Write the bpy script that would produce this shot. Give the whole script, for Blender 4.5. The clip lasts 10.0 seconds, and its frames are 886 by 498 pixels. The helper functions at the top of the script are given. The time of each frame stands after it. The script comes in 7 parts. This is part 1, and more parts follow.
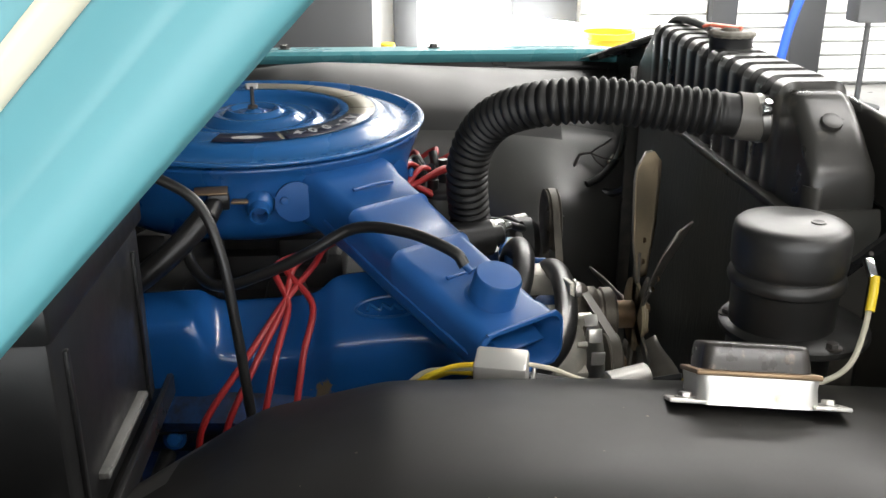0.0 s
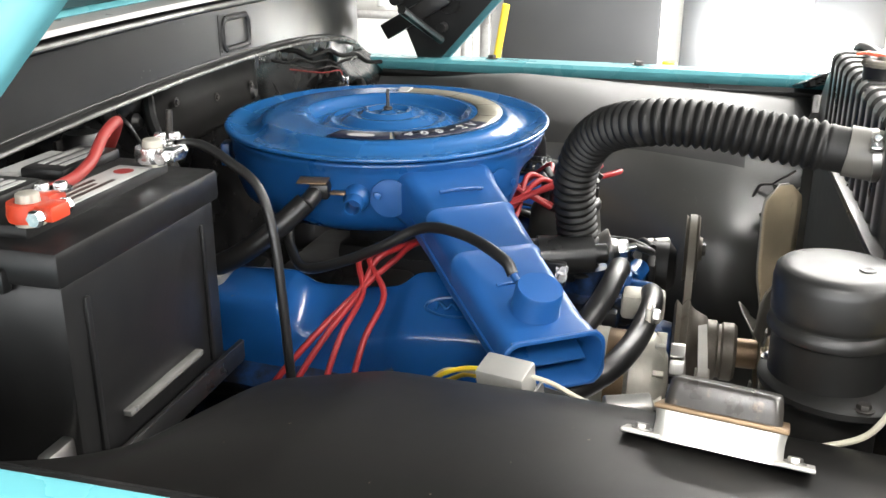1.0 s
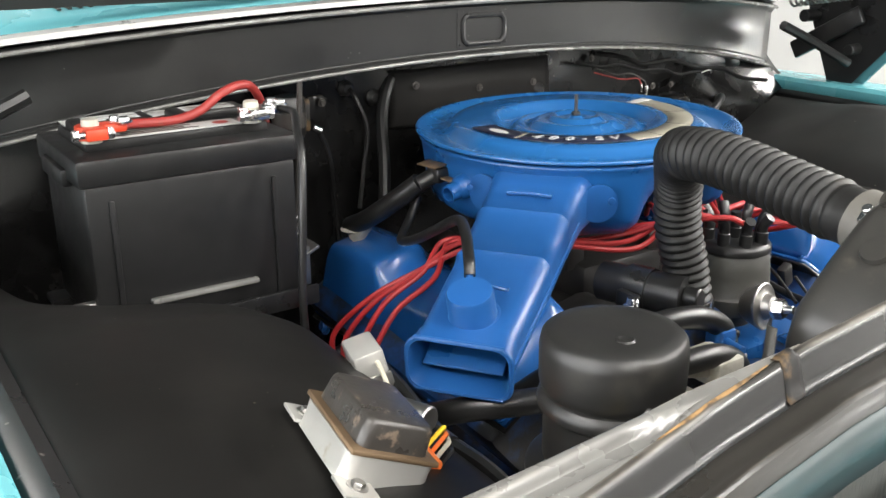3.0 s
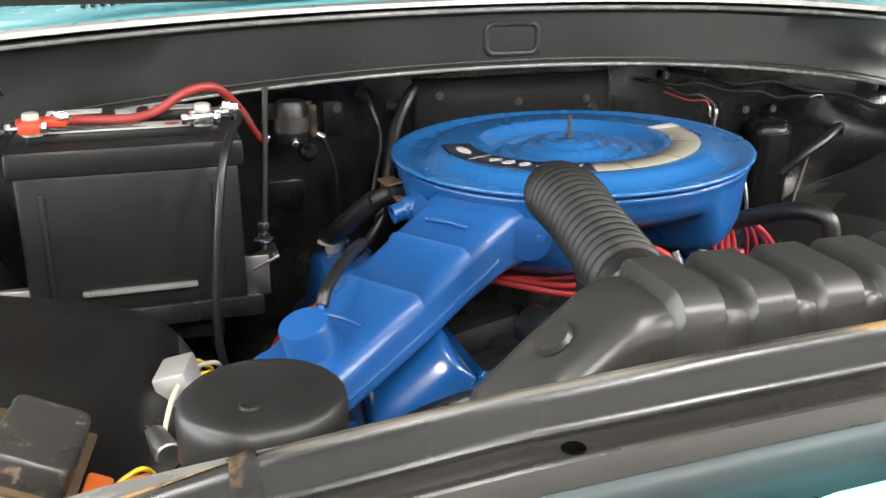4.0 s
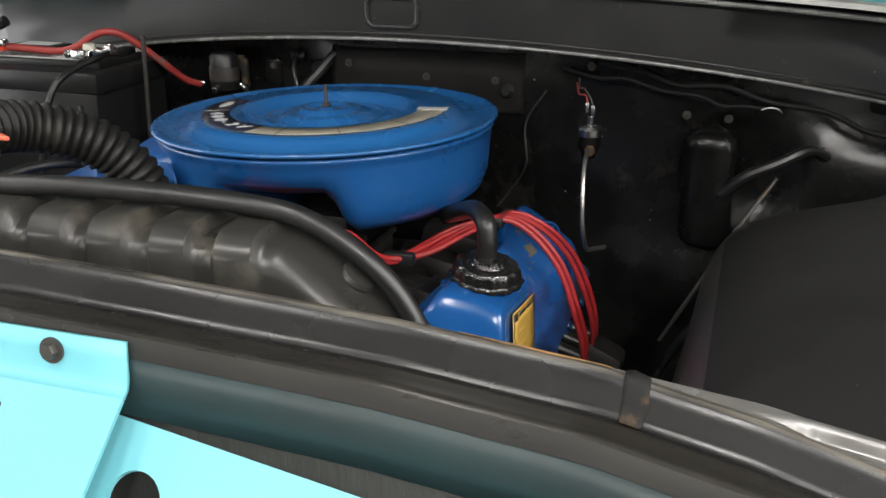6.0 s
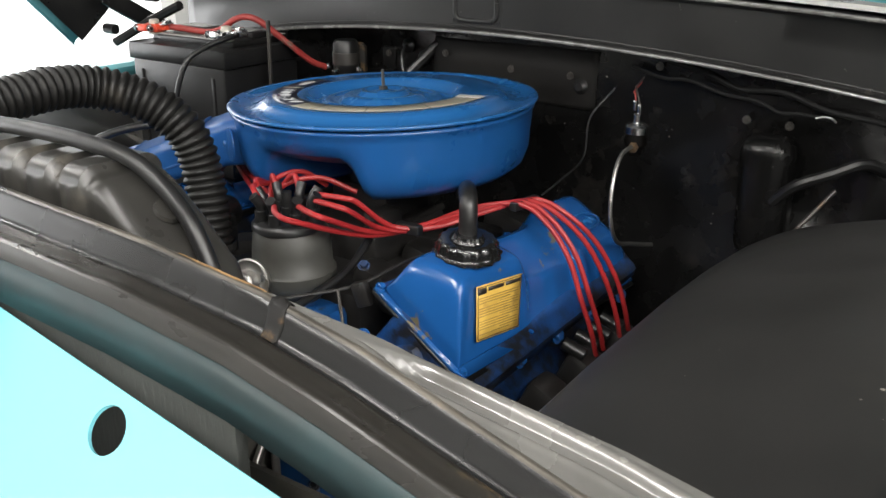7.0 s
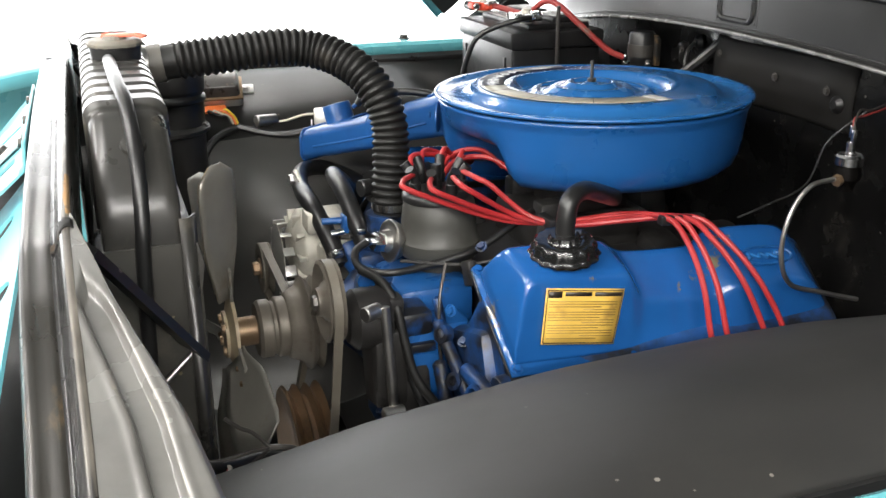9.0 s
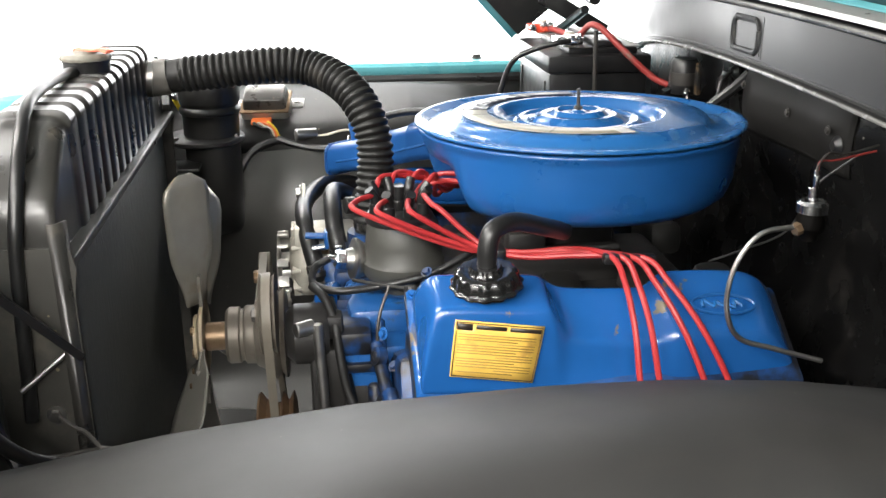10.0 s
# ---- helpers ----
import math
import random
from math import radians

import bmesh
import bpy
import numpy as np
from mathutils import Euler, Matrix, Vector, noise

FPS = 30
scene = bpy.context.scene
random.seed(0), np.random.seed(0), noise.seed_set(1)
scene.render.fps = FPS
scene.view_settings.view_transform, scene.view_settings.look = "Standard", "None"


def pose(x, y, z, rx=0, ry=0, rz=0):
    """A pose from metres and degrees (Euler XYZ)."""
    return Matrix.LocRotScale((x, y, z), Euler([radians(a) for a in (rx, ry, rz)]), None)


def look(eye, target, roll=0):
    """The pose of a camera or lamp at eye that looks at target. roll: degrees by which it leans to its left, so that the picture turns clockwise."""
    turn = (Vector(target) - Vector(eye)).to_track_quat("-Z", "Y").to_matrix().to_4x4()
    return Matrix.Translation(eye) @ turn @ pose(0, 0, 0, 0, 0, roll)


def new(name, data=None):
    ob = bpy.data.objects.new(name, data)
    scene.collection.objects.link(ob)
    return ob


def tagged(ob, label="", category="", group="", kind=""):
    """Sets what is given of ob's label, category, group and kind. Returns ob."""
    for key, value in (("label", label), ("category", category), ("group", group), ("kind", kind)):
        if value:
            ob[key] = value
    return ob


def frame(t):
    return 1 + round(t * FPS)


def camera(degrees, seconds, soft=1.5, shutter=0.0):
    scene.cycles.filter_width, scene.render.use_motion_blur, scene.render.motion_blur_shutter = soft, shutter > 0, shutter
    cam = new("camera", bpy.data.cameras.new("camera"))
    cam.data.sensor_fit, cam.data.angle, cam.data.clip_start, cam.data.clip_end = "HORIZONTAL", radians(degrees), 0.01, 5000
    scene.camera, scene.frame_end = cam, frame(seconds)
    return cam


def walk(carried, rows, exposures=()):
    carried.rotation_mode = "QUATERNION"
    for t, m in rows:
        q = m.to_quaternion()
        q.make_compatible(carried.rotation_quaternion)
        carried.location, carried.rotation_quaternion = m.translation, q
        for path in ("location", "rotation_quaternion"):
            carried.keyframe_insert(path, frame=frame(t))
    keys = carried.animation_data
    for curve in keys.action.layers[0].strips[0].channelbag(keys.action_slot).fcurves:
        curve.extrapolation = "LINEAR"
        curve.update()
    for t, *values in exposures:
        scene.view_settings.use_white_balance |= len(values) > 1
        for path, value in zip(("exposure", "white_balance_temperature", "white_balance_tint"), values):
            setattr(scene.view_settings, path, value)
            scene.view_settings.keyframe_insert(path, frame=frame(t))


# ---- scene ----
cam = camera(50.0, 10.0)
METRES, EYE, TILT, LEAN, TURN = 3.35, 1.45, -20.5, 0.0, -3.7
ROWS = [
    (0.0, 0.0, 0.0, 0.0, -0.0, -0.0, -0.0),
    (0.5, 0.0314, -0.0004, -0.0002, 9.63, 0.12, -3.71),
    (1.0, 0.0669, 0.0025, 0.001, 17.35, -0.16, -6.62),
    (1.5, 0.1074, 0.0103, 0.004, 25.64, -1.46, -9.45),
    (2.0, 0.153, 0.0287, 0.0115, 36.13, -2.99, -12.73),
    (3.5, 0.2358, 0.1586, 0.0561, 67.79, -11.37, -18.8),
    (4.0, 0.239, 0.214, 0.077, 76.28, -14.09, -19.8),
    (4.5, 0.2447, 0.2767, 0.1013, 84.97, -17.04, -20.36),
    (5.0, 0.2432, 0.3437, 0.126, 93.31, -19.95, -20.42),
    (5.5, 0.24, 0.4164, 0.1522, 103.65, -23.48, -19.92),
    (6.0, 0.2347, 0.4789, 0.1748, 113.01, -27.8, -19.02),
    (7.5, 0.1905, 0.5968, 0.2208, 140.04, -35.6, -13.6),
    (8.0, 0.162, 0.6177, 0.2279, 148.44, -38.1, -11.19),
    (8.5, 0.1302, 0.6355, 0.2345, 157.08, -39.4, -8.39),
    (9.0, 0.0945, 0.6441, 0.238, 164.45, -40.4, -5.82),
    (9.5, 0.0492, 0.6498, 0.2415, 170.78, -41.03, -3.28),
    (10.0, 0.0062, 0.6548, 0.2445, 176.31, -40.26, -1.17),
]
walk(cam, [(t, pose(0, 0, EYE, TILT, LEAN, TURN) @ pose(METRES * x, METRES * y, METRES * z, 90 + pitch, roll, yaw)) for t, x, y, z, yaw, pitch, roll in ROWS],
     exposures=[(0.0, -0.95), (0.5, -0.34), (1.0, -0.14), (2.0, -0.27), (3.5, -0.05), (4.5, -0.12), (5.5, -1.18), (6.0, -1.08), (7.5, -0.75), (9.0, -0.42), (10.0, -0.03)])

# ---- world and light ----
world = bpy.data.worlds.new("world")
scene.world = world
world.use_nodes = True
world.node_tree.nodes["Background"].inputs[0].default_value = (0.9, 0.95, 1.0, 1)
world.node_tree.nodes["Background"].inputs[1].default_value = 0.3


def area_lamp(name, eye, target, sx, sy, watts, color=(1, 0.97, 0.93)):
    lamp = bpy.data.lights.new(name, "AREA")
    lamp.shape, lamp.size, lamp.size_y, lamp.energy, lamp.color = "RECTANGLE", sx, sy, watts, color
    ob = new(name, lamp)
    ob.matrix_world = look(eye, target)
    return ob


# area lamp added in the passenger side's opening, standing in for daylight
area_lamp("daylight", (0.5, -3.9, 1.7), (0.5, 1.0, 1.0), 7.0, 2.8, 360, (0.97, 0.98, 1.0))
# unseen tube lamps added under the ceiling to brighten the engine bay
LAMPS = ((2.4, 1.2, 110), (4.2, -0.6, 260), (4.2, 2.9, 320), (0.3, 4.4, 40), (0.8, 6.1, 520), (3.4, 6.1, 560), (0.6, -1.9, 200), (2.3, 4.0, 160), (-2.6, -0.7, 80))
for lx, ly, w in LAMPS:
    area_lamp("added_lamp_light", (lx, ly, 3.55), (lx, ly, 0), 2.4, 0.3, w)

# ---- materials ----


def material(name, color, rough=0.5, metal=0.0, coat=0.0, bump=0.0, scale=60.0, vary=0.0, second=None, amount=0.0,
             patch=6.0, sharp=0.08, emit=0.0, spec=0.5, stretch=(1, 1, 1), specks=None, speck_scale=30.0, speck_size=0.05,
             edge=None, edge_from=0.53, coat_rough=0.12):
    """A node material: base colour with fine grain, larger stains in a second colour, and bump."""
    m = bpy.data.materials.new(name)
    m.use_nodes = True
    nt = m.node_tree
    n, l = nt.nodes, nt.links
    p = n["Principled BSDF"]
    p.inputs["Base Color"].default_value = (*color, 1)
    p.inputs["Roughness"].default_value = rough
    p.inputs["Metallic"].default_value = metal
    p.inputs["Coat Weight"].default_value = coat
    p.inputs["Coat Roughness"].default_value = coat_rough
    p.inputs["Specular IOR Level"].default_value = spec
    if emit:
        p.inputs["Emission Color"].default_value = (*color, 1)
        p.inputs["Emission Strength"].default_value = emit
    if not (vary or amount or bump):
        return m
    tc = n.new("ShaderNodeTexCoord")
    mp = n.new("ShaderNodeMapping")
    mp.inputs["Scale"].default_value = stretch
    l.new(tc.outputs["Object"], mp.inputs["Vector"])
    fine = n.new("ShaderNodeTexNoise")
    fine.inputs["Scale"].default_value, fine.inputs["Detail"].default_value = scale, 5
    l.new(mp.outputs["Vector"], fine.inputs["Vector"])
    col = None
    if vary:
        mix = n.new("ShaderNodeMix")
        mix.data_type = "RGBA"
        mix.inputs[6].default_value = (*[c * (1 - vary) for c in color], 1)
        mix.inputs[7].default_value = (*[min(1, c * (1 + vary)) for c in color], 1)
        l.new(fine.outputs["Fac"], mix.inputs[0])
        col = mix.outputs[2]
        rr = n.new("ShaderNodeMapRange")
        rr.inputs["To Min"].default_value, rr.inputs["To Max"].default_value = max(0.03, rough - 0.12), min(1, rough + 0.12)
        l.new(fine.outputs["Fac"], rr.inputs["Value"])
        l.new(rr.outputs["Result"], p.inputs["Roughness"])
    if amount and second:
        big = n.new("ShaderNodeTexNoise")
        big.inputs["Scale"].default_value, big.inputs["Detail"].default_value = patch, 8
        big.inputs["Roughness"].default_value = 0.65
        l.new(mp.outputs["Vector"], big.inputs["Vector"])
        ramp = n.new("ShaderNodeMapRange")
        ramp.inputs["From Min"].default_value = 0.72 - amount * 0.5
        ramp.inputs["From Max"].default_value = 0.72 - amount * 0.5 + sharp
        l.new(big.outputs["Fac"], ramp.inputs["Value"])
        mix2 = n.new("ShaderNodeMix")
        mix2.data_type = "RGBA"
        if col:
            l.new(col, mix2.inputs[6])
        else:
            mix2.inputs[6].default_value = (*color, 1)
        mix2.inputs[7].default_value = (*second, 1)
        l.new(ramp.outputs["Result"], mix2.inputs[0])
        col = mix2.outputs[2]
    if specks:
        # small chips and dust grains, thinned out by a broad noise
        vor = n.new("ShaderNodeTexVoronoi")
        vor.inputs["Scale"].default_value = speck_scale
        vor.inputs["Randomness"].default_value = 1.0
        wob = n.new("ShaderNodeTexNoise")
        wob.inputs["Scale"].default_value = speck_scale * 0.22
        l.new(mp.outputs["Vector"], vor.inputs["Vector"])
        l.new(mp.outputs["Vector"], wob.inputs["Vector"])
        size = n.new("ShaderNodeMapRange")
        size.inputs["From Min"].default_value, size.inputs["From Max"].default_value = 0.5, 0.75
        size.inputs["To Min"].default_value, size.inputs["To Max"].default_value = 0.0, speck_size * 2.2
        l.new(wob.outputs["Fac"], size.inputs["Value"])
        near = n.new("ShaderNodeMath")
        near.operation = "LESS_THAN"
        l.new(vor.outputs["Distance"], near.inputs[0])
        l.new(size.outputs["Result"], near.inputs[1])
        mix3 = n.new("ShaderNodeMix")
        mix3.data_type = "RGBA"
        if col:
            l.new(col, mix3.inputs[6])
        else:
            mix3.inputs[6].default_value = (*color, 1)
        mix3.inputs[7].default_value = (*specks, 1)
        l.new(near.outputs["Value"], mix3.inputs[0])
        col = mix3.outputs[2]
    if edge:
        # raised edges lightened: worn paint, and bright highlight lines put into the colour
        geo = n.new("ShaderNodeNewGeometry")
        er = n.new("ShaderNodeMapRange")
        er.inputs["From Min"].default_value, er.inputs["From Max"].default_value = edge_from, edge_from + 0.05
        add = n.new("ShaderNodeMath")
        add.operation = "MULTIPLY_ADD"
        add.inputs[1].default_value, add.inputs[2].default_value = 0.10, -0.05
        l.new(fine.outputs["Fac"], add.inputs[0])
        sm = n.new("ShaderNodeMath")
        sm.operation = "ADD"
        l.new(geo.outputs["Pointiness"], sm.inputs[0])
        l.new(add.outputs["Value"], sm.inputs[1])
        l.new(sm.outputs["Value"], er.inputs["Value"])
        mix4 = n.new("ShaderNodeMix")
        mix4.data_type = "RGBA"
        if col:
            l.new(col, mix4.inputs[6])
        else:
            mix4.inputs[6].default_value = (*color, 1)
        mix4.inputs[7].default_value = (*edge, 1)
        l.new(er.outputs["Result"], mix4.inputs[0])
        col = mix4.outputs[2]
    if col:
        l.new(col, p.inputs["Base Color"])
    if bump:
        b = n.new("ShaderNodeBump")
        b.inputs["Strength"].default_value, b.inputs["Distance"].default_value = bump, 0.002
        l.new(fine.outputs["Fac"], b.inputs["Height"])
        l.new(b.outputs["Normal"], p.inputs["Normal"])
    return m


BLUE = material("engine_blue_paint", (0.009, 0.072, 0.235), 0.30, coat=0.2, coat_rough=0.18, vary=0.10, scale=14)
# base lighter than the bowl's blue, to carry the lid's missing highlights
BLUE_LID = material("lightened_glossy_engine_blue_paint", (0.013, 0.098, 0.285), 0.26, coat=0.6, coat_rough=0.15, vary=0.06, scale=9)
BLUE_SNOUT = material("dulled_engine_blue_paint", (0.011, 0.074, 0.245), 0.38, coat=0.12, vary=0.16, scale=24, bump=0.06, second=(0.008, 0.05, 0.19), amount=0.3, patch=9, sharp=0.2)
BLUE_COVER = material("chipped_engine_blue_paint", (0.009, 0.072, 0.245), 0.2, coat=0.35, vary=0.12, scale=20, bump=0.05, second=(0.13, 0.11, 0.07), amount=0.17, patch=18, sharp=0.03)
BLUE_WORN = material("worn_engine_blue_paint", (0.010, 0.072, 0.235), 0.3, coat=0.25, vary=0.15, scale=30, bump=0.08,
                     second=(0.030, 0.026, 0.022), amount=0.24, patch=24, sharp=0.06)
# grease, with the shade round the engine front put into the colour
BLUE_GREASY = material("greasy_darkened_engine_blue_paint", (0.0075, 0.050, 0.175), 0.4, vary=0.25, scale=40, bump=0.2,
                       second=(0.007, 0.0075, 0.010), amount=0.66, patch=15, sharp=0.16)
TEAL = material("turquoise_body_paint", (0.115, 0.37, 0.41), 0.28, coat=0.2, vary=0.04, scale=8, bump=0.01)
TEAL_FLAT = material("flat_turquoise_paint", (0.15, 0.46, 0.52), 0.45, vary=0.06, scale=10, bump=0.03, second=(0.10, 0.33, 0.38), amount=0.12, patch=7, sharp=0.3)
# skirts get a darker turquoise to hold back the strong side light
TEAL_SKIRT = material("darkened_turquoise_paint", (0.105, 0.29, 0.325), 0.42, coat=0.05, vary=0.05, scale=8, bump=0.01)
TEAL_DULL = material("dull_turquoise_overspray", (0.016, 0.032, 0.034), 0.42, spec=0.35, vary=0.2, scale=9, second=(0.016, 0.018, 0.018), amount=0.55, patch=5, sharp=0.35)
CREAM = material("cream_stripe_paint", (0.60, 0.56, 0.44), 0.4, coat=0.1, vary=0.04, scale=10)
APRON = material("black_brown_inner_fender_paint", (0.0075, 0.0071, 0.0066), 0.46, vary=0.35, scale=9, bump=0.05, spec=0.18,
                 second=(0.013, 0.0120, 0.0105), amount=0.36, patch=5, sharp=0.25, specks=(0.11, 0.09, 0.065), speck_scale=60, speck_size=0.05)
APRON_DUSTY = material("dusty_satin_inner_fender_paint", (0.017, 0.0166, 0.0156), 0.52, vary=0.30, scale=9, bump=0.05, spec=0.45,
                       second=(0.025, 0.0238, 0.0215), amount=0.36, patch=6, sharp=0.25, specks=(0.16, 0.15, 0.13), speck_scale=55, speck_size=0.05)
APRON_SIDE = material("lightened_side_inner_fender_paint", (0.046, 0.0448, 0.041), 0.34, vary=0.3, scale=9, bump=0.04, spec=0.75,
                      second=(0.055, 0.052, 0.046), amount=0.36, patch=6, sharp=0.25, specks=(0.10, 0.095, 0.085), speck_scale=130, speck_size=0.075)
BLACK = material("black_painted_steel", (0.012, 0.012, 0.012), 0.3, vary=0.3, scale=14, bump=0.06,
                 second=(0.035, 0.033, 0.030), amount=0.3, patch=7, sharp=0.3, specks=(0.12, 0.11, 0.1), speck_scale=50, speck_size=0.07)
FIREWALL = material("dusty_black_firewall", (0.0055, 0.0054, 0.0053), 0.26, vary=0.5, scale=22, bump=0.28, spec=0.26,
                    second=(0.032, 0.029, 0.026), amount=0.30, patch=9, sharp=0.2, specks=(0.14, 0.13, 0.12), speck_scale=60, speck_size=0.06)
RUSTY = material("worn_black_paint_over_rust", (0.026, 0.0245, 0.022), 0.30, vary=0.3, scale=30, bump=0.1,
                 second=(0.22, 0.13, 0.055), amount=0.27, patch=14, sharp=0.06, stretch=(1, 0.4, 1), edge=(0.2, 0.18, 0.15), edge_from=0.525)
STEP = material("darkened_step_paint", (0.009, 0.009, 0.009), 0.26, vary=0.3, scale=12, bump=0.02, second=(0.03, 0.027, 0.022), amount=0.2, patch=8, sharp=0.2)
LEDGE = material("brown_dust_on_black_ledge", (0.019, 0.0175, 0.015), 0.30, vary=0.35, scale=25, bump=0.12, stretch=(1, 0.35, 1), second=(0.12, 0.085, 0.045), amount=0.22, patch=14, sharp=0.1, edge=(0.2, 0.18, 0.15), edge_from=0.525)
# dusty wear, with some of the gusset's bright sheen put into the base
GUSSET = material("dusty_worn_bright_gusset_paint", (0.125, 0.122, 0.114), 0.26, spec=0.9, vary=0.45, scale=20, bump=0.18, second=(0.075, 0.070, 0.062), amount=0.30, patch=9, sharp=0.22, edge=(0.24, 0.22, 0.19), edge_from=0.525)
SENDER = material("oily_dark_brass", (0.0028, 0.0024, 0.0021), 0.6, spec=0.06, vary=0.3, scale=22, bump=0.15, second=(0.010, 0.0075, 0.006), amount=0.3, patch=10, sharp=0.2)
RUST = material("bare_orange_rust", (0.30, 0.175, 0.07), 0.75, vary=0.3, scale=90, bump=0.3, second=(0.05, 0.035, 0.02), amount=0.45, patch=60, sharp=0.12)
STRAP = material("crumpled_dark_strap", (0.011, 0.0105, 0.010), 0.6, spec=0.2, vary=0.3, scale=60, bump=0.2, second=(0.07, 0.045, 0.022), amount=0.35, patch=50, sharp=0.1)
CANISTER = material("dusty_satin_black_canister", (0.012, 0.0117, 0.011), 0.42, vary=0.3, scale=25, bump=0.08, second=(0.05, 0.045, 0.036), amount=0.35, patch=9, sharp=0.3, specks=(0.12, 0.11, 0.09), speck_scale=70, speck_size=0.07)
TANK = material("black_painted_radiator_tank", (0.026, 0.025, 0.0225), 0.31, vary=0.3, scale=26, bump=0.1,
                second=(0.070, 0.063, 0.051), amount=0.28, patch=16, sharp=0.12)
SIDE_DUST = material("oily_dusty_lightened_side_paint", (0.048, 0.046, 0.041), 0.4, vary=0.4, scale=18, bump=0.15, second=(0.11, 0.10, 0.08), amount=0.36, patch=10, sharp=0.2, specks=(0.25, 0.22, 0.14), speck_scale=60, speck_size=0.06)
CORE = material("radiator_core_fins", (0.046, 0.049, 0.045), 0.6, vary=0.3, scale=220, bump=0.6, stretch=(1, 1, 0.2))
RUBBER = material("black_rubber", (0.0095, 0.0095, 0.0095), 0.36, vary=0.25, scale=40, bump=0.05)
LOOM = material("dull_black_loom_tape", (0.0065, 0.0065, 0.0065), 0.65, spec=0.2, vary=0.3, scale=60, bump=0.1)
GLOSSY = material("glossy_black_bakelite", (0.009, 0.009, 0.009), 0.12, vary=0.2, scale=30, bump=0.04)
HEM = material("light_grey_edge", (0.16, 0.158, 0.15), 0.26, vary=0.4, scale=30, bump=0.08, second=(0.02, 0.02, 0.02), amount=0.42, patch=7, sharp=0.25)
LIP = material("worn_highlit_lip", (0.52, 0.52, 0.50), 0.3, vary=0.25, scale=25, bump=0.08, second=(0.05, 0.05, 0.05), amount=0.25, patch=9, sharp=0.2)
DUSTY = material("grey_dust_on_black_steel", (0.012, 0.0115, 0.0108), 0.55, spec=0.1, vary=0.3, scale=18, bump=0.12, second=(0.008, 0.008, 0.008), amount=0.45, patch=10, sharp=0.2)
HOSE_RUBBER = material("ribbed_hose_rubber", (0.009, 0.0088, 0.0083), 0.50, spec=0.32, vary=0.25, scale=45, bump=0.05,
                       second=(0.075, 0.066, 0.054), amount=0.26, patch=9, sharp=0.2)
SLEEVE = material("dusty_grey_hose_sleeve", (0.10, 0.094, 0.083), 0.5, vary=0.2, scale=30, bump=0.05)
BATTERY = material("black_battery_plastic", (0.012, 0.012, 0.0122), 0.34, spec=0.3, vary=0.2, scale=60, bump=0.10, second=(0.02, 0.02, 0.019), amount=0.3, patch=6, sharp=0.3)
GREY_LABEL = material("worn_grey_label", (0.42, 0.42, 0.41), 0.5, vary=0.1, scale=30, second=(0.2, 0.19, 0.18), amount=0.3, patch=20, sharp=0.1)
RED_WIRE = material("red_wire_jacket", (0.30, 0.017, 0.018), 0.45, vary=0.12, scale=40)
RED_CABLE = material("red_battery_cable", (0.27, 0.028, 0.024), 0.5, vary=0.2, scale=30, second=(0.16, 0.09, 0.07), amount=0.25, patch=15)
LEVER = material("faded_red_plastic", (0.68, 0.15, 0.085), 0.45, vary=0.12, scale=40)
COWL = material("satin_black_cowl_paint", (0.017, 0.017, 0.0167), 0.36, spec=0.36, vary=0.3, scale=12, bump=0.025, second=(0.026, 0.026, 0.025), amount=0.3, patch=6, sharp=0.4, specks=(0.12, 0.115, 0.105), speck_scale=90, speck_size=0.06)
RED_PLASTIC = material("red_plastic", (0.60, 0.055, 0.02), 0.4, vary=0.1, scale=30)
ORANGE = material("orange_connector_plastic", (0.75, 0.16, 0.03), 0.45, vary=0.1, scale=40)
YELLOW = material("yellow_plastic", (0.75, 0.55, 0.03), 0.4, vary=0.05, scale=30)
WHITE_WIRE = material("dirty_white_wire", (0.48, 0.45, 0.36), 0.5, vary=0.15, scale=40)
CHROME = material("bright_zinc", (0.72, 0.72, 0.72), 0.22, metal=1.0, vary=0.12, scale=50)
STEEL = material("dull_steel", (0.40, 0.39, 0.37), 0.38, metal=1.0, vary=0.25, scale=40, bump=0.1, second=(0.16, 0.12, 0.08), amount=0.22, patch=20, sharp=0.15)
PALE = material("pale_zinc_sheet", (0.52, 0.51, 0.48), 0.35, metal=0.6, vary=0.12, scale=40, second=(0.4, 0.36, 0.28), amount=0.2, patch=25)
CAST = material("cast_aluminium", (0.46, 0.44, 0.38), 0.5, metal=0.35, vary=0.25, scale=80, bump=0.25, second=(0.2, 0.17, 0.12), amount=0.3, patch=18, sharp=0.2)
DARK_STEEL = material("dark_oily_steel", (0.07, 0.065, 0.06), 0.42, metal=0.6, vary=0.3, scale=40, bump=0.15, second=(0.1, 0.06, 0.03), amount=0.25, patch=20, sharp=0.15)
GREASE = material("greasy_black_iron", (0.016, 0.015, 0.014), 0.5, vary=0.4, scale=35, bump=0.3)
BLADE = material("greyish_fan_blade_steel", (0.30, 0.285, 0.25), 0.34, metal=0.4, vary=0.25, scale=25, second=(0.20, 0.14, 0.08), amount=0.3, patch=12, sharp=0.2)
TAN = material("tan_steel_paint", (0.44, 0.36, 0.24), 0.5, vary=0.18, scale=25, second=(0.14, 0.10, 0.07), amount=0.3, patch=18)
BELT = material("worn_belt_rubber", (0.13, 0.115, 0.09), 0.6, vary=0.25, scale=60, bump=0.1)
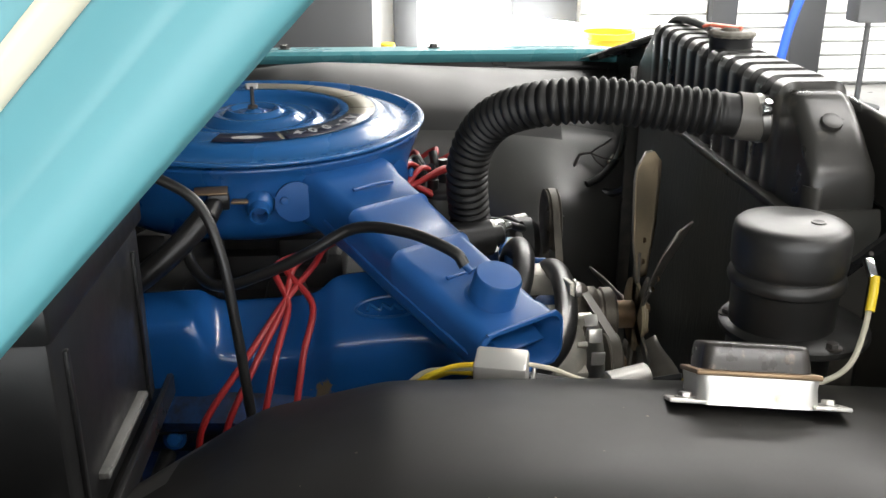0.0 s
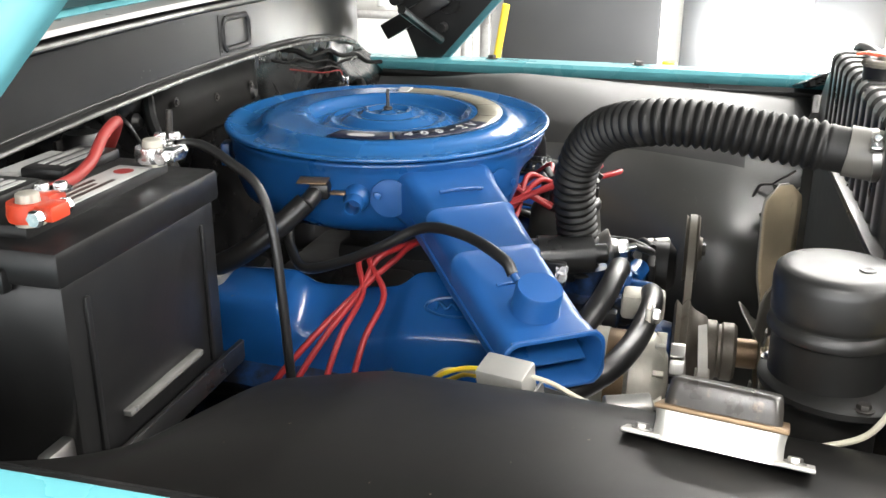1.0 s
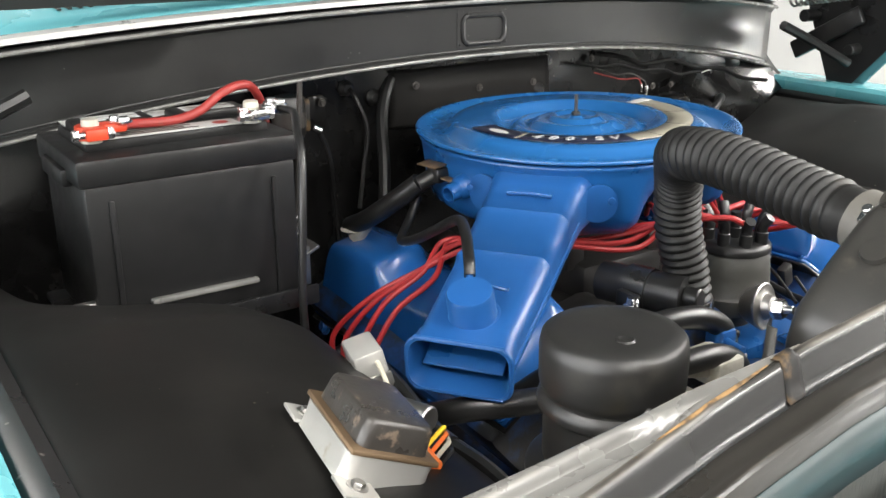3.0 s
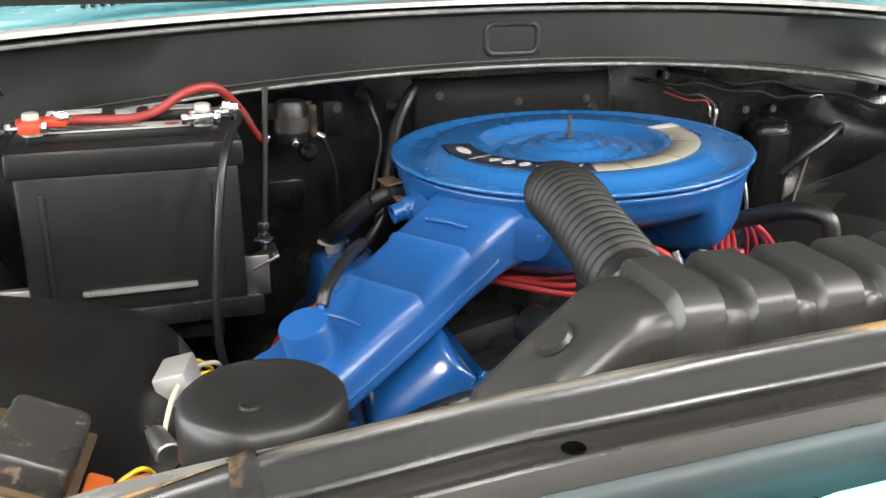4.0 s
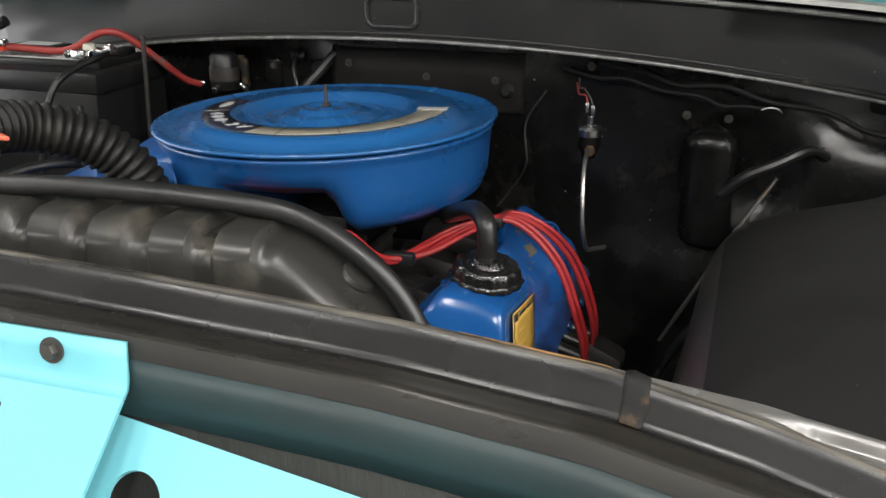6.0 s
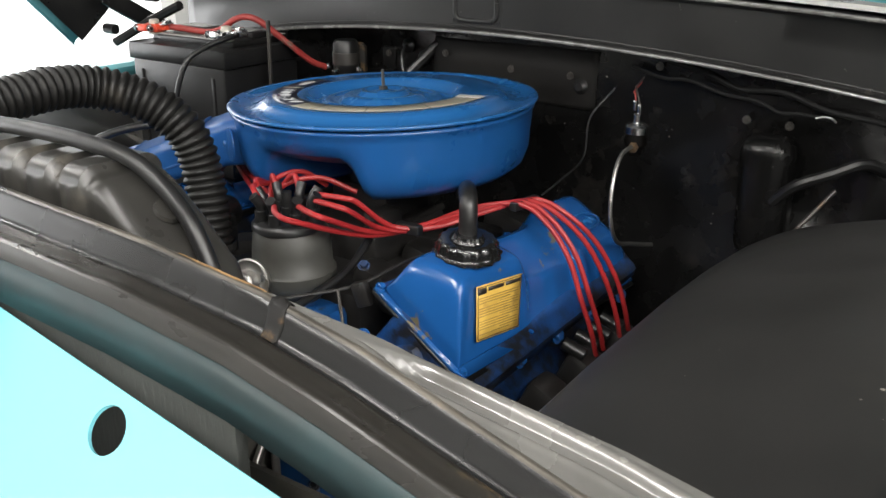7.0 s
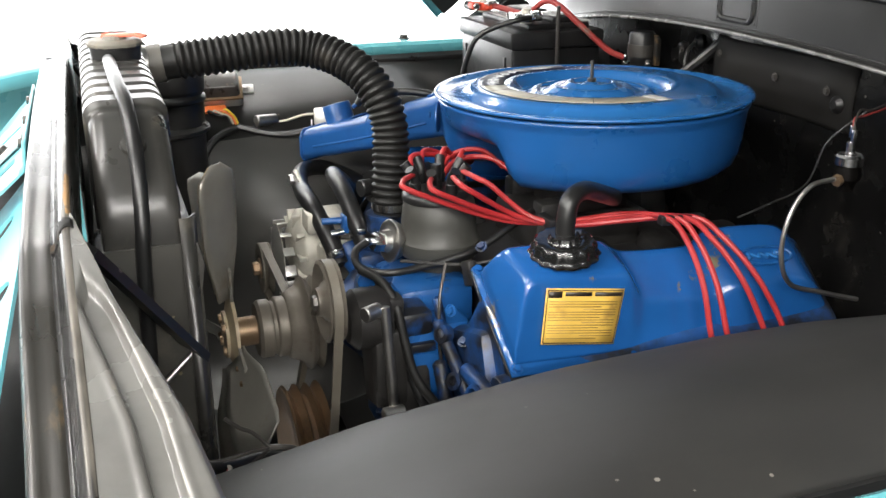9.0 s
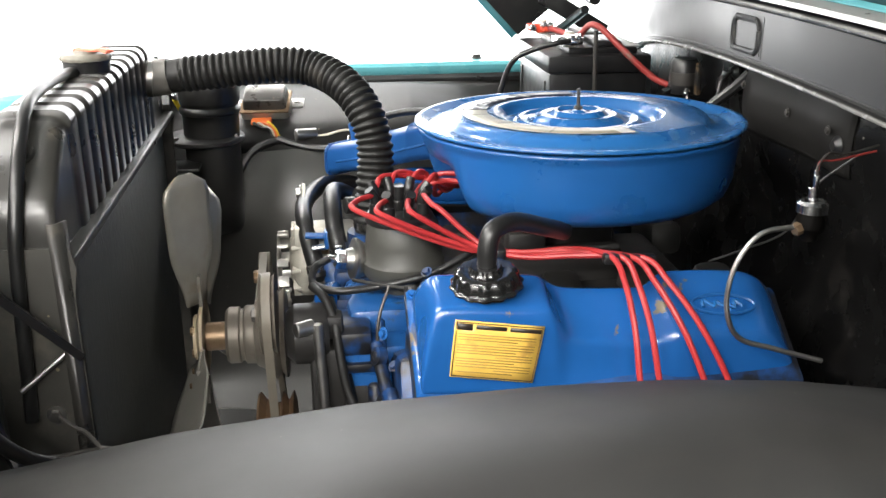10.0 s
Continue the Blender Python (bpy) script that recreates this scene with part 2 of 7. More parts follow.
CRANK = material("brown_oily_crank_steel", (0.20, 0.125, 0.07), 0.45, metal=0.35, vary=0.35, scale=40, bump=0.12, second=(0.05, 0.04, 0.03), amount=0.35, patch=22, sharp=0.2)
BRONZE = material("old_brass", (0.22, 0.15, 0.09), 0.45, metal=0.7, vary=0.25, scale=50)
CAPGREY = material("oxidised_radiator_cap", (0.15, 0.14, 0.115), 0.5, metal=0.1, vary=0.2, scale=50, second=(0.20, 0.17, 0.12), amount=0.35, patch=30, sharp=0.15, bump=0.08)
PULLEY = material("oily_worn_pulley_steel", (0.15, 0.132, 0.108), 0.5, metal=0.4, vary=0.3, scale=60, bump=0.1, second=(0.07, 0.055, 0.04), amount=0.35, patch=30, sharp=0.2)
DIST_GREY = material("dirty_grey_distributor", (0.038, 0.038, 0.033), 0.5, vary=0.2, scale=35, second=(0.025, 0.022, 0.019), amount=0.35, patch=18, sharp=0.15)
DECAL_SILVER = material("aged_silver_decal", (0.33, 0.31, 0.245), 0.35, metal=0.35, vary=0.1, scale=30, second=(0.25, 0.2, 0.12), amount=0.25, patch=25)
DECAL_BLACK = material("black_decal", (0.012, 0.014, 0.03), 0.3, coat=0.3, vary=0.1, scale=30)
DECAL_GOLD = material("yellowed_gold_label", (0.62, 0.40, 0.08), 0.35, vary=0.12, scale=40, second=(0.35, 0.2, 0.05), amount=0.3, patch=25, sharp=0.15)
FADED = material("faded_label_print", (0.24, 0.15, 0.035), 0.4)
CEILING = material("grey_ceiling_sheet", (0.17, 0.17, 0.17), 0.7, vary=0.08, scale=3)
PRINT = material("dark_label_print", (0.03, 0.025, 0.02), 0.4)
HOLE = material("black_open_hole", (0.002, 0.002, 0.002), 0.9, spec=0.0)
PRINT_WHITE = material("white_label_print", (0.40, 0.41, 0.42), 0.4)
BROWN_BOX = material("speckled_dark_brown_cover", (0.032, 0.029, 0.026), 0.3, vary=0.3, scale=60, bump=0.3, second=(0.13, 0.10, 0.075), amount=0.26, patch=70, sharp=0.08)
CONCRETE = material("painted_grey_floor", (0.20, 0.20, 0.195), 0.3, vary=0.12, scale=5, bump=0.03, second=(0.14, 0.14, 0.135), amount=0.3, patch=1.5, sharp=0.3)
WALL_WHITE = material("white_wall_paint", (0.72, 0.72, 0.70), 0.6, vary=0.04, scale=3, bump=0.03)
WALL_DARK = material("dark_grey_panel", (0.045, 0.047, 0.05), 0.5, vary=0.15, scale=4)
DOOR_WHITE = material("white_door_slat", (0.75, 0.76, 0.75), 0.4, vary=0.04, scale=5)
BLUE_PIPE = material("blue_air_hose", (0.02, 0.09, 0.5), 0.4, vary=0.1, scale=10)
GLOW = material("lamp_tube", (1.0, 0.98, 0.95), 0.5, emit=9.0)
PANEL_GLOW = material("glaring_lamp_panel", (1.0, 1.0, 0.98), 0.8, emit=45.0)
BACKDROP_GLOW = material("outside_glow_sheet", (1.0, 1.0, 1.0), 0.8, emit=3.2)
GLASS_DARK = material("dark_windshield", (0.01, 0.011, 0.012), 0.08, vary=0.1, scale=2)
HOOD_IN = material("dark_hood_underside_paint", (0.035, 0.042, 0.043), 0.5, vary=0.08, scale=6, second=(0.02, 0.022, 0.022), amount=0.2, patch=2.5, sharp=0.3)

# ---- mesh helpers ----
ORIGIN = {}


def thing(name, at, label, category, group="", kind=""):
    ob = new(name)
    ob.empty_display_size = 0.02
    ob.location = at
    ORIGIN[ob.name] = Vector(at)
    return tagged(ob, label, category, group, kind)


def mesh_of(geo, mat, off=(0, 0, 0), name="mesh", sharp=38):
    verts, faces = geo
    me = bpy.data.meshes.new(name)
    o = Vector(off)
    me.from_pydata([tuple(Vector(v) - o) for v in verts], [], faces)
    bm = bmesh.new()
    bm.from_mesh(me)
    bmesh.ops.recalc_face_normals(bm, faces=bm.faces)
    bm.to_mesh(me)
    bm.free()
    me.materials.append(mat)
    me.shade_smooth()
    me.set_sharp_from_angle(angle=radians(sharp))
    return me


def part(name, geo, mat, parent, label="", sharp=38, thick=0.0):
    o = ORIGIN[parent.name]
    ob = new(name, mesh_of(geo, mat, o, name, sharp))
    ob.parent = parent
    ORIGIN[ob.name] = o
    if label:
        tagged(ob, label)
    if thick:
        s = ob.modifiers.new("thickness", "SOLIDIFY")
        s.thickness, s.offset = thick, 0
    return ob


def solo(name, geo, mat, label, category, group="", kind="", sharp=38, thick=0.0, at=None):
    """A thing that is one mesh."""
    if at is None:
        v = np.array([tuple(p) for p in geo[0]])
        at = (*(0.5 * (v.min(0) + v.max(0)))[:2], v.min(0)[2])
    ob = new(name, mesh_of(geo, mat, at, name, sharp))
    ob.location = at
    ORIGIN[ob.name] = Vector(at)
    if thick:
        s = ob.modifiers.new("thickness", "SOLIDIFY")
        s.thickness, s.offset = thick, 0
    return tagged(ob, label, category, group, kind)


def merge(*geos):
    verts, faces = [], []
    for v, f in geos:
        k = len(verts)
        verts += list(v)
        faces += [tuple(i + k for i in q) for q in f]
    return verts, faces


def moved(geo, m):
    return [m @ Vector(v) for v in geo[0]], geo[1]


def box(c, s, bevel=0.002, rot=(0, 0, 0), seg=2):
    bm = bmesh.new()
    bmesh.ops.create_cube(bm, size=1)
    bmesh.ops.scale(bm, vec=s, verts=bm.verts)
    if bevel:
        bmesh.ops.bevel(bm, geom=list(bm.edges), offset=bevel, segments=seg, affect="EDGES", profile=0.5)
    m = pose(*c, *rot)
    bm.verts.index_update()
    geo = [m @ v.co for v in bm.verts], [tuple(v.index for v in f.verts) for f in bm.faces]
    bm.free()
    return geo


def lathe(profile, c=(0, 0, 0), rot=(0, 0, 0), n=40, wave=None):
    """Turns (radius, height) about z, then turns and moves it. wave(angle) scales the radius."""
    verts, faces, rings = [], [], []
    for r, z in profile:
        if r < 1e-6:
            rings.append([len(verts)])
            verts.append(Vector((0, 0, z)))
        else:
            rings.append(list(range(len(verts), len(verts) + n)))
            for i in range(n):
                a = 2 * math.pi * i / n
                k = wave(a) if wave else 1
                verts.append(Vector((r * k * math.cos(a), r * k * math.sin(a), z)))
    for a, b in zip(rings, rings[1:]):
        for i in range(n):
            j = (i + 1) % n
            if len(a) == 1 and len(b) > 1:
                faces.append((a[0], b[i], b[j]))
            elif len(b) == 1 and len(a) > 1:
                faces.append((a[i], a[j], b[0]))
            elif len(a) > 1:
                faces.append((a[i], a[j], b[j], b[i]))
    m = pose(*c, *rot)
    return [m @ v for v in verts], faces


def rod(a, b, r, n=14, bev=0.0):
    """A closed cylinder from a to b."""
    a, b = Vector(a), Vector(b)
    h = (b - a).length
    e = bev or min(r, h) * 0.12
    geo = lathe([(0, 0), (r - e, 0), (r, e), (r, h - e), (r - e, h), (0, h)], n=n)
    return moved(geo, Matrix.Translation(a) @ (b - a).to_track_quat("Z", "Y").to_matrix().to_4x4())


def spline(pts, per=8):
    p = [Vector(q) for q in pts]
    p = [2 * p[0] - p[1], *p, 2 * p[-1] - p[-2]]
    out = []
    for i in range(1, len(p) - 2):
        for k in range(per):
            t = k / per
            a, b, c, d = p[i - 1:i + 3]
            out.append(0.5 * (2 * b + (c - a) * t + (2 * a - 5 * b + 4 * c - d) * t * t + (3 * b - a - 3 * c + d) * t ** 3))
    out.append(p[-2])
    return out


def loft(rings, caps=True):
    n = len(rings[0])
    verts = [Vector(v) for r in rings for v in r]
    faces = []
    for k in range(len(rings) - 1):
        for i in range(n):
            j = (i + 1) % n
            faces.append((k * n + i, k * n + j, (k + 1) * n + j, (k + 1) * n + i))
    if caps:
        faces.append(tuple(range(n))[::-1])
        faces.append(tuple(range((len(rings) - 1) * n, len(rings) * n)))
    return verts, faces


def tube(pts, r, n=10, per=8, ridge=None):
    """A hose or wire along a smooth line. ridge(s): the factor of the radius at s metres along it."""
    c = spline(pts, per) if per else [Vector(p) for p in pts]
    rings, s = [], 0.0
    side = None
    for i, p in enumerate(c):
        d = (c[min(i + 1, len(c) - 1)] - c[max(i - 1, 0)]).normalized()
        if side is None:
            side = d.orthogonal().normalized()
        side = (side - d * side.dot(d)).normalized()
        up = d.cross(side)
        if i:
            s += (p - c[i - 1]).length
        k = r * (ridge(s) if ridge else 1)
        rings.append([p + k * (math.cos(2 * math.pi * j / n) * side + math.sin(2 * math.pi * j / n) * up) for j in range(n)])
    return loft(rings)


def even(pts, step, per=30):
    """The smooth line through pts, cut to even steps."""
    c = spline(pts, per)
    out, need = [c[0]], step
    for a, b in zip(c, c[1:]):
        d = (b - a).length
        while d >= need:
            a = a + (b - a) * (need / d)
            out.append(a)
            d, need = (b - a).length, step
        need -= d
    return out


def sheet(fn, us, vs):
    """An open grid of fn(u, v)."""
    verts = [Vector(fn(u, v)) for u in us for v in vs]
    m = len(vs)
    faces = [(i * m + j, i * m + j + 1, (i + 1) * m + j + 1, (i + 1) * m + j) for i in range(len(us) - 1) for j in range(m - 1)]
    return verts, faces


def slab(poly, base, thick, plane="xy"):
    """A flat plate of the outline poly, thick along the third axis from base."""
    def at(p, h):
        return {"xy": (p[0], p[1], h), "xz": (p[0], h, p[1]), "yz": (h, p[0], p[1])}[plane]
    n = len(poly)
    verts = [Vector(at(p, base)) for p in poly] + [Vector(at(p, base + thick)) for p in poly]
    faces = [tuple(range(n))[::-1], tuple(range(n, 2 * n))] + [(i, (i + 1) % n, n + (i + 1) % n, n + i) for i in range(n)]
    return verts, faces


def round_rect(w, h, r, seg=5):
    out = []
    for cx, cy, a0 in ((w / 2 - r, h / 2 - r, 0), (-w / 2 + r, h / 2 - r, 90), (-w / 2 + r, -h / 2 + r, 180), (w / 2 - r, -h / 2 + r, 270)):
        for k in range(seg + 1):
            a = radians(a0 + 90 * k / seg)
            out.append((cx + r * math.cos(a), cy + r * math.sin(a)))
    return out


def hexbolt(c, axis, r=0.007, h=0.006, washer=True):
    geo = lathe([(0, 0), (r, 0), (r, h * 0.8), (r * 0.88, h), (0, h)], n=6)
    if washer:
        geo = merge(geo, lathe([(0, 0), (r * 1.5, 0), (r * 1.5, h * 0.25), (0, h * 0.25)], n=18))
    q = Vector(axis).to_track_quat("Z", "Y").to_matrix().to_4x4()
    return moved(geo, Matrix.Translation(c) @ q)


def lettering(text, size, m, mat, parent, name="lettering", depth=0.0004, shear=0.0, label=""):
    cu = bpy.data.curves.new(name, "FONT")
    cu.body, cu.size, cu.extrude, cu.align_x, cu.align_y, cu.shear, cu.offset = text, size, depth, "CENTER", "CENTER", shear, size * 0.012
    tmp = bpy.data.objects.new(name, cu)
    me = bpy.data.meshes.new_from_object(tmp)
    bpy.data.objects.remove(tmp)
    me.transform(m)
    o = ORIGIN[parent.name]
    me.transform(Matrix.Translation(-o))
    me.materials.clear()
    me.materials.append(mat)
    ob = new(name, me)
    ob.parent = parent
    ORIGIN[ob.name] = o
    if label:
        tagged(ob, label)
    return ob


def lerp(x, xs, ys):
    return float(np.interp(x, xs, ys))


def smooth(a, b, x):
    t = min(1, max(0, (x - a) / (b - a)))
    return t * t * (3 - 2 * t)


MID = 1.1725  # the truck's middle line, along y; x points to its front

# ---- the garage ----
solo("floor", box((0.5, 1.5, -0.05), (16, 16, 0.1), 0), CONCRETE, "smooth painted grey concrete garage floor", "floor", kind="structure")
solo("ceiling", box((0.5, 1.5, 3.85), (16, 16, 0.1), 0), CEILING, "plain grey garage ceiling", "ceiling", kind="structure")
solo("wall_east", box((8.05, 1.5, 1.9), (0.1, 16, 3.8), 0), WALL_WHITE, "plain white garage wall", "wall", kind="structure")
solo("wall_west", box((-7.05, 1.5, 1.9), (0.1, 16, 3.8), 0), WALL_WHITE, "plain white garage wall", "wall", kind="structure")
solo("wall_north", box((0.5, 7.55, 1.9), (15, 0.1, 3.8), 0), WALL_WHITE, "plain white garage wall behind the roller doors", "wall", kind="structure")
# the passenger side: a wide opening, with a glowing sheet behind it for daylight
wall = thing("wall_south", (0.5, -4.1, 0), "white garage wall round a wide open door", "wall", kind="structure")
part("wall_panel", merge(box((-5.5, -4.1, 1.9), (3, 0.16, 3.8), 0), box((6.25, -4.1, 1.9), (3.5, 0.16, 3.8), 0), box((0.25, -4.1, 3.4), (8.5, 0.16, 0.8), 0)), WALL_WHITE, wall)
solo("backdrop", box((0.4, -6.2, 1.4), (13, 0.05, 5.0), 0), BACKDROP_GLOW, "glowing white sheet standing in for daylight outside the open door", "daylight", kind="structure")

# housings and tubes drawn for the added lamps
for lx, ly, w in LAMPS:
    fixture = thing("added_ceiling_lamp", (lx, ly, 3.66), "unseen tube lamp added under the garage ceiling", "lamp", "ceiling lamps")
    part("housing", box((lx, ly, 3.74), (2.5, 0.36, 0.12), 0.01), WALL_WHITE, fixture)
    part("tube", rod((lx - 1.2, ly - 0.08, 3.63), (lx + 1.2, ly - 0.08, 3.63), 0.02), GLOW, fixture)
    part("tube", rod((lx - 1.2, ly + 0.08, 3.63), (lx + 1.2, ly + 0.08, 3.63), 0.02), GLOW, fixture)

# roller doors on the driver's side
BACK = 7.45


def roller_door(x0, x1):
    door = thing("door_1", ((x0 + x1) / 2, BACK, 0), "closed white slatted roller door", "garage door", "roller doors", "structure")
    first = None
    n = 28
    for i in range(n):
        z = 0.02 + i * 0.11
        if first is None:
            first = part("slat", box(((x0 + x1) / 2, BACK, z + 0.053), (x1 - x0, 0.03, 0.104), 0.012, seg=1), DOOR_WHITE, door)
        else:
            o = new("slat", first.data)
            o.parent, o.location = door, (0, 0, i * 0.11)
    return door


roller_door(1.55, 2.55)
roller_door(2.75, 3.2)
roller_door(3.45, 5.4)
for x0, x1, mat, lab in ((2.55, 2.75, WALL_DARK, "dark steel door post"), (3.2, 3.45, WALL_DARK, "dark steel door post"), (-1.24, -0.06, WALL_DARK, "dark grey wall panel"),
                         (0.1, 0.28, WALL_DARK, "dark steel door post"), (1.0, 1.5, WALL_DARK, "dark cabinet front against the wall")):
    solo("post", box(((x0 + x1) / 2, BACK - 0.06, 1.4), (x1 - x0, 0.12, 2.8), 0.01), mat, lab, "post", kind="structure")

# a light box leaning low at the wall, far too bright for the picture
lightbox = thing("light_panel", (0.95, BACK - 0.5, 0), "glaring white light panel standing low at the wall", "lamp")
part("panel", box((0.87, BACK - 0.5, 0.40), (1.15, 0.05, 0.46), 0.01, rot=(0, 6, 0)), PANEL_GLOW, lightbox)
for fx in (0.6, 1.3):
    part("foot", box((fx, BACK - 0.45, 0.08), (0.05, 0.25, 0.16), 0.005), WALL_DARK, lightbox)
solo("floor_light", box((3.9, 5.2, 0.012), (2.2, 0.5, 0.024), 0.004), PANEL_GLOW, "bright white lamp strip lying on the floor", "lamp")
bucket = thing("bucket", (1.62, 6.8, 0), "yellow plastic bucket on the garage floor", "bucket")
part("body", lathe([(0, 0), (0.15, 0), (0.18, 0.45), (0.195, 0.46), (0.195, 0.5), (0.17, 0.5), (0.14, 0.03), (0, 0.03)], (1.62, 6.8, 0.03)), YELLOW, bucket)
part("handle", tube([(1.44, 6.8, 0.48), (1.5, 6.7, 0.4), (1.62, 6.62, 0.37), (1.74, 6.7, 0.4), (1.8, 6.8, 0.48)], 0.006, 8), STEEL, bucket)
solo("air_hose", tube([(3.28, 7.2, 2.5), (3.27, 7.18, 1.4), (3.2, 7.15, 0.9), (3.08, 7.12, 0.5), (3.0, 7.1, 0.0)], 0.035, 12), BLUE_PIPE, "blue air hose hanging on the dark post", "hose")
stand = thing("tool_stand", (3.42, 6.6, 0), "dark box on a thin post in the garage", "stand")
part("box", box((3.42, 6.6, 0.78), (0.26, 0.2, 0.34), 0.02), WALL_DARK, stand)
part("pole", rod((3.42, 6.6, 0.02), (3.42, 6.6, 0.62), 0.02), WALL_DARK, stand)
part("foot", lathe([(0, 0), (0.16, 0), (0.16, 0.015), (0.03, 0.03), (0, 0.03)], (3.42, 6.6, 0)), WALL_DARK, stand)
# a work bench with posts past the rear of the driver's fender
bench = thing("work_bench", (-1.6, 5.6, 0), "grey steel work bench with things on it", "bench")
part("top", box((-1.75, 5.6, 0.88), (1.5, 0.6, 0.05), 0.005), STEEL, bench)
for px, py in ((-2.45, 5.35), (-1.05, 5.35), (-2.45, 5.85), (-1.05, 5.85)):
    part("leg", box((px, py, 0.43), (0.06, 0.06, 0.86), 0.004), STEEL, bench)
part("shelf", box((-1.75, 5.6, 0.35), (1.36, 0.5, 0.03), 0.004), STEEL, bench)
for bx in (-2.2, -1.9, -1.6):
    solo("jar", lathe([(0, 0), (0.05, 0), (0.05, 0.13), (0.035, 0.15), (0.035, 0.17), (0, 0.17)], (bx, 5.55, 0.905), n=18), DOOR_WHITE, "small white jar on the work bench", "jar", "jars on the bench")
for yx in (0.05,):
    solo("bollard", rod((yx, 6.7, 0), (yx, 6.7, 0.48), 0.05, 18), YELLOW, "yellow guard post standing on the floor", "bollard", "guard posts")

solo("guard_rail", rod((-1.28, 7.0, 0.0), (-1.15, 7.0, 0.80), 0.028, 14), YELLOW, "yellow painted bar leaning by the dark wall panel", "bar")
for tx, tz in ((-1.86, 0.72), (-1.64, 0.68)):
    tool = thing("hanging_tool", (tx, 7.47, tz), "small dark tool hanging on the white wall", "tool", "hanging tools")
    part("body", box((tx, 7.47, tz), (0.11, 0.05, 0.13), 0.015), WALL_DARK, tool)
    part("handle", rod((tx + 0.02, 7.47, tz - 0.06), (tx + 0.035, 7.47, tz - 0.22), 0.018), RED_CABLE, tool)

# ---- the truck's body ----


def fender(name, s, label):
    """s = 1: the driver's, -1: the passenger's."""
    def y(d):
        return MID + s * d
    inner = 0.785
    ob = thing(name, (0, y(0.9), 0.55), label, "fender")
    prof = [(inner, 1.118), (inner - 0.002, 1.142), (inner + 0.006, 1.148), (inner + 0.05, 1.147), (inner + 0.12, 1.14), (inner + 0.17, 1.12), (inner + 0.195, 1.07), (inner + 0.2, 0.95), (inner + 0.19, 0.75), (inner + 0.17, 0.55)]
    xs = [-0.9, -0.6, -0.45, -0.3, -0.1, 0.1, 0.3, 0.45, 0.58, 0.68, 0.76, 0.82]
    part("panel", sheet(lambda x, k: (x, y(prof[k][0] - (0.02 * smooth(0.5, 0.82, x)) * (k > 4)), prof[k][1] - 0.05 * smooth(0.45, 0.82, x)), xs, list(range(len(prof)))), TEAL, ob, thick=0.002)
    flange = [(inner - 0.001, 1.12), (inner - 0.012, 1.126), (inner - 0.024, 1.128), (inner - 0.034, 1.122), (inner - 0.036, 1.112)]
    part("flange", sheet(lambda x, k: (x, y(flange[k][0]), flange[k][1] - 0.05 * smooth(0.45, 0.82, x)), [-0.42, -0.2, 0, 0.2, 0.4, 0.52], list(range(5))), BLACK, ob, "black inner flange with a rubber seal", thick=0.003)
    for bx in ((-0.2, 0.11) if s > 0 else (-0.165, 0.3)):
        part("bolt", hexbolt((bx, y(inner + 0.055), 1.147), (0, 0, 1), 0.009, 0.009), DARK_STEEL, ob)
    return ob


fender("fender", 1, "turquoise painted front fender with a black inner flange")
fender("fender", -1, "turquoise painted front fender with a black inner flange")


def apron(s, label):
    """The inner fender: a broad hump that falls towards the engine."""
    cs = [(0.752, 1.116), (0.70, 1.126), (0.64, 1.121), (0.58, 1.112), (0.53, 1.100), (0.495, 1.085), (0.47, 1.062), (0.455, 1.03), (0.447, 0.995), (0.441, 0.955), (0.433, 0.905), (0.42, 0.84), (0.40, 0.74), (0.385, 0.62)]

    def fn(x, k):
        d, z = cs[k]
        w = min(1, (0.752 - d) / 0.12)
        drop = lerp(x, [-0.46, -0.38, -0.3, -0.2, -0.1, 0.0, 0.15, 0.3, 0.4, 0.54],
                    [0.080, 0.050, 0.026, 0.010, 0.002, 0, 0.004, 0.02, 0.038, 0.06] if s > 0 else [0.20, 0.18, 0.14, 0.085, 0.022, 0, 0.003, 0.012, 0.02, 0.035])
        pull = lerp(x, [-0.46, -0.2, 0.1, 0.3, 0.54], [0.0, 0.0, 0.0, 0.015, 0.03])
        if s > 0:
            # the crest swells towards the rear
            z += lerp(x, [-0.46, -0.3, -0.2, -0.12, 0.07, 0.3], [0, 0.008, 0.019, 0.022, 0.012, 0]) * smooth(0.52, 0.64, d) * (1 if d < 0.72 else 0.35)
        # the wheel house swells towards the engine below the hump
        d -= 0.095 * math.exp(-((x - (0.30 if s > 0 else 0.15)) / 0.15) ** 2) * smooth(1.06, 0.93, z)
        return (x, MID + s * (d + pull * (1 - w)), z - drop * w)
    ob = thing("inner_fender", (0, MID + s * 0.6, 0.6), label, "inner fender", "inner fenders")
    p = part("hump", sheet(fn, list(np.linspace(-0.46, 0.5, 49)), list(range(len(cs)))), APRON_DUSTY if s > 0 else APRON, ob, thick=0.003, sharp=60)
    sub = p.modifiers.new("round", "SUBSURF")
    sub.levels = sub.render_levels = 2
    # below the fold the smoother paint is lightened to carry light from the sides
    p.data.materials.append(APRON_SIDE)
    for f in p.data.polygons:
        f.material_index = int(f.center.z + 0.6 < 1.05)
    part("edge_bead", tube([Vector(fn(0.497, k)) + Vector((0.002, 0, 0)) for k in range(len(cs) - 2)], 0.004, 8, 3), BLACK, ob, "rolled black front edge")
    return ob


apron(1, "dusty satin black inner fender hump with chips")
apron(-1, "satin black inner fender hump with dust and chips")

